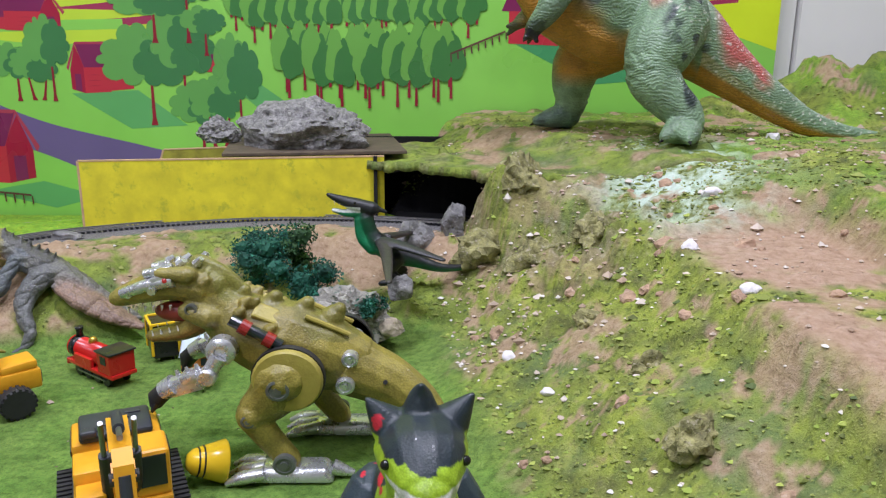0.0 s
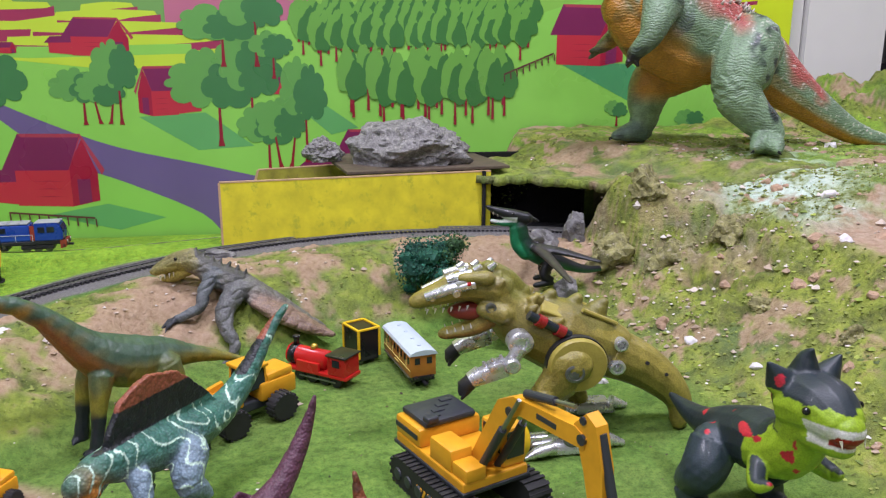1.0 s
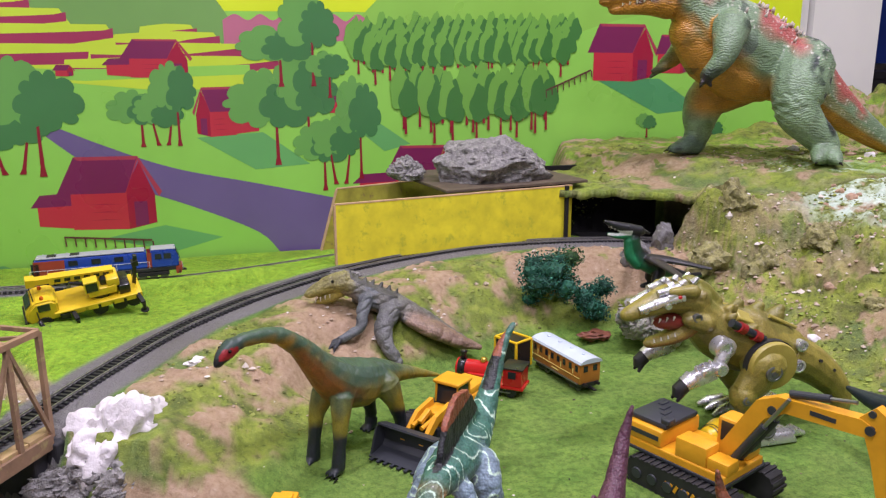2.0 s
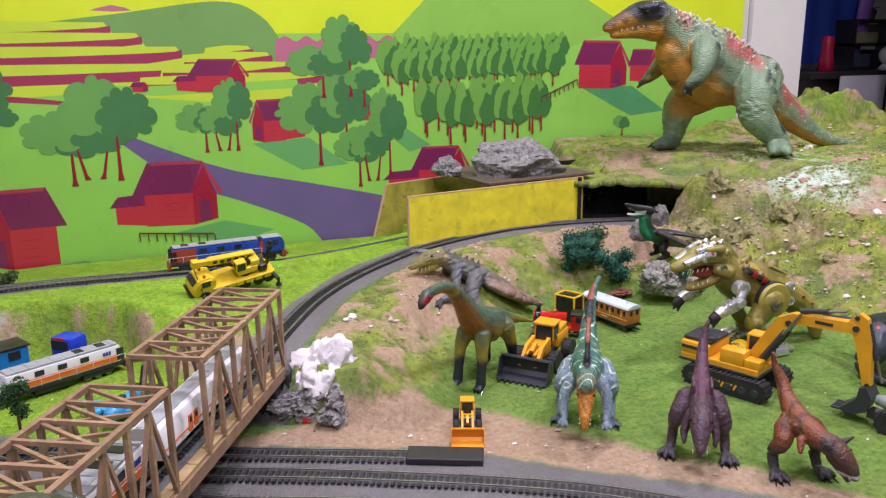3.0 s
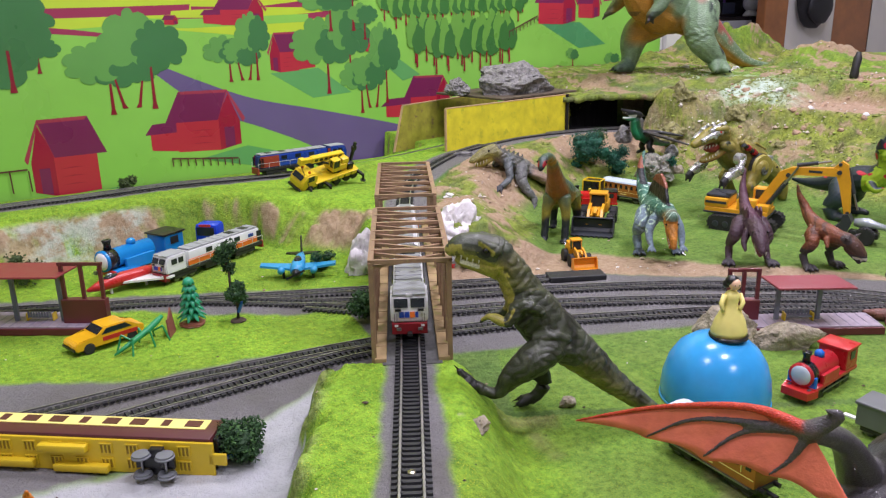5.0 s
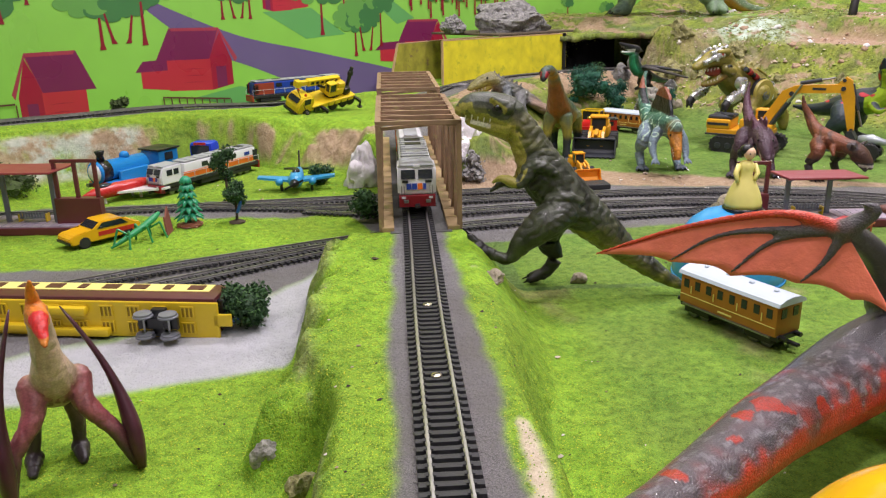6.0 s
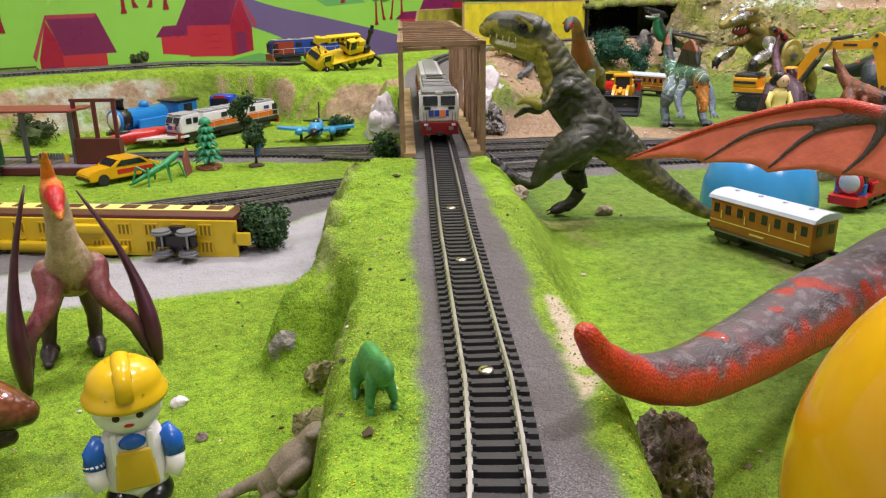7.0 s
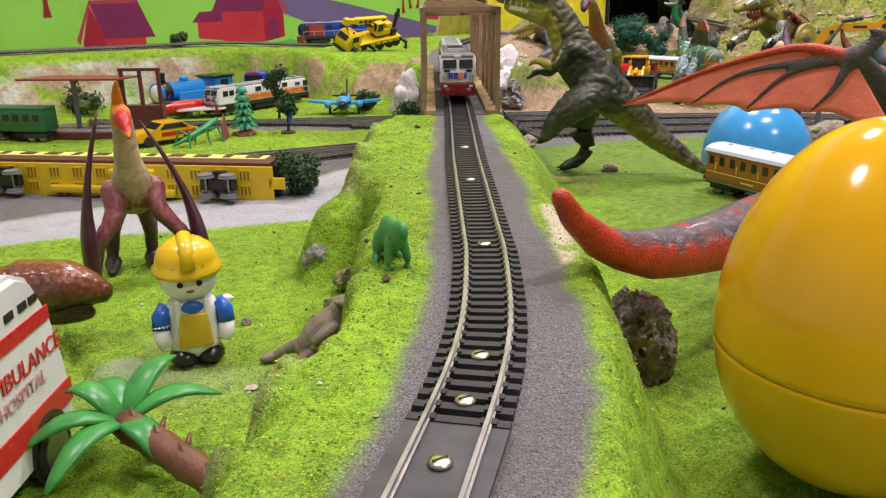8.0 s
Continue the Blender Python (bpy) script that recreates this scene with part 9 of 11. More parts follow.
for s in (-1, 1):
    box_part("cab_window", (0.016, 0.0010, 0.012), (-0.055, s * 0.0212, 0.036), GLASS, crane, 0.0003, "dark window")
    box_part("step", (0.014, 0.004, 0.010), (-0.030, s * 0.023, 0.014), P_BLACK, crane, 0.001, "black step")
    for x in (-0.058, 0.018, 0.046, 0.066):
        wheel(crane, (x, s * 0.018, 0.009), 0.0105, 0.008, M_DARK)
    for x in (-0.020, 0.072):
        out = part("outrigger", bar(bmesh.new(), (x, s * 0.018, 0.018), (x + 0.004, s * 0.040, 0.016), 0.006, 0.005), P_BLACK, crane, "black outrigger arm")
        cyl_part("foot", (x + 0.004, s * 0.040, 0.016), (x + 0.004, s * 0.041, 0.004), 0.0026, P_BLACK, out, 10)
        cyl_part("pad", (x + 0.004, s * 0.041, 0.004), (x + 0.004, s * 0.041, 0.0025), 0.0062, P_BLACK, out, 14)
    for k in range(5):
        box_part("locker", (0.014, 0.003, 0.008), (-0.010 + 0.018 * k, s * 0.0235, 0.0185), C_YEL, crane, 0.0008)
box_part("windscreen", (0.0010, 0.030, 0.012), (-0.0745, 0, 0.040), GLASS, crane, 0.0003, "dark windscreen", (0, 44, 0))
box_part("bumper", (0.005, 0.042, 0.006), (-0.081, 0, 0.013), P_BLACK, crane, 0.0012, "black bumper")
cyl_part("slewing_ring", (0.024, 0, 0.023), (0.024, 0, 0.030), 0.016, P_BLACK, crane, 24, None, "black slewing ring")
soften(box_part("turret", (0.040, 0.034, 0.014), (0.026, 0, 0.036), C_YEL, crane, 0.0025))
soften(box_part("winch_house", (0.018, 0.030, 0.016), (0.042, 0, 0.046), C_YEL, crane, 0.003))
drum = cyl_part("winch_drum", (0.030, -0.010, 0.048), (0.030, 0.010, 0.048), 0.0055, P_BLACK, crane, 18, None, "black winch drum")
box_part("turret_cab", (0.018, 0.013, 0.018), (0.012, -0.013, 0.050), GLASS, crane, 0.002, "glazed crane cab")
box_part("cab_roof", (0.020, 0.015, 0.003), (0.012, -0.013, 0.0600), C_YEL, crane, 0.001)
for sx in (-1, 1):
    for sy in (-1, 1):
        part("cab_post", bar(bmesh.new(), (0.012 + 0.009 * sx, -0.013 + 0.0065 * sy, 0.041), (0.012 + 0.009 * sx, -0.013 + 0.0065 * sy, 0.059), 0.002, 0.002), C_YEL, crane)
bm = bmesh.new()
bar(bm, (0.046, 0.006, 0.054), (-0.040, 0.006, 0.064), 0.012, 0.012)
bar(bm, (-0.030, 0.006, 0.0630), (-0.062, 0.006, 0.0668), 0.009, 0.009)
bar(bm, (-0.058, 0.006, 0.0662), (-0.070, 0.006, 0.0678), 0.012, 0.013)
jib = part("jib", bm, C_YEL, crane, "telescopic yellow jib")
for k in range(6):
    for s in (-1, 1):
        box_part("jib_plate", (0.0080, 0.0006, 0.0055), (0.036 - 0.013 * k, 0.006 + 0.0061 * s, 0.0552 + 0.0015 * k), P_BLACK, jib, 0, "black jib plate", (0, 6.6, 0))
for s in (-1, 1):
    c = cyl_part("jib_ram", (0.014, 0.006 + 0.009 * s, 0.042), (-0.016, 0.006 + 0.009 * s, 0.056), 0.0026, P_BLACK, crane, 12, None, "black lifting ram")
cyl_part("hook_cable", (-0.068, 0.006, 0.064), (-0.064, -0.030, 0.020), 0.0008, P_BLACK, crane, 8, None, "black hoist cable")
part("hook", tube(bmesh.new(), [(-0.064, -0.030, 0.022), (-0.063, -0.033, 0.014), (-0.058, -0.038, 0.012), (-0.052, -0.040, 0.016)], [0.0030, 0.0036, 0.0030, 0.0012], 10), P_BLACK, crane, "black hook block", True)
part("hook_mast", bar(bmesh.new(), (0.072, 0.004, 0.022), (0.080, 0.004, 0.074), 0.006, 0.005), P_BLACK, crane, "black mast")
box_part("mast_block", (0.010, 0.008, 0.010), (0.078, 0.004, 0.060), P_BLACK, crane, 0.001, "black pulley block")
soften(box_part("counterweight", (0.016, 0.036, 0.016), (0.056, 0, 0.032), P_BLACK, crane, 0.002, "black counterweight"))
for s in (-1, 1):
    soften(part("beacon", lathe(bmesh.new(), [(0.0028, 0.0), (0.0028, 0.003), (0.0018, 0.0048), (0.0, 0.005)], pose(-0.055, 0.012 * s, 0.0458), 12), plastic("beacon_orange", (0.55, 0.10, 0.01), 0.2), crane, "orange beacon"))

# blue lorry cab and red-white jet behind the diesels
lorry = thing("blue_lorry", "blue toy lorry cab with silver trim behind the diesel", "toy lorry", (-1.080, 0.905, 0.0), -130)
L_BLUE = plastic("lorry_blue", (0.012, 0.05, 0.52), 0.2)
soften(box_part("cab", (0.034, 0.040, 0.040), (0, 0, 0.032), L_BLUE, lorry, 0.007))
box_part("windscreen", (0.0010, 0.030, 0.014), (0.0172, 0, 0.040), GLASS, lorry, 0.0003, "dark windscreen")
box_part("grille", (0.0012, 0.028, 0.010), (0.0174, 0, 0.022), STEEL, lorry, 0.0003, "silver grille")
box_part("badge", (0.0008, 0.020, 0.004), (0.0176, 0, 0.0500), P_RED, lorry, 0, "red badge")
for s in (-1, 1):
    wheel(lorry, (0.004, s * 0.017, 0.010), 0.010, 0.008, STEEL)
jet = thing("toy_jet", "red and white toy jet plane on the meadow", "toy plane", (-1.232, 0.795, 0.0), -158)
part("fuselage", tube(bmesh.new(), [(-0.060, 0, 0.016), (-0.030, 0, 0.017), (0.010, 0, 0.017), (0.045, 0, 0.016), (0.066, 0, 0.014)], [0.005, 0.009, 0.010, 0.008, 0.002], 16), P_RED, jet, "", True)
for s in (-1, 1):
    part("wing", prism(bmesh.new(), [(0.020, 0.006 * s), (-0.036, 0.046 * s), (-0.046, 0.044 * s), (-0.026, 0.006 * s)][::s], 0.003, pose(0, 0, 0.012)), P_WHITE, jet, "white swept wing")
    part("tail_wing", prism(bmesh.new(), [(-0.046, 0.004 * s), (-0.062, 0.020 * s), (-0.068, 0.020 * s), (-0.060, 0.004 * s)][::s], 0.002, pose(0, 0, 0.016)), P_WHITE, jet)
part("fin", prism(bmesh.new(), [(-0.040, 0.018), (-0.062, 0.038), (-0.066, 0.038), (-0.060, 0.018)], 0.002, pose(0, 0.001, 0, 90)), P_WHITE, jet)
part("canopy", blob(bmesh.new(), (0.028, 0, 0.0235), (0.014, 0.005, 0.005), 2), GLASS, jet, "dark canopy", True)
for x, y in ((0.03, 0), (-0.02, 0.010), (-0.02, -0.010)):
    cyl_part("undercarriage", (x, y, 0.0), (x, y, 0.013), 0.002, P_WHITE, jet, 8)

# propeller plane
A_BLUE = plastic("plane_blue", (0.03, 0.30, 0.58), 0.3)
plane = thing("toy_aeroplane", "light blue toy propeller aeroplane on the meadow", "toy plane", (-1.008, 0.700, 0.0), -118)
part("fuselage", tube(bmesh.new(), [(-0.055, 0, 0.020), (-0.030, 0, 0.020), (0.0, 0, 0.019), (0.024, 0, 0.018), (0.036, 0, 0.017)], [0.003, 0.0075, 0.0105, 0.0105, 0.0070], 18), A_BLUE, plane, "", True)
part("nose", tube(bmesh.new(), [(0.036, 0, 0.017), (0.043, 0, 0.017)], [0.0070, 0.0025], 18), P_BLACK, plane, "black nose cone", True)
for s in (-1, 1):
    part("wing", prism(bmesh.new(), [(0.018, 0.004 * s), (0.010, 0.056 * s), (-0.004, 0.056 * s), (-0.010, 0.004 * s)][::s], 0.0032, pose(0, 0, 0.014, 5 * s)), A_BLUE, plane)
    part("engine", tube(bmesh.new(), [(-0.006, s * 0.024, 0.016), (0.014, s * 0.024, 0.016), (0.024, s * 0.024, 0.016)], [0.003, 0.0055, 0.0045], 14), A_BLUE, plane, "", True)
    cyl_part("wheel_leg", (0.008, s * 0.022, 0.0), (0.008, s * 0.022, 0.012), 0.0022, P_BLACK, plane, 10)
    part("tail_wing", prism(bmesh.new(), [(-0.044, 0.002 * s), (-0.050, 0.024 * s), (-0.058, 0.024 * s), (-0.058, 0.002 * s)][::s], 0.002, pose(0, 0, 0.020)), P_BLACK, plane, "dark tailplane")
part("fin", prism(bmesh.new(), [(-0.042, 0.020), (-0.054, 0.048), (-0.060, 0.048), (-0.058, 0.020)], 0.002, pose(0, 0.001, 0, 90)), P_BLACK, plane, "dark fin")
part("canopy", blob(bmesh.new(), (0.004, 0, 0.0275), (0.012, 0.006, 0.006), 2), GLASS, plane, "dark canopy", True)
box_part("propeller", (0.0010, 0.030, 0.003), (0.0435, 0, 0.017), P_BLACK, plane, 0.0002, "dark propeller", (25, 0, 0))

# yellow car with a green grasshopper beside it
car = thing("yellow_car", "yellow toy saloon car with orange flames on the grass", "toy car", (-1.300, 0.595, 0.0), 197)
C_PAINT = plastic("car_yellow", (0.78, 0.42, 0.008), 0.22)
bm = prism(bmesh.new(), [(-0.042, 0.006), (0.042, 0.006), (0.044, 0.013), (0.040, 0.017), (0.016, 0.019), (0.006, 0.0275), (-0.020, 0.0275), (-0.032, 0.019), (-0.043, 0.017)], 0.032, pose(0, 0.016, 0, 90))
bmesh.ops.bevel(bm, geom=bm.edges[:], offset=0.0012, segments=2, affect="EDGES")
soften(part("body", bm, C_PAINT, car))
for s in (-1, 1):
    part("side_window", prism(bmesh.new(), [(0.011, 0.0195), (0.004, 0.026), (-0.019, 0.026), (-0.027, 0.0195)], 0.0008, pose(0, s * 0.0161 + 0.0004, 0, 90)), GLASS, car, "dark side window")
    stripe(car, "flame", -0.034, 0.010, 0.011, 0.016, s, P_RED, 0.0320, "orange-red flame decal")
    for x in (-0.026, 0.027):
        wheel(car, (x, s * 0.0135, 0.0068), 0.0068, 0.006, STEEL)
box_part("windscreen", (0.0008, 0.027, 0.0100), (0.0115, 0, 0.0235), GLASS, car, 0, "dark windscreen", (0, -50, 0))
box_part("bumper", (0.002, 0.031, 0.003), (0.0440, 0, 0.0085), P_BLACK, car, 0.0004, "black bumper")
G_TOY = plastic("toy_green", (0.02, 0.28, 0.10), 0.4)
hopper = thing("toy_grasshopper", "green plastic toy grasshopper leaning by the car", "toy insect", (-1.262, 0.562, 0.0), 28)
part("body", tube(bmesh.new(), [(-0.042, 0, 0.004), (-0.02, 0, 0.010), (0.006, 0, 0.017), (0.022, 0, 0.024), (0.030, 0, 0.028)], [0.0012, 0.0032, 0.0042, 0.0040, 0.0022], 10), G_TOY, hopper, "", True)
for s in (-1, 1):
    for x, rx in ((-0.018, -0.028), (0.0, 0.004), (0.016, 0.026)):
        bm = bmesh.new()
        cyl(bm, (x, 0, 0.014), ((x + rx) / 2, s * 0.010, 0.020), 0.0012, None, 8)
        cyl(bm, ((x + rx) / 2, s * 0.010, 0.020), (rx, s * 0.014, 0.0), 0.0012, None, 8)
        part("leg", bm, G_TOY, hopper)
fan = thing("toy_fin", "small brown plastic fan piece on the grass", "toy piece", (-1.226, 0.578, 0.0), 60)
part("plate", prism(bmesh.new(), [(-0.012, 0.0), (0.012, 0.0), (0.018, 0.030), (0.0, 0.020), (-0.004, 0.022)], 0.002, pose(0, 0, 0, 78)), plastic("fin_brown", (0.22, 0.07, 0.05), 0.5), fan)

# wheeled grey gun beside the excavator's arm
gun = thing("toy_gun_carriage", "grey toy gun on a black wheeled base by the excavator bucket", "toy vehicle", (-0.168, 0.318, 0.0), -70)
for s in (-1, 1):
    wheel(gun, (0, s * 0.013, 0.015), 0.015, 0.010, M_DARK)
box_part("base", (0.046, 0.018, 0.010), (-0.004, 0, 0.016), P_BLACK, gun, 0.002, "black base")
part("barrel", tube(bmesh.new(), [(-0.020, 0, 0.034), (0.0, 0, 0.034), (0.012, 0, 0.033), (0.044, 0, 0.028)], [0.006, 0.010, 0.006, 0.003], 14), plastic("gun_grey", (0.36, 0.40, 0.42), 0.35, metal=0.3), gun, "grey barrel", True)

# yellow cone lying by the mechanical dinosaur
cone = thing("toy_cone", "yellow plastic toy cone lying on the lawn", "toy cone", m=pose(-0.182, 0.556, 0.016, 0, 78, 205))
part("shell", lathe(bmesh.new(), [(0.0165, 0.0), (0.0175, 0.0015), (0.0100, 0.026), (0.0060, 0.030), (0.0, 0.031)], seg=28), P_YELLOW, cone, "", True)
for z in (0.018, 0.022):
    r = 0.0175 - (z - 0.0015) * 0.306
    part("ring", lathe(bmesh.new(), [(r, z - 0.0008), (r + 0.0006, z), (r, z + 0.0008)], seg=28), P_BLACK, cone, "black ring")

# ambulance
amb = thing("ambulance", "white toy ambulance van with red stripes and red lettering", "toy ambulance", m=pose(-1.501, -0.166, 0.0, 0, 0, 61) @ Matrix.Scale(0.95, 4))
A_WHITE, A_RED = plastic("ambulance_white", (0.78, 0.79, 0.80), 0.2), plastic("ambulance_red", (0.58, 0.012, 0.022), 0.25)
side = [(-0.075, 0.010), (0.062, 0.010), (0.0665, 0.018), (0.066, 0.040), (0.060, 0.066), (0.050, 0.084), (0.040, 0.089), (-0.040, 0.089), (-0.060, 0.060), (-0.078, 0.046)]
bm = prism(bmesh.new(), side, 0.058, pose(0, 0.058, 0, 90))
bmesh.ops.bevel(bm, geom=[e for e in bm.edges if abs(e.verts[0].co.y - e.verts[1].co.y) < 1e-5], offset=0.0025, segments=3, affect="EDGES")
soften(part("body", bm, A_WHITE, amb), 35)
for z0, z1, x1 in ((0.0235, 0.0335, 0.0655), (0.0640, 0.0700, 0.0575)):
    box_part("stripe", (x1 + 0.070, 0.0006, z1 - z0), ((x1 - 0.070) / 2, -0.0003, (z0 + z1) / 2), A_RED, amb, 0, "red stripe")
box_part("tail_lamp", (0.002, 0.006, 0.014), (0.0660, 0.005, 0.034), A_RED, amb, 0.0006, "red tail lamp")
for x in (0.030, 0.040, 0.048):
    box_part("vent", (0.006, 0.0006, 0.0032), (x, -0.0003, 0.0760), P_BLACK, amb, 0, "small dark vent")
for x in (-0.046, 0.042):
    for y in (0.002, 0.056):
        w = wheel(amb, (x, y, 0.0125), 0.0125, 0.008, P_BLACK)
        for k in range(9):
            a = 2 * math.pi * k / 9
            if y < 0.01:
                box_part("spoke", (0.0068, 0.0012, 0.0016), (x + 0.0048 * math.cos(a), y - 0.0040, 0.0125 + 0.0048 * math.sin(a)), STEEL, w, 0, "silver spoke", (0, -math.degrees(a), 0))
        if y < 0.01:
            part("rim", lathe(bmesh.new(), [(0.0076, 0.0), (0.0092, 0.0), (0.0092, 0.0012), (0.0076, 0.0012)], pose(x, y - 0.0036, 0.0125, 90), 28), STEEL, w, "silver rim")
    part("wheel_arch", lathe(bmesh.new(), [(0.0136, 0.0), (0.0152, 0.0), (0.0152, 0.001), (0.0136, 0.001)], pose(x, 0.0, 0.0135, 90), 28), P_BLACK, amb, "black wheel arch")


def lettering(text, size, m, material, parent, name):
    c = bpy.data.curves.new(name, "FONT")
    c.body, c.size, c.extrude = text, size, 0.0002
    tmp = new(name, c)
    me = bpy.data.meshes.new_from_object(tmp.evaluated_get(bpy.context.evaluated_depsgraph_get()))
    bpy.data.objects.remove(tmp)
    me.materials.append(material)
    ob = new(name, me)
    ob.parent = parent
    ob.matrix_basis = m
    return ob


lettering("AMBULANCE", 0.0100, pose(0.004, -0.0005, 0.0500, 90), A_RED, amb, "lettering")
lettering("HOSPITAL", 0.0078, pose(0.012, -0.0005, 0.0415, 90), plastic("lettering_pale", (0.62, 0.30, 0.32), 0.4), amb, "lettering")

# ---- mechanical dinosaur ----
OLIVE = (158, 146, 64)
SILVER = mat("toy_silver", (0.62, 0.63, 0.65), 0.28, 0.75, var=0.12, scale=120, bump=0.3, grain=500, depth=0.001)
JOINT = mat("joint_grey", (0.16, 0.17, 0.16), 0.4, 0.4, var=0.2)
P_OLIVE = mat("olive_plastic", lin(*OLIVE), 0.4, var=0.12, scale=70, bump=0.35, grain=420, depth=0.0012)
P_GARNET = plastic("garnet_red", (0.26, 0.018, 0.016), 0.25)
TOOTH = plastic("tooth_white", (0.75, 0.74, 0.68), 0.3)
ROBOT = skin("robot_skin", 0.42, 560, 0.35, 0.0008, 0.22, 0.1)
rex = thing("mechanical_dinosaur", "olive robot dinosaur toy with silver mask, arms and feet", "toy dinosaur", m=pose(-0.118, 0.598, 0.0, 0, 0, 180) @ Matrix.Diagonal((0.96, 0.98, 0.88, 1)))


def olive_shaded(co, n, c):
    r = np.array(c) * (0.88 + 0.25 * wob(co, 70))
    # down-facing skin darkened in the colour, as underside shade
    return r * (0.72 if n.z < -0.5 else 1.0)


# second colour of a limb: the olive, darkened for its underside
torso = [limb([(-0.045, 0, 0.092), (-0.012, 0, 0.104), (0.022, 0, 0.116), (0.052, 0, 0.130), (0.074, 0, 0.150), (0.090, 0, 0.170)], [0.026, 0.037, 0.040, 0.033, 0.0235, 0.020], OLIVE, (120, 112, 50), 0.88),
         limb([(0.082, 0, 0.170), (0.110, 0, 0.174), (0.138, 0, 0.166), (0.160, 0, 0.158)], [0.0205, 0.0178, 0.0125, 0.0085], OLIVE),
         limb([(0.056, 0, 0.164), (0.072, 0, 0.180), (0.090, 0, 0.192)], [0.008, 0.010, 0.009], (134, 132, 56), None, 0.7)]
for k in range(4):
    a = k / 3
    torso.append(limb([(0.060 - 0.080 * a, 0, 0.152 - 0.012 * a), (0.054 - 0.080 * a, 0, 0.166 - 0.018 * a)], [0.012, 0.007], (132, 126, 56), None, 0.8))
lumps = random.Random(9)
for k in range(26):
    a, s = lumps.uniform(0, 1), lumps.choice((-1, 1))
    x, z = 0.015 + 0.075 * a, 0.148 + 0.040 * a
    y = s * lumps.uniform(0.010, 0.027)
    torso.append(limb([(x, y, z - 4 * abs(y) ** 1.5), (x - 0.004, y * 1.08, z - 4 * abs(y) ** 1.5 + 0.004)], [0.006, 0.003], (146, 134, 62)))
for s in (-1, 1):
    torso.append(limb([(0.094, 0.017 * s, 0.186), (0.118, 0.016 * s, 0.187)], [0.008, 0.005], (150, 140, 66)))
    torso.append(limb([(0.078, 0.017 * s, 0.146), (0.098, 0.017 * s, 0.152)], [0.012, 0.008], (140, 130, 60)))
body = creature("body", "", "", torso, Matrix(), 0.0014, olive_shaded, None, ROBOT, world_place=True)
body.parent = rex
jaw = creature("lower_jaw", "", "", [limb([(0.082, 0, 0.146), (0.104, 0, 0.128), (0.134, 0, 0.121)], [0.015, 0.0095, 0.0060], OLIVE, (150, 60, 40), 1.3)], Matrix(), 0.0012, olive_shaded, None, ROBOT, world_place=True)
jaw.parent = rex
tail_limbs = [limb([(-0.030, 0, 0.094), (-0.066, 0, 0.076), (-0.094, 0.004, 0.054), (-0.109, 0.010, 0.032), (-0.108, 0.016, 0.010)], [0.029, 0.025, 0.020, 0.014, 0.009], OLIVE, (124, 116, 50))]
tail = creature("tail", "", "", tail_limbs, Matrix(), 0.0013, olive_shaded, None, ROBOT, world_place=True)
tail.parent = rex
bm = bmesh.new()
for s in (-1, 1):
    tube(bm, [(0.106, 0.0165 * s, 0.181), (0.130, 0.0145 * s, 0.175), (0.152, 0.0105 * s, 0.166)], [0.0062, 0.0058, 0.0048], 12)
    tube(bm, [(0.108, 0.0120 * s, 0.190), (0.132, 0.0100 * s, 0.184)], [0.0050, 0.0042], 10)
    box(bm, (0.016, 0.005, 0.010), pose(0.116, 0.0180 * s, 0.181, 0, 20, 0), 0.0012)
    box(bm, (0.010, 0.004, 0.008), pose(0.134, 0.0160 * s, 0.174, 0, 22, 0), 0.0010)
    cyl(bm, (0.124, 0.0150 * s, 0.172), (0.124, 0.0210 * s, 0.171), 0.0040, 0.0036, 12)
    cyl(bm, (0.146, 0.0090 * s, 0.166), (0.146, 0.0150 * s, 0.165), 0.0032, 0.0028, 12)
    for k in range(3):
        tube(bm, [(0.090 + 0.014 * k, 0.007 * s, 0.193 - 0.001 * k), (0.085 + 0.014 * k, 0.009 * s, 0.199 - 0.002 * k)], [0.0042, 0.0026], 8)
soften(part("mask", bm, SILVER, rex, "silver face mask"))
soften(part("mouth", blob(bmesh.new(), (0.108, 0, 0.146), (0.022, 0.011, 0.010), 3), plastic("mouth_red", (0.22, 0.03, 0.02), 0.4), rex, "dark red open mouth"))
for k in range(3):
    soften(part("rivet", lathe(bmesh.new(), [(0.0028, -0.002), (0.0028, 0.0008), (0.0, 0.0018)], pose(0.036 - 0.014 * k, -0.012, 0.1545 - 0.004 * k), 12), SILVER, rex, "silver rivet"))
for s in (-1, 1):
    box_part("back_plate", (0.040, 0.016, 0.006), (0.024, 0.017 * s, 0.1455), P_OLIVE, rex, 0.002, "", (-34 * s, -24, 0))
    soften(part("cheek_hole", lathe(bmesh.new(), [(0.0052, -0.003), (0.0052, 0.0010), (0.0036, 0.0012), (0.0034, -0.0006), (0.0, -0.0006)], pose(0.092, 0.0245 * s, 0.156, -90 * s), 16), JOINT, rex, "dark socket in the cheek"))
    for k in range(2):
        cyl_part("screw_hole", (-0.066 - 0.022 * k, s * (0.0225 - 0.003 * k), 0.086 - 0.016 * k), (-0.066 - 0.022 * k, s * (0.0262 - 0.0034 * k), 0.087 - 0.016 * k), 0.0019, T_BLACK, rex, 10, label="dark screw hole")
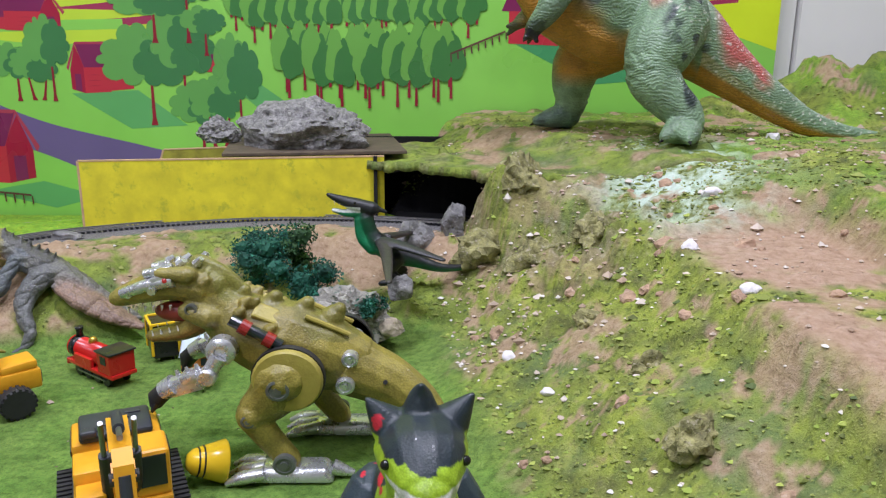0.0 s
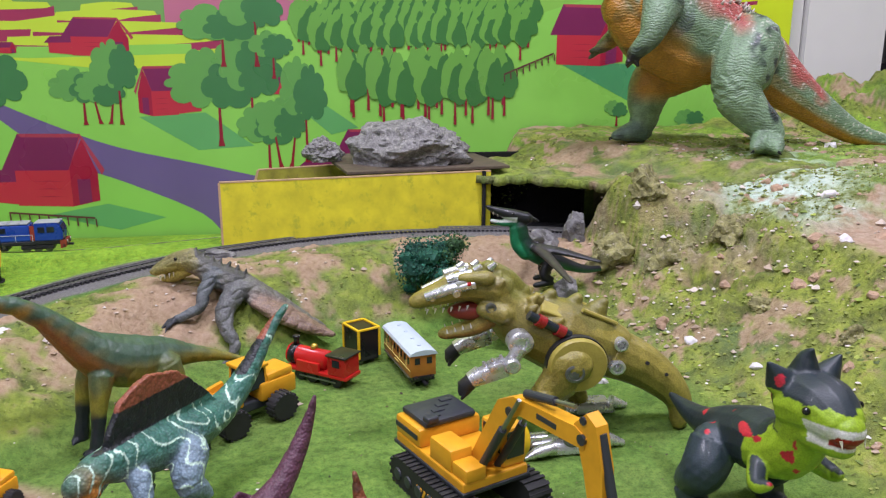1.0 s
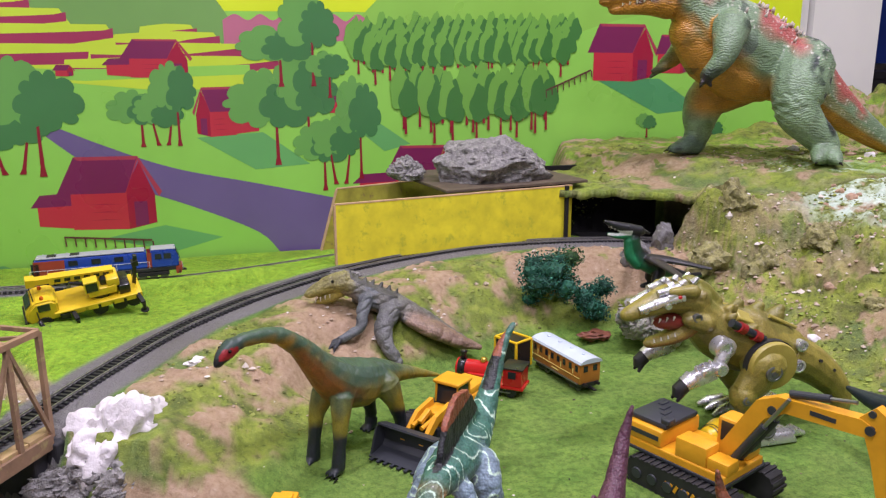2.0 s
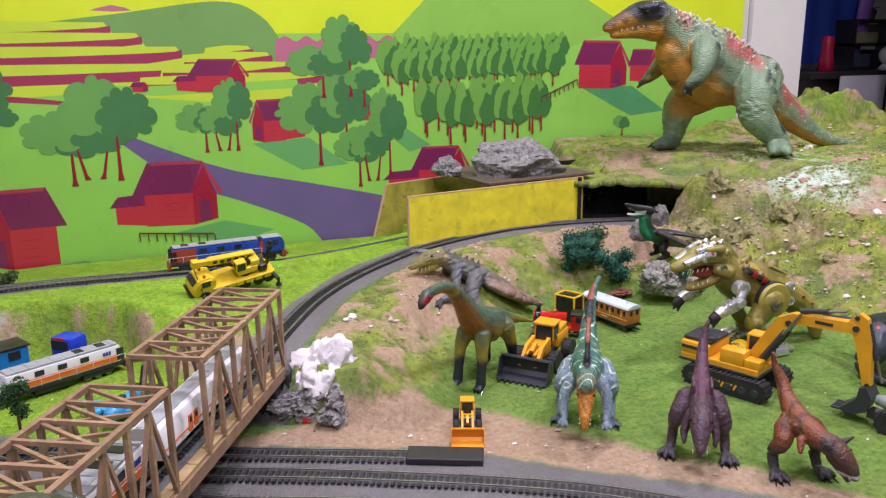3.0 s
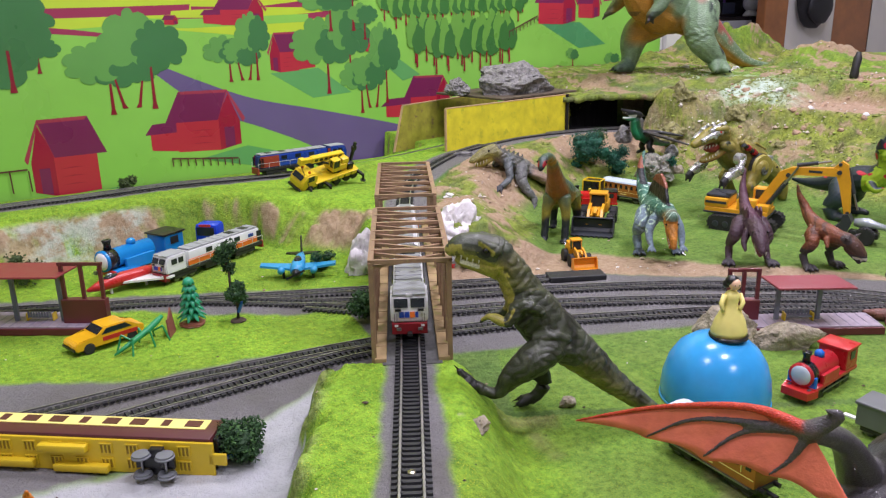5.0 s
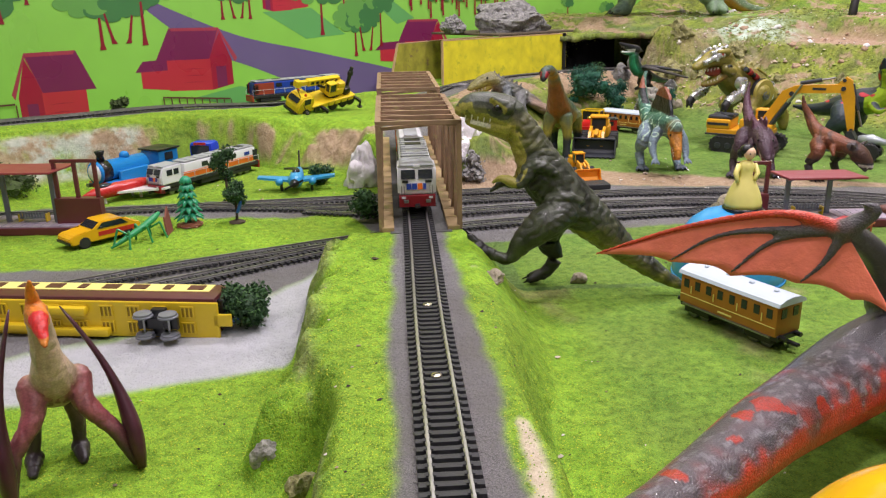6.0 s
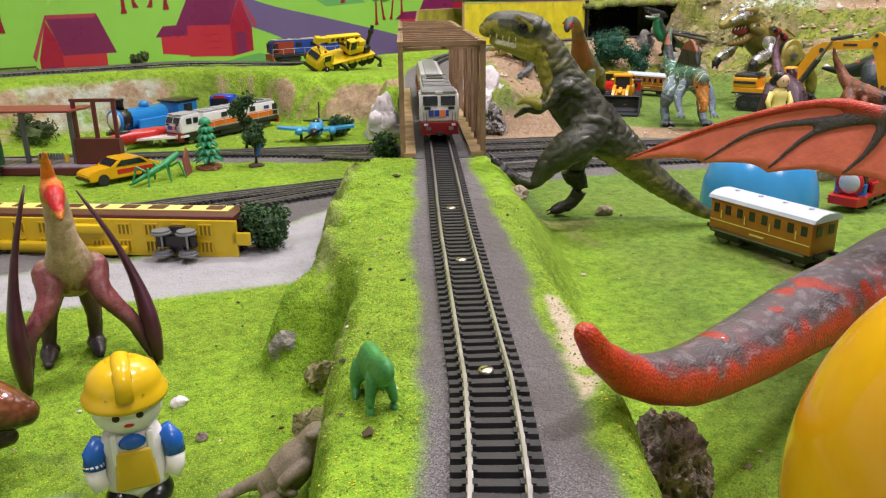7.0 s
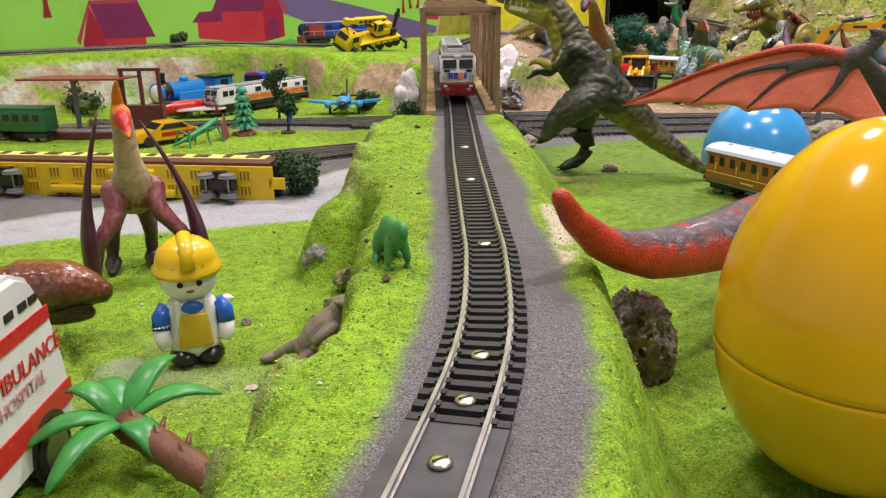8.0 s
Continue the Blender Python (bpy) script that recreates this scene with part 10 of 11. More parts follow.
for k in range(6):
    for s in (-1, 1):
        x = 0.112 + 0.0075 * k
        cyl_part("tooth", (x, s * (0.013 - 0.0014 * k), 0.1560 - 0.0010 * k), (x + 0.001, s * (0.012 - 0.0014 * k), 0.1505 - 0.0010 * k), 0.0013, TOOTH, rex, 6, 0.0003)
        if k < 4:
            cyl_part("tooth", (x - 0.004, s * (0.010 - 0.001 * k), 0.130 - 0.002 * k), (x - 0.003, s * (0.010 - 0.001 * k), 0.1350 - 0.002 * k), 0.0011, TOOTH, jaw, 6, 0.0003)
for s in (-1, 1):
    part("eye", blob(bmesh.new(), (0.112, 0.0195 * s, 0.181), (0.0035, 0.003, 0.0035), 2), P_RED, rex, "red eye")
    dx = 0.004 if s > 0 else -0.030
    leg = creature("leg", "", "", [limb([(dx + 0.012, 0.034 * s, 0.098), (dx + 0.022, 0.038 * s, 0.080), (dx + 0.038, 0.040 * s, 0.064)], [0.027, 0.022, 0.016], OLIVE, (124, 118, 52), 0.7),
                                   limb([(dx + 0.040, 0.040 * s, 0.062), (dx + 0.026, 0.040 * s, 0.040), (dx + 0.010, 0.040 * s, 0.018)], [0.014, 0.012, 0.011], OLIVE, None, 0.8)], Matrix(), 0.0013, olive_shaded, None, ROBOT, world_place=True)
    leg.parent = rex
    for q, r, d in (((dx + 0.008, 0.046 * s, 0.098), 0.029, 0.010), ):
        # black ring put in for the shade round the hip shield
        part("hip_gap", lathe(bmesh.new(), [(r * 1.045, -d), (r * 1.045, -0.003), (0, -0.003)], pose(*q, -90 * s), 32), T_BLACK, leg, "black ring standing in for the shaded hip gap")
        soften(part("hip_disc", lathe(bmesh.new(), [(r, -d), (r, 0.0), (r * 0.94, 0.0025), (r * 0.5, 0.004), (0, 0.004)], pose(*q, -90 * s), 32), P_OLIVE, leg, "olive hip shield"))
    for q, r in (((dx + 0.014, 0.0560 * s, 0.094), 0.0095), ((dx + 0.012, 0.0525 * s, 0.020), 0.0095), ((dx + 0.040, 0.052 * s, 0.062), 0.006)):
        soften(part("joint", lathe(bmesh.new(), [(r, -0.004), (r, 0.0008), (r * 0.75, 0.0014), (r * 0.7, 0.0004), (r * 0.4, 0.0004), (r * 0.35, 0.0018), (0, 0.0018)], pose(*q, -90 * s), 24), JOINT, leg, "grey joint ring"))
    bm = bmesh.new()
    box(bm, (0.070, 0.028, 0.014), pose(dx + 0.006, 0.040 * s, 0.008), 0.004, 0, (0.8, 0.8))
    for k in (-1, 0, 1):
        tube(bm, [(dx + 0.030, 0.040 * s + 0.010 * k, 0.010), (dx + 0.048, 0.040 * s + 0.014 * k, 0.008), (dx + 0.060, 0.040 * s + 0.016 * k, 0.003)], [0.007, 0.006, 0.0025], 10)
    tube(bm, [(dx - 0.026, 0.040 * s, 0.010), (dx - 0.044, 0.040 * s, 0.004)], [0.008, 0.003], 10)
    soften(part("foot", bm, SILVER, leg, "silver clawed foot"))
    for q, r in (((0.066, 0.035 * s, 0.122), 0.0125), ):
        soften(part("shoulder_disc", lathe(bmesh.new(), [(r, -0.008), (r, 0.004), (r * 0.8, 0.006), (r * 0.45, 0.006), (r * 0.4, 0.004), (0, 0.004)], pose(*q, -90 * s), 24), SILVER, rex, "silver shoulder disc"))
    bm = bmesh.new()
    tube(bm, [(0.067, 0.039 * s, 0.118), (0.075, 0.041 * s, 0.104)], [0.0075, 0.0065], 12)
    lathe(bm, [(0.0080, -0.006), (0.0080, 0.005), (0.0062, 0.0065), (0.0, 0.0065)], pose(0.076, 0.044 * s, 0.102, -90 * s), 18)
    box(bm, (0.034, 0.015, 0.017), pose(0.094, 0.041 * s, 0.094, 0, 18, 0), 0.004, 0, (0.85, 0.8))
    box(bm, (0.016, 0.017, 0.010), pose(0.090, 0.041 * s, 0.101, 0, 18, 0), 0.003)
    for k in range(3):
        cyl(bm, (0.084 + 0.008 * k, 0.041 * s, 0.106 - 0.003 * k), (0.086 + 0.008 * k, 0.041 * s, 0.112 - 0.003 * k), 0.0024, 0.0014, 8)
    tube(bm, [(0.104, 0.041 * s, 0.092), (0.114, 0.041 * s, 0.086)], [0.0100, 0.0085], 14)
    arm = soften(part("arm", bm, SILVER, rex, "silver jointed arm with a black tip"))
    bm = bmesh.new()
    tube(bm, [(0.112, 0.041 * s, 0.087), (0.119, 0.041 * s, 0.080), (0.121, 0.041 * s, 0.072)], [0.0080, 0.0082, 0.0050], 14)
    for k in (-1, 1):
        tube(bm, [(0.118, 0.041 * s + 0.004 * k, 0.078), (0.123, 0.040 * s + 0.005 * k, 0.068)], [0.0040, 0.0014], 8)
    soften(part("claw", bm, T_BLACK, rex, "black blunt claw"))
    for k in range(2):
        cyl_part("tube", (0.024 + 0.019 * k, 0.0345 * s, 0.130 + 0.0115 * k), (0.031 + 0.019 * k, 0.0345 * s, 0.1342 + 0.0115 * k), 0.0066, P_GARNET, rex, 16, label="red tube ring")
    cyl_part("tube", (0.018, 0.0340 * s, 0.1265), (0.058, 0.0335 * s, 0.1505), 0.0050, GLASS, rex, 14, label="clear dark tube")
    for q, r in (((-0.037, 0.027 * s, 0.110), 0.007), ((-0.033, 0.030 * s, 0.086), 0.008)):
        soften(part("joint", lathe(bmesh.new(), [(r, -0.006), (r, 0.002), (r * 0.7, 0.003), (r * 0.6, 0.0015), (r * 0.35, 0.0015), (r * 0.3, 0.003), (0, 0.003)], pose(*q, -90 * s), 24), SILVER, rex, "silver joint ring"))
    cyl_part("rail", (-0.036, 0.015 * s, 0.129), (0.000, 0.017 * s, 0.147), 0.0024, P_OLIVE, rex, 8)

# ---- rocks ----
STONE = {
    "grey": mat("rock_grey", (0.19, 0.187, 0.185), 0.85, var=0.45, scale=55, bump=0.9, grain=230, depth=0.004, wear=(0.36, 0.35, 0.335)),
    "dark": mat("rock_dark", (0.24, 0.195, 0.16), 0.9, var=0.5, scale=110, bump=1.0, grain=260, depth=0.005, wear=(0.33, 0.28, 0.24)),
    "tan": mat("rock_tan", (0.33, 0.285, 0.205), 0.85, var=0.4, scale=60, bump=0.9, grain=260, depth=0.004, wear=(0.48, 0.43, 0.34)),
    "lava": mat("rock_lava", (0.25, 0.245, 0.235), 0.9, var=0.5, scale=120, bump=1.0, grain=260, depth=0.005, wear=(0.46, 0.44, 0.41)),
    "white": mat("plaster_white", (0.74, 0.71, 0.72), 0.75, var=0.12, scale=50, bump=0.6, grain=200, depth=0.003, wear=(0.60, 0.56, 0.56)),
    "outcrop": mat("rock_outcrop", (0.25, 0.235, 0.095), 0.9, var=0.55, scale=90, bump=0.9, grain=260, depth=0.004, wear=(0.42, 0.38, 0.28)),
    "mossy": mat("rock_mossy", (0.30, 0.29, 0.25), 0.9, var=0.35, scale=70, bump=0.8, grain=260, depth=0.004, wear=(0.025, 0.115, 0.075)),
}


def rock_mesh(size, seed, sub=4, rough=0.3, crack=0.10, holes=0.0):
    """A stone with facets, cracks and pits."""
    bm = bmesh.new()
    bmesh.ops.create_icosphere(bm, subdivisions=sub, radius=1.0)
    rnd = random.Random(seed)
    cuts = [(Vector((rnd.uniform(-1, 1), rnd.uniform(-1, 1), rnd.uniform(-0.6, 1))).normalized(), rnd.uniform(0.62, 0.92)) for _ in range(11)]
    off = Vector((seed * 3.1, seed * 1.7, seed * 0.9))
    for v in bm.verts:
        d = v.co.normalized()
        r = 1.0
        for nrm, lim in cuts:
            k = d.dot(nrm)
            if k > 0.05:
                r = min(r, lim / k)
        r *= 1 + rough * (0.5 * noise.noise(d * 1.7 + off) + 0.25 * noise.noise(d * 4.1 + off) + 0.16 * noise.noise(d * 9.0 + off))
        r -= crack * max(0.0, 0.5 - abs(noise.noise(d * 3.3 + off * 2)) * 5)
        if holes:
            r -= holes * max(0.0, noise.noise(d * 9 + off * 3) - 0.1) + holes * 0.6 * max(0.0, noise.noise(Vector((d.x * 15, d.y * 15, d.z * 30)) + off) - 0.05)
        p = d * r
        v.co = Vector((p.x * size[0], p.y * size[1], max(p.z, -0.55) * size[2]))
    return bm


def rock(name, label, at, size, seed, stone="grey", turn=0.0, tilt=0.0, category="rock", group="", **k):
    ob = part(name, rock_mesh(size, seed, **k), STONE[stone], None)
    soften(ob, 50)
    ob.matrix_basis = pose(at[0], at[1], at[2] + 0.5 * size[2], tilt, 0, turn)
    return tagged(ob, label, category, group)


rock("boulder", "big grey fissured lava boulder on the tunnel cover", (-0.212, 1.214, 0.184), (0.108, 0.064, 0.052), 3, "lava", -18, sub=5, rough=0.36, crack=0.13, holes=0.10)
rock("stone", "small grey-brown rough stone beside the boulder", (-0.352, 1.258, 0.186), (0.038, 0.028, 0.026), 5, "lava", 10, group="stones on the tunnel cover", sub=5, rough=0.5, crack=0.2, holes=0.15)
rock("plaster_rock", "broad white crumpled plaster rock beside the bridge", (-0.764, 0.648, 0.010), (0.054, 0.040, 0.058), 8, "white", 25, sub=5, rough=0.55, crack=0.14)
rock("plaster_rock", "white crumpled plaster lump on the lava rocks", (-0.750, 0.636, 0.016), (0.040, 0.034, 0.036), 9, "white", 70, sub=5, rough=0.6, crack=0.16)
for k, (x, y, s) in enumerate(((-0.796, 0.628, 0.046), (-0.752, 0.606, 0.044), (-0.822, 0.664, 0.036), (-0.722, 0.628, 0.030))):
    rock("rock", "grey layered lava rock at the foot of the plaster rock", (x, y, 0.0), (s, s * 0.75, s * 0.70), 20 + k, "lava", 40 * k, group="rocks by the bridge", crack=0.3, sub=5, rough=0.6, holes=0.22)
rock("rock", "pale grey broken rock on the bank beside the bridge", (-0.915, 0.668, -0.004), (0.034, 0.030, 0.044), 31, "white", 15, crack=0.3, rough=0.5)
rock("rock", "grey-brown lava rock behind the blue half egg", (-0.696, 0.172, -0.004), (0.038, 0.028, 0.038), 41, "tan", -30, tilt=10, group="rocks by the station", crack=0.2)
rock("rock", "long tan lava rock behind the blue half egg", (-0.634, 0.134, -0.004), (0.044, 0.024, 0.026), 42, "tan", -34, group="rocks by the station", crack=0.2)
rock("plaster_chunk", "cream plaster chunk lying on the grassy bank by the track", (-1.092, 0.100, height(-1.092, 0.100) - 0.004), (0.014, 0.008, 0.007), 45, "tan", 60, rough=0.6, crack=0.2)
rock("pebble_stone", "small grey pebble on the trackside grass", (-0.942, 0.165, 0.0), (0.010, 0.008, 0.007), 44, "tan")
rock("rock", "pale grey rock under moss at the foot of the bank", (-1.309, 0.027, 0.008), (0.013, 0.011, 0.013), 71, "mossy", 25, crack=0.3)
rock("stone", "small white stone on the flaked grass", (-1.375, 0.018, -0.001), (0.0055, 0.0045, 0.004), 72, "white", 10, sub=3)
rock("stone", "small dark stone on the flaked grass", (-1.374, -0.022, -0.001), (0.0036, 0.0030, 0.0028), 73, "dark", 40, sub=3)
rock("porous_rock", "dark brown porous lava rock on the shaded grass", (-1.227, -0.178, -0.002), (0.022, 0.021, 0.032), 51, "dark", 20, sub=5, rough=0.3, crack=0.12, holes=0.3)
rock("rock", "pale layered rock with dark green moss under the raptor", (-0.108, 0.836, 0.018), (0.054, 0.042, 0.042), 61, "mossy", -10, sub=5, crack=0.3, rough=0.6, holes=0.25)
rock("rock", "rough grey stone at the tunnel mouth", (-0.040, 1.010, 0.068), (0.030, 0.026, 0.030), 62, "grey", 0, group="stones at the tunnel mouth", crack=0.25)
rock("rock", "rough grey stone at the tunnel mouth", (0.012, 1.020, 0.090), (0.022, 0.020, 0.030), 63, "grey", 50, group="stones at the tunnel mouth", crack=0.25)
rock("stone", "small grey stone under the raptor's tail", (-0.055, 0.845, 0.060), (0.018, 0.016, 0.018), 64, "grey", group="stones by the raptor")
rock("stone", "small pale stone beside the mossy rock", (-0.062, 0.812, 0.028), (0.014, 0.012, 0.012), 65, "tan", group="stones by the raptor")
rock("stone", "flat grey stone in front of the yellow panel", (-0.500, 1.010, 0.084), (0.030, 0.014, 0.008), 66, "grey", -20)
for k, (x, y, s) in enumerate(((0.050, 0.935, 0.040), (0.115, 0.890, 0.046), (0.168, 0.850, 0.034), (0.095, 0.965, 0.040), (0.135, 0.70, 0.018), (0.16, 0.58, 0.020), (0.165, 0.47, 0.026))):
    rock("outcrop", "tan weathered rock showing through the moss of the hill", (x, y, height(x, y) - s * 0.62), (s, s * 0.75, s * 0.8), 70 + k, "outcrop", 37 * k, group="rock outcrops on the hill", crack=0.3, rough=0.7)
for k, (x, y, s) in enumerate(((0.235, 0.575, 0.010), (0.225, 0.700, 0.012), (0.06, 0.72, 0.010), (0.085, 0.62, 0.008), (0.29, 0.83, 0.014), (0.47, 1.10, 0.016), (0.40, 1.22, 0.014), (-0.05, 0.70, 0.008))):
    rock("white_stone", "small white stone lying on the moss", (x, y, height(x, y) - 0.2 * s), (s, s * 0.7, s * 0.6), 90 + k, "white", 50 * k, group="white stones on the hill", sub=3)

for k, (x, y, s, tone) in enumerate(((-1.336, -0.056, 0.013, "outcrop"), (-1.312, -0.004, 0.011, "outcrop"), (-1.268, 0.085, 0.015, "outcrop"), (-1.236, 0.130, 0.013, "outcrop"))):
    rock("bank_rock", "pale mossy rock in the steep side of the embankment", (x + 0.006, y - 0.004, 0.004), (s, s * 0.8, s * 0.9), 120 + k, tone, 50 * k, group="rocks of the embankment", crack=0.3, rough=0.6, sub=3)

# ---- bushes and trees ----
def leafage(name, rgb, light):
    m = bpy.data.materials.new(name)
    nodes, links = nodes_of(m)
    nt, b = m.node_tree, nodes["Principled BSDF"]
    rnd = nodes.new("ShaderNodeNewGeometry").outputs["Random Per Island"]
    links.new(ramp_node(nt, rnd, [(0.0, tuple(c * 0.55 for c in rgb)), (0.6, rgb), (1.0, light)]).outputs[0], b.inputs["Base Color"])
    b.inputs["Roughness"].default_value = 0.75
    return m


BUSH = leafage("clump_dark", (0.022, 0.075, 0.020), (0.06, 0.15, 0.035))
BUSH_TEAL = leafage("clump_teal", (0.010, 0.085, 0.052), (0.02, 0.17, 0.10))
BUSH_OLIVE = leafage("clump_olive", (0.050, 0.085, 0.020), (0.10, 0.15, 0.035))
BARK = mat("toy_bark", (0.06, 0.04, 0.025), 0.8, var=0.3, scale=150, bump=0.6)


def crumbs(blobs, count, size, seed):
    """Many small angular crumbs near the surfaces of the given round clumps."""
    rs = np.random.RandomState(seed)
    co, faces = [], []
    weight = np.array([b[3] ** 2 for b in blobs])
    pick = rs.choice(len(blobs), count, p=weight / weight.sum())
    for i in pick:
        x, y, z, r = blobs[i]
        d = rs.normal(size=3)
        d /= np.linalg.norm(d)
        c = np.array((x, y, z)) + d * r * rs.uniform(0.55, 1.12) * np.array((1, 1, 0.85))
        s = size * rs.uniform(0.5, 1.4)
        base = len(co)
        q = rs.normal(size=(4, 3))
        q /= np.linalg.norm(q, axis=1)[:, None]
        co += (c + q * s).tolist()
        faces += [(base, base + 1, base + 2), (base, base + 2, base + 3), (base, base + 3, base + 1), (base + 1, base + 3, base + 2)]
    me = bpy.data.meshes.new("crumbs")
    me.from_pydata(co, [], faces)
    return me


def crown(parent, blobs, material, seed, count=900, size=0.0022, name="foliage", label=""):
    me = crumbs(blobs, count, size, seed)
    me.materials.append(material)
    ob = new(name, me)
    ob.parent = parent
    bm = bmesh.new()
    for k, (x, y, z, r) in enumerate(blobs):
        blob(bm, (x, y, z), (r * 0.60, r * 0.60, r * 0.5), 2, 0.5, 120, seed=seed + k)
    part("core", bm, material, parent, "")
    return tagged(ob, label)


def bush(label, at, r, seed, material=None, n=6, tall=1.0, category="bush", group="", count=900):
    t = thing("toy_bush", label, category, at, 40 * seed, group)
    rnd = random.Random(seed)
    blobs = [(rnd.uniform(-0.6, 0.6) * r, rnd.uniform(-0.6, 0.6) * r, r * 0.35 + rnd.uniform(0, 0.9) * r * tall, r * rnd.uniform(0.35, 0.62)) for _ in range(n)]
    crown(t, blobs, material or BUSH, seed, count)
    return t


def tree(label, at, tall, r, seed, material=None, group=""):
    t = thing("toy_tree", label, "toy tree", at, 0, group)
    rnd = random.Random(seed)
    bm = tube(bmesh.new(), [(0, 0, 0), (0.001, 0, tall * 0.3), (0, 0.001, tall * 0.75)], [0.0026, 0.002, 0.001], 8)
    part("trunk", bm, BARK, t, "brown trunk", True)
    blobs = []
    for k in range(8):
        a, z = rnd.uniform(0, 6.28), tall * rnd.uniform(0.42, 0.92)
        reach = r * rnd.uniform(0.2, 0.75) * (1.15 - z / tall * 0.6)
        part("limb", tube(bmesh.new(), [(0, 0, z * 0.8), (reach * math.cos(a) * 0.9, reach * math.sin(a) * 0.9, z)], [0.0011, 0.0005], 6), BARK, t)
        blobs.append((reach * math.cos(a), reach * math.sin(a), z, r * rnd.uniform(0.35, 0.55)))
    crown(t, blobs, material or BUSH, seed, 1000)
    part("base", blob(bmesh.new(), (0, 0, 0.001), (0.011, 0.010, 0.003), 2, 0.4, 90), BARK, t)
    return t


def gz(x, y, sink=0.002):
    return (x, y, height(x, y) - sink)


bush("dark teal sponge bush behind the robot dinosaur", gz(-0.222, 0.925), 0.044, 2, BUSH_TEAL, 13, 2.0, count=3000, group="teal bushes by the raptor")
bush("dark teal sponge bush behind the robot dinosaur", gz(-0.160, 0.905), 0.032, 3, BUSH_TEAL, 9, 1.7, count=2000, group="teal bushes by the raptor")
bush("dark green sponge bush beside the raptor's rock", gz(-0.200, 0.948), 0.036, 4, BUSH, 8, 1.9, count=2000, group="teal bushes by the raptor")
bush("dark teal moss clump on the layered rock", (-0.085, 0.822, 0.046), 0.019, 5, BUSH_TEAL, 5, 0.5, "moss")
bush("dark green sponge bush at the foot of the bridge", gz(-1.015, 0.480), 0.026, 6, BUSH, 6, 1.4)
bush("dark green sponge bush beside the parked aeroplane", gz(-0.966, 0.711), 0.022, 7, BUSH, 6, 1.2)
bush("olive sponge bush at the edge of the terrace", gz(-1.349, 0.890), 0.034, 8, BUSH_OLIVE, 7, 1.0)
bush("dark green sponge bush at the end of the wrecked coach", gz(-1.240, 0.252), 0.027, 9, BUSH, 8, 1.1, count=2200)
bush("small olive sponge bush beside the upper track", gz(-1.178, 1.064), 0.018, 10, BUSH_OLIVE, 5, 0.9)
tree("slim green model tree in front of the white locomotive", gz(-1.120, 0.680, 0), 0.078, 0.022, 11, BUSH, "model trees")
tree("slim dark green model tree beside the yard tracks", gz(-1.143, 0.574, 0), 0.052, 0.020, 12, BUSH, "model trees")
scrap = mat("blue_scrap", (0.015, 0.10, 0.45), 0.4, var=0.1)
for at, rot in (((-1.141, 0.566, 0.022), (20, 10, 30)), ((-1.262, 0.244, 0.010), (70, 0, 60))):
    ob = box_part("plastic_scrap", (0.004, 0.003, 0.016), at, scrap, None, 0.0008, rot=rot)
    tagged(ob, "bright blue plastic scrap caught in a sponge bush", "plastic scrap", "blue plastic scraps")

FIR = plastic("fir_teal", (0.020, 0.30, 0.155), 0.35)
fir = thing("toy_fir", "teal plastic toy fir tree on a red-brown base", "toy tree", gz(-1.195, 0.597, 0.0))
cyl_part("trunk", (0, 0, 0.003), (0, 0, 0.060), 0.002, FIR, fir, 8, 0.001)
for k in range(6):
    bm, z, r = bmesh.new(), 0.011 + 0.009 * k, 0.0185 * (1 - k * 0.12)
    n = 9
    for j in range(n):
        a = 2 * math.pi * (j + 0.4 * k) / n
        d, s = Vector((math.cos(a), math.sin(a), 0)), Vector((-math.sin(a), math.cos(a), 0))
        tube(bm, [d * 0.001 + Vector((0, 0, z + 0.006)), d * r * 0.6 + Vector((0, 0, z + 0.003)), d * r + Vector((0, 0, z - 0.002))], [0.0016, 0.0022, 0.0006], 6, 1.7)
    part("branch", bm, FIR, fir, "", True)
part("base", blob(bmesh.new(), (0, 0, 0.002), (0.016, 0.014, 0.004), 3, 0.35, 120), plastic("fir_base", (0.22, 0.065, 0.035), 0.45), fir, "red-brown base")

# ---- stations ----
MAROON, MAROON_ROOF = plastic("station_maroon", (0.115, 0.018, 0.026), 0.35), plastic("station_roof", (0.25, 0.034, 0.045), 0.42)
PAVE = mat("platform_top", (0.33, 0.27, 0.33), 0.55, var=0.2, scale=150, bump=0.3)
POST = plastic("station_post", (0.16, 0.17, 0.22), 0.4)


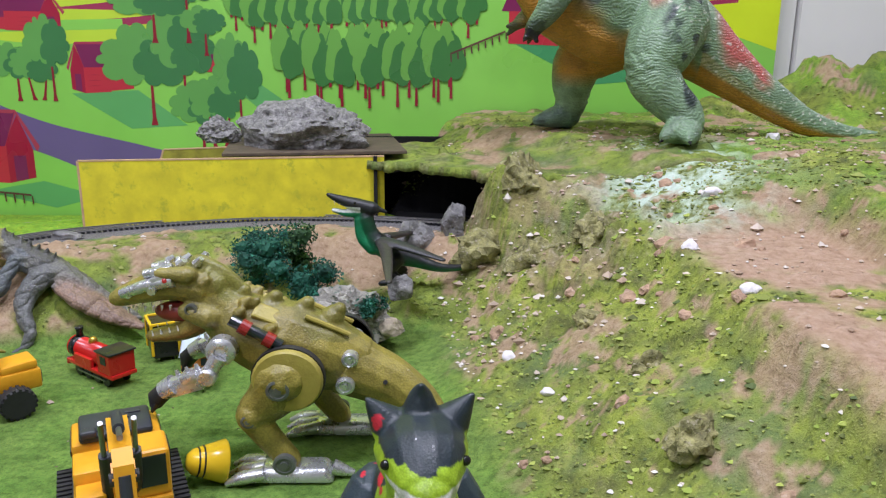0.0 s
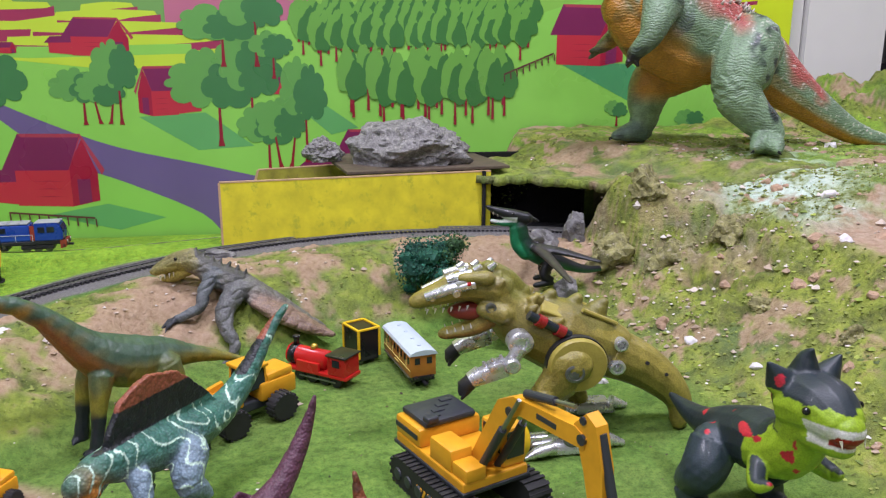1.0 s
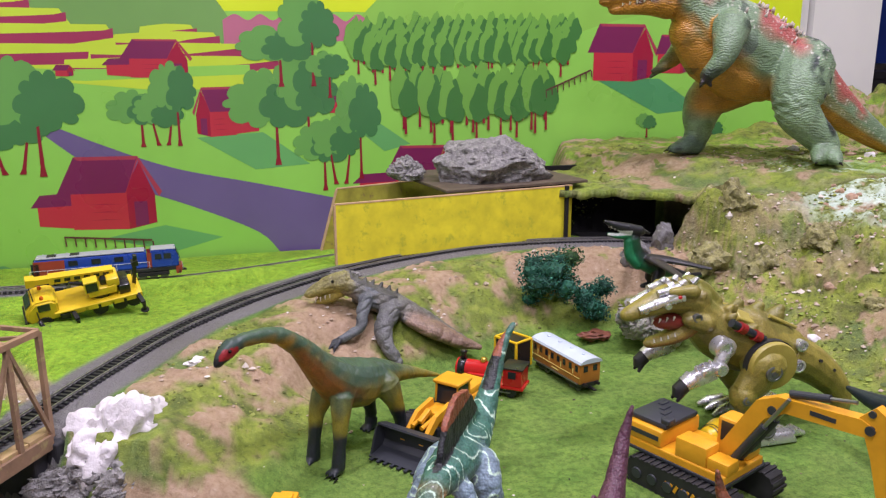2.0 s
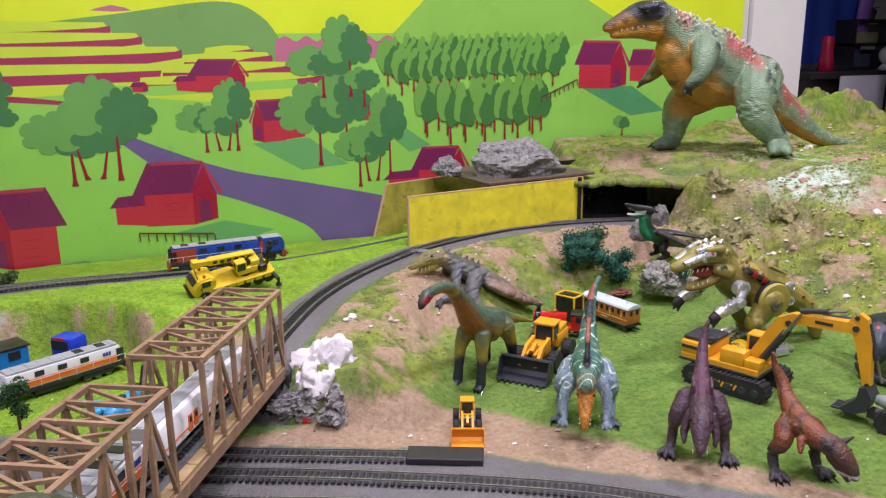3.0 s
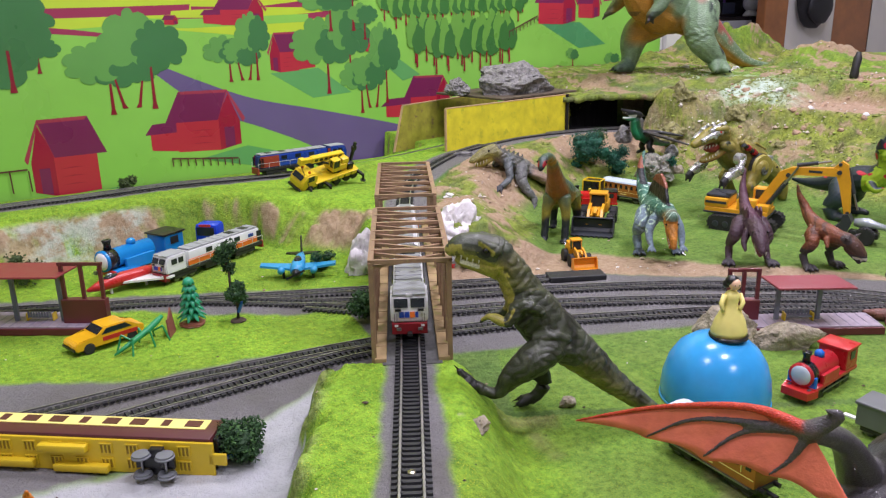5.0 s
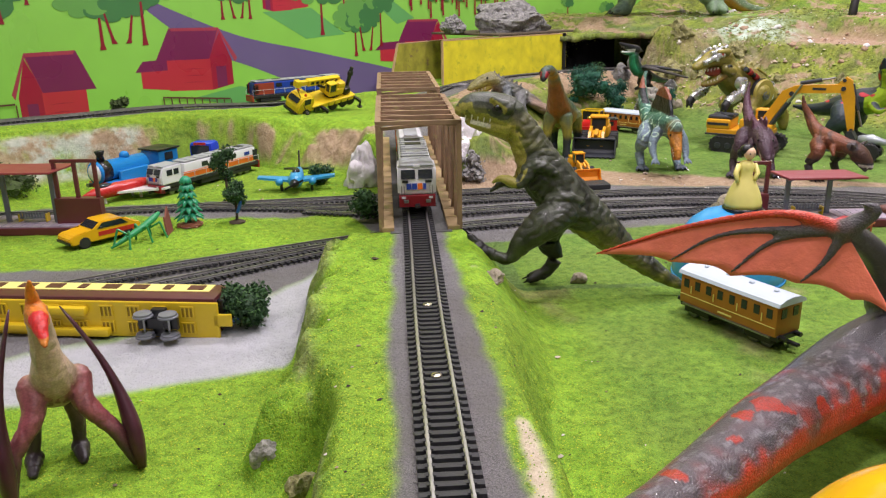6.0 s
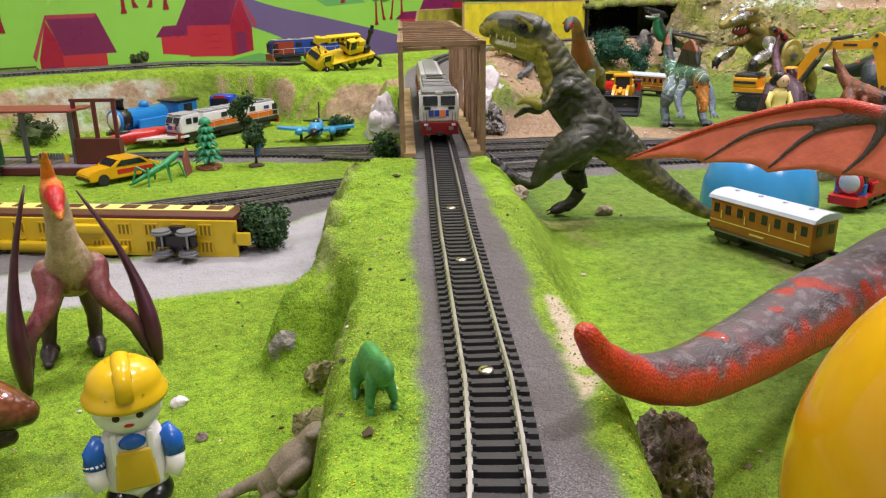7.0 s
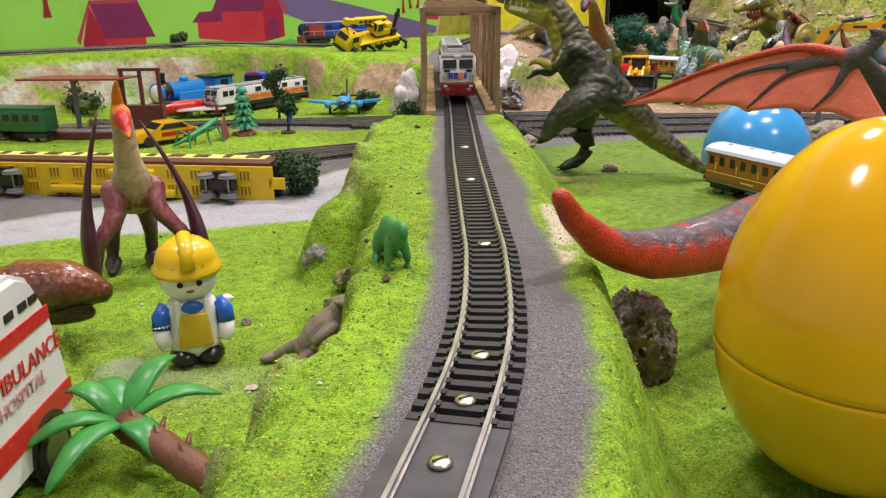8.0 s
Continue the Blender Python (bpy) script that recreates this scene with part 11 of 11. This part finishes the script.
def station(label, at, turn, long, wide, roof_z, gate_x, gate_long, gate_z, roof_from, roof_to, posts, tilt=0.0):
    """Platform along x with a gate frame beside gate_x, a flat roof on posts, and a bench."""
    t = thing("station_platform", label, "toy station", at, turn, "toy stations")
    box_part("platform", (long, wide, 0.009), (long / 2, 0, 0.0045), MAROON, t, 0.0008)
    box_part("paving", (long - 0.004, wide - 0.005, 0.0016), (long / 2, 0, 0.0098), PAVE, t, 0, "purple-grey paved top")
    for k in range(int(long / 0.012)):
        box_part("paving_joint", (0.0006, wide - 0.006, 0.0004), (0.008 + 0.012 * k, 0, 0.0107), POST, t)
    gate = box_part("gate_wall", (gate_long, 0.012, gate_z * 0.42), (gate_x, 0.008, 0.009 + gate_z * 0.21), MAROON, t, 0.0006)
    top = gate_z
    for x in (-0.44, 0.0, 0.44):
        box_part("gate_post", (0.0045, 0.004, top * 0.58), (gate_x + x * gate_long, 0.008, 0.009 + top * 0.70), MAROON, gate, 0.0004)
    box_part("gate_beam", (gate_long, 0.0045, 0.004), (gate_x, 0.008, 0.009 + top), MAROON, gate, 0.0004)
    roof = box_part("roof", (roof_to - roof_from, wide * 1.18, 0.0026), ((roof_from + roof_to) / 2, 0, roof_z), MAROON_ROOF, t, 0.0008, "red-brown flat roof", (tilt, 0, 0))
    for x in posts:
        p = part("roof_post", bar(bar(bmesh.new(), (x, 0.004, 0.010), (x, 0.004, roof_z), 0.005, 0.004), (x, 0.004, roof_z - 0.008), (x, -0.012, roof_z - 0.002), 0.004, 0.002), POST, t, "grey post")
    bench = box_part("bench", (0.034, 0.008, 0.0015), (sum(posts) / len(posts), 0.001, 0.0155), POST, t, 0.0003, "grey slatted bench")
    for s in (-1, 1):
        box_part("bench_end", (0.002, 0.009, 0.010), (sum(posts) / len(posts) + s * 0.017, 0.001, 0.0155), P_MUSTARD, bench, 0.0004, "mustard bench end")
    for k in range(9):
        box_part("slat", (0.0022, 0.0012, 0.007), (sum(posts) / len(posts) - 0.014 + 0.0035 * k, 0.005, 0.0195), POST, bench)
    return t


station("maroon toy platform with a red-brown roof behind the half egg", (-0.640, 0.200, 0.0), -32.5, 0.168, 0.048, 0.059, 0.006, 0.040, 0.064, 0.034, 0.126, (0.048, 0.098), -3)
station("maroon toy platform with a gate frame beside the yellow car", (-1.295, 0.656, 0.0), 146, 0.19, 0.058, 0.076, 0.012, 0.056, 0.078, 0.030, 0.165, (0.045, 0.105), 2)

# ---- things in the room behind ----
CLOTH = mat("blue_cloth", (0.012, 0.045, 0.30), 0.7, var=0.15, scale=8, bump=0.2)
cloth = thing("hanging_cloth", "plain royal blue cloth panel hanging on the far wall", "cloth panel", (2.10, 2.72, 0.0))
bm = bmesh.new()
pleats = [(-0.30 + 0.0075 * k, 0.006 * math.sin(k * 0.33)) for k in range(81)]
prism(bm, pleats + [(x, y + 0.004) for x, y in pleats[::-1]], 0.89, pose(0, 0, 0.36))
part("fabric", bm, CLOTH, cloth)
cloth2 = thing("curtain", "narrow purple curtain beside the blue cloth", "curtain", (2.37, 2.66, 0.0))
part("fabric", tube(bmesh.new(), [(-0.07, 0, 0.38), (-0.03, 0, 0.6), (0.02, 0, 0.9), (0.02, 0, 1.25)], [0.012, 0.02, 0.03, 0.03], 12, 2.0, wide=(0, 1, 0)), mat("purple_cloth", (0.20, 0.09, 0.36), 0.7, var=0.2), cloth2, "", True)
desk = thing("desk", "dark wooden desk with a white paper panel on its side", "desk", (2.12, 2.60, 0.0))
box_part("desktop", (0.72, 0.44, 0.03), (0, 0, 0.318), DARKWOOD, desk, 0.003)
for x in (-0.34, 0.34):
    box_part("side_panel", (0.03, 0.40, 1.13), (x, 0, -0.262), DARKWOOD, desk, 0.002)
box_part("front_panel", (0.65, 0.02, 1.10), (0, -0.17, -0.25), DARKWOOD, desk, 0.002)
box_part("paper_panel", (0.27, 0.004, 0.26), (-0.06, -0.225, 0.185), mat("white_panel", (0.62, 0.64, 0.70), 0.5, var=0.05), desk, 0, "white paper panel")
bottle = thing("bottle", "round-shouldered red glossy bottle on the dark desk", "bottle", (1.965, 2.50, 0.333))
part("body", lathe(bmesh.new(), [(0.030, 0.0), (0.034, 0.004), (0.033, 0.05), (0.026, 0.09), (0.028, 0.13), (0.022, 0.15), (0.0, 0.156)], seg=28), plastic("bottle_red", (0.38, 0.01, 0.05), 0.2), bottle, "", True)
ball = thing("globe_lamp", "white ball lamp on a small white foot", "table lamp", (2.335, 2.49, 0.333))
part("globe", blob(bmesh.new(), (0, 0, 0.066), (0.044, 0.044, 0.044), 3), P_WHITE, ball, "", True)
part("foot", lathe(bmesh.new(), [(0.040, 0.0), (0.040, 0.008), (0.024, 0.030), (0.0, 0.034)], seg=28), P_WHITE, ball, "", True)
rack = thing("shelf_rack", "black open rack with dim boxes on the desk", "shelf", (2.42, 2.70, 0.333))
for z in (0.0, 0.11, 0.22):
    box_part("shelf", (0.36, 0.18, 0.012), (0, 0, z + 0.006), DARKWOOD, rack, 0.001)
for x in (-0.174, 0.174):
    box_part("upright", (0.012, 0.18, 0.21), (x, 0, 0.116), DARKWOOD, rack)
for k, (x, z, w, h, c) in enumerate(((-0.10, 0.012, 0.10, 0.06, (0.05, 0.06, 0.10)), (0.06, 0.012, 0.12, 0.08, (0.03, 0.03, 0.04)), (-0.08, 0.122, 0.13, 0.05, (0.22, 0.21, 0.12)), (0.08, 0.122, 0.08, 0.09, (0.05, 0.05, 0.07)))):
    ob = box_part("storage_box", (w, 0.12, h), (2.42 + x, 2.68, 0.333 + z + h / 2), mat("box_paint", c, 0.5), None, 0.003)
    tagged(ob, "dim dark box standing on the black rack", "box", "boxes on the rack")
plant = thing("black_ornament", "small black spiky ornament on top of the rack", "ornament", (2.43, 2.70, 0.565))
bm = blob(bmesh.new(), (0, 0, 0.025), (0.03, 0.02, 0.028), 2, 0.5, 60)
for k in range(5):
    tube(bm, [(0, 0, 0.04), (0.04 * math.cos(k * 1.3), 0.01, 0.06 + 0.01 * k), (0.07 * math.cos(k * 1.3), 0.01, 0.06 + 0.008 * k)], [0.006, 0.004, 0.002], 6)
part("body", bm, DARKWOOD, plant)
slab("wall_doorway", (0.46, 0.10, 2.85), (2.44, 2.27, 0.55), PAINT, "white wall between two wooden doors")
door = thing("door_1", "varnished brown wooden door frame with a metal strike", "door frame", (2.12, 2.25, 0.0), kind="structure")
box_part("jamb", (0.18, 0.05, 2.80), (0, -0.05, 0.55), WOOD, door, 0.006)
box_part("strike_plate", (0.012, 0.004, 0.10), (-0.075, -0.077, 0.20), STEEL, door, 0, "metal strike plate")
door2 = thing("door_2", "varnished brown wooden door with a metal hinge", "door", (2.84, 2.25, 0.0), kind="structure")
box_part("leaf", (0.36, 0.06, 2.80), (0, 0, 0.55), WOOD, door2, 0.006)
box_part("hinge", (0.012, 0.01, 0.10), (-0.165, -0.034, 0.10), STEEL, door2, 0, "metal hinge")
slab("wall_beside_door", (0.95, 0.10, 2.85), (3.48, 2.27, 0.55), PAINT, "white wall beside the wooden door")
bag = thing("backpack", "black padded backpack hanging on the white wall", "backpack", (2.42, 2.175, 0.26))
BAGM = mat("bag_black", (0.016, 0.017, 0.022), 0.6, var=0.3, scale=30, bump=0.5)
bm = bmesh.new()
blob(bm, (0, 0, 0.21), (0.145, 0.045, 0.215), 3, 0.10, 14)
for v in bm.verts:
    v.co.x = max(-0.125, min(0.125, v.co.x))
    v.co.z = max(0.01, v.co.z)
part("body", bm, BAGM, bag, "", True)
part("pocket", blob(bmesh.new(), (0.0, -0.035, 0.12), (0.10, 0.025, 0.09), 3, 0.10, 20), BAGM, bag, "", True)
for s in (-1, 1):
    part("strap", tube(bmesh.new(), [(0.05 * s, -0.03, 0.40), (0.04 * s, -0.01, 0.47), (0.01 * s, 0.03, 0.52)], [0.008, 0.008, 0.008], 8, 2.0), BAGM, bag)

# ---- loose bits on the layout ----
# taken as a dark toy's foot; only this stub is built
stick = thing("toy_foot", "short black leaning foot of a dark toy on the mossy hill", "post", gz(0.440, 0.738, 0.004))
part("post", tube(bmesh.new(), [(0, 0, 0), (0.002, 0, 0.012), (0.004, 0, 0.030), (0.012, 0.002, 0.050), (0.014, 0.002, 0.066)], [0.008, 0.010, 0.009, 0.010, 0.005], 12), mat("foot_black", (0.02, 0.019, 0.02), 0.6, var=0.3), stick, "", True)
rag = part("white_rag", blob(bmesh.new(), (0, 0, 0), (0.013, 0.008, 0.004), 3, 0.9, 130), STONE["white"])
rag.matrix_basis = pose(-0.698, 0.762, height(-0.698, 0.762) + 0.002, 0, 0, 30)
tagged(rag, "crumpled scrap of white cloth on the bank", "rag")
leaf = part("dry_leaf", blob(bmesh.new(), (0, 0, 0.006), (0.030, 0.014, 0.007), 3, 0.7, 70), mat("dry_leaf", (0.17, 0.055, 0.03), 0.6, var=0.35, scale=80, bump=0.5))
leaf.matrix_basis = pose(-0.165, 0.880, height(-0.165, 0.880), 0, 10, 20)
tagged(leaf, "curled red-brown dry leaf beside the bushes", "leaf")
red = part("red_bit", blob(bmesh.new(), (0, 0, 0.005), (0.006, 0.005, 0.006), 2, 0.4, 150), P_RED)
red.matrix_basis = pose(-0.800, 0.598, 0.0)
tagged(red, "tiny red plastic bit on the sand by the rocks", "plastic bit")


def scatter(name, label, category, spots, material, size, flat=0.6, seed=1, lift=0.25, spread_=0.45):
    """Loose grains in one mesh: spots are (x, y) pairs on the ground."""
    rs = np.random.RandomState(seed)
    p = np.array(spots)
    z = land(p[:, 0].copy(), p[:, 1].copy())[0]
    n = len(p)
    ico = np.array([(0, 0, 1), (0.9, 0, 0.2), (0.25, 0.85, 0.2), (-0.75, 0.5, 0.2), (-0.75, -0.5, 0.2), (0.25, -0.85, 0.2), (0, 0, -0.8)])
    tri = np.array([(0, 1, 2), (0, 2, 3), (0, 3, 4), (0, 4, 5), (0, 5, 1), (6, 2, 1), (6, 3, 2), (6, 4, 3), (6, 5, 4), (6, 1, 5)])
    s = size * np.exp(rs.normal(0, spread_, n))
    a = rs.uniform(0, 6.28, n)
    q = ico[None] * (1 + 0.3 * rs.normal(size=(n, 7, 3)))
    x = (q[..., 0] * np.cos(a)[:, None] - q[..., 1] * np.sin(a)[:, None]) * s[:, None]
    y = (q[..., 0] * np.sin(a)[:, None] + q[..., 1] * np.cos(a)[:, None]) * s[:, None] * 0.75
    co = np.stack([x + p[:, :1], y + p[:, 1:2], q[..., 2] * s[:, None] * flat + (z + lift * s)[:, None]], -1).reshape(-1, 3)
    me = bpy.data.meshes.new(name)
    me.from_pydata(co.tolist(), [], (tri[None] + 7 * np.arange(n)[:, None, None]).reshape(-1, 3).tolist())
    me.materials.append(material)
    return tagged(new(name, me), label, category, kind="stuff")


def grain_mat(name, stops, rough=0.8):
    m = bpy.data.materials.new(name)
    nodes, links = nodes_of(m)
    rnd = nodes.new("ShaderNodeNewGeometry").outputs["Random Per Island"]
    links.new(ramp_node(m.node_tree, rnd, stops).outputs[0], nodes["Principled BSDF"].inputs["Base Color"])
    nodes["Principled BSDF"].inputs["Roughness"].default_value = rough
    return m


rs = np.random.RandomState(77)


def spread(x0, x1, y0, y1, n, keep=None):
    p = np.stack([rs.uniform(x0, x1, n), rs.uniform(y0, y1, n)], -1)
    if keep is not None:
        c = land(p[:, 0].copy(), p[:, 1].copy())
        p = p[keep(p[:, 0], p[:, 1], c)]
    return p


PALE = grain_mat("pale_grit", [(0.0, (0.34, 0.24, 0.16)), (0.5, (0.55, 0.45, 0.36)), (1.0, (0.78, 0.76, 0.72))])
DARKGRIT = grain_mat("dark_grit", [(0.0, (0.03, 0.025, 0.018)), (0.6, (0.10, 0.07, 0.04)), (1.0, (0.24, 0.20, 0.12))])
MOSSY = grain_mat("moss_crumbs", [(0.0, (0.10, 0.12, 0.03)), (0.5, (0.20, 0.24, 0.04)), (1.0, (0.30, 0.34, 0.08))])
FLOCK = grain_mat("flock_crumbs", [(0.0, (0.14, 0.25, 0.03)), (0.5, (0.20, 0.34, 0.035)), (0.80, (0.32, 0.46, 0.05)), (1.0, (0.80, 0.72, 0.05))])
open_ground = lambda x, y, c: (c[2] < 0.3) & (c[3] < 0.3)
hilly = lambda x, y, c: c[5] > 0.4
scatter("pebbles", "pale pebbles scattered over the mossy hill", "pebbles", spread(-0.10, 0.75, 0.35, 1.30, 1300, hilly), PALE, 0.0022, seed=2)
scatter("pebbles", "pale pebbles on the bank inside the track curve", "pebbles", spread(-0.85, 0.0, 0.68, 1.05, 520, lambda x, y, c: (c[1] > 0.35) & open_ground(x, y, c)), PALE, 0.0022, seed=3)
scatter("stone_chips", "white plaster chips lying in clusters on the bank", "stone chips", spread(-0.85, 0.0, 0.68, 1.05, 2600, lambda x, y, c: open_ground(x, y, c) & (c[1] > 0.12) & (np.sin(43 * x + 1.0 + 9 * y) * np.sin(51 * y - 7 * x) > 0.80)), PALE, 0.0027, seed=33)
scatter("pebbles", "pale grit on the sand between lawn and tracks", "pebbles", spread(-0.95, -0.1, 0.15, 0.72, 700, lambda x, y, c: c[1] > 0.3), PALE, 0.0016, seed=4)
bm = bmesh.new()
clods = random.Random(12)
for k in range(110):
    x, y = clods.uniform(-0.06, 0.62), clods.uniform(0.36, 1.25)
    if height(x, y) < 0.02 or (0.93 < y and x < 0.12):
        continue
    r = clods.choice((0.004, 0.006, 0.006, 0.009, 0.013))
    one = rock_mesh((r, r * 0.8, r * 0.7), 300 + k, 2, 0.6, 0.2)
    bmesh.ops.transform(one, matrix=pose(x, y, height(x, y) - 0.1 * r, 0, 0, 37 * k), verts=one.verts)
    tmp = bpy.data.meshes.new("clod")
    one.to_mesh(tmp)
    one.free()
    bm.from_mesh(tmp)
    bpy.data.meshes.remove(tmp)
clod = part("clods", bm, mat("clod_pink", (0.40, 0.265, 0.175), 0.9, var=0.3, scale=60, bump=0.8, grain=300, depth=0.003, wear=(0.56, 0.43, 0.34)))
tagged(clod, "pink-brown clods of plaster rock on the mossy hill", "clods", kind="stuff")
scatter("moss_crumbs", "crumbs of green moss over the hill", "moss", spread(-0.10, 0.70, 0.30, 1.40, 14000, lambda x, y, c: hilly(x, y, c) & (c[1] < 0.4)), MOSSY, 0.0017, 0.7, seed=5, lift=0.1)
CLUMP = grain_mat("moss_clumps", [(0.0, (0.07, 0.10, 0.03)), (0.35, (0.16, 0.22, 0.04)), (0.7, (0.27, 0.36, 0.05)), (1.0, (0.40, 0.46, 0.09))])
scatter("moss_clumps", "springy clumps of moss on the hillside", "moss", spread(-0.06, 0.60, 0.34, 1.36, 3000, lambda x, y, c: hilly(x, y, c) & (c[1] < 0.3)), CLUMP, 0.0026, 0.5, seed=21, lift=-0.2)
scatter("stone_chips", "white and pink stone chips in the mossy outcrop", "stone chips", spread(0.0, 0.24, 0.72, 1.02, 320, lambda x, y, c: hilly(x, y, c) & (c[7] < 0.2)), PALE, 0.0024, 0.7, seed=22)
scatter("moss_crumbs", "crumbs of green moss on the bank", "moss", spread(-0.85, 0.0, 0.66, 1.06, 4000, lambda x, y, c: (c[5] > 0.3) & (c[1] < 0.5) & open_ground(x, y, c)), MOSSY, 0.0016, 0.7, seed=6, lift=0.1)
scatter("grit", "dark specks of dirt on the lawns", "grit", spread(-1.5, 0.0, -0.40, 0.75, 350, open_ground), DARKGRIT, 0.0010, seed=7)
scatter("grit", "white specks of plaster on the lawns", "grit", spread(-1.5, 0.0, -0.40, 0.80, 300, open_ground), PALE, 0.0013, seed=8)
scatter("flock", "bright green flock crumbs on the embankment and grass beside it", "flock", spread(-1.56, -1.12, -0.42, 0.25, 30000, lambda x, y, c: open_ground(x, y, c) & (c[1] < 0.4)), FLOCK, 0.0005, 0.8, seed=9, spread_=0.2)
scatter("flock", "bright green flock crumbs on the far lawn and terrace", "flock", spread(-1.6, -0.88, 0.42, 1.30, 9000, lambda x, y, c: open_ground(x, y, c) & (c[4] > 0.5) & (c[1] < 0.4)), FLOCK, 0.0008, 0.7, seed=10, spread_=0.2)
scatter("debris", "brown crumbs of turf on the green bank", "debris", spread(-1.40, -1.14, -0.25, 0.20, 50, open_ground), DARKGRIT, 0.0016, seed=11)
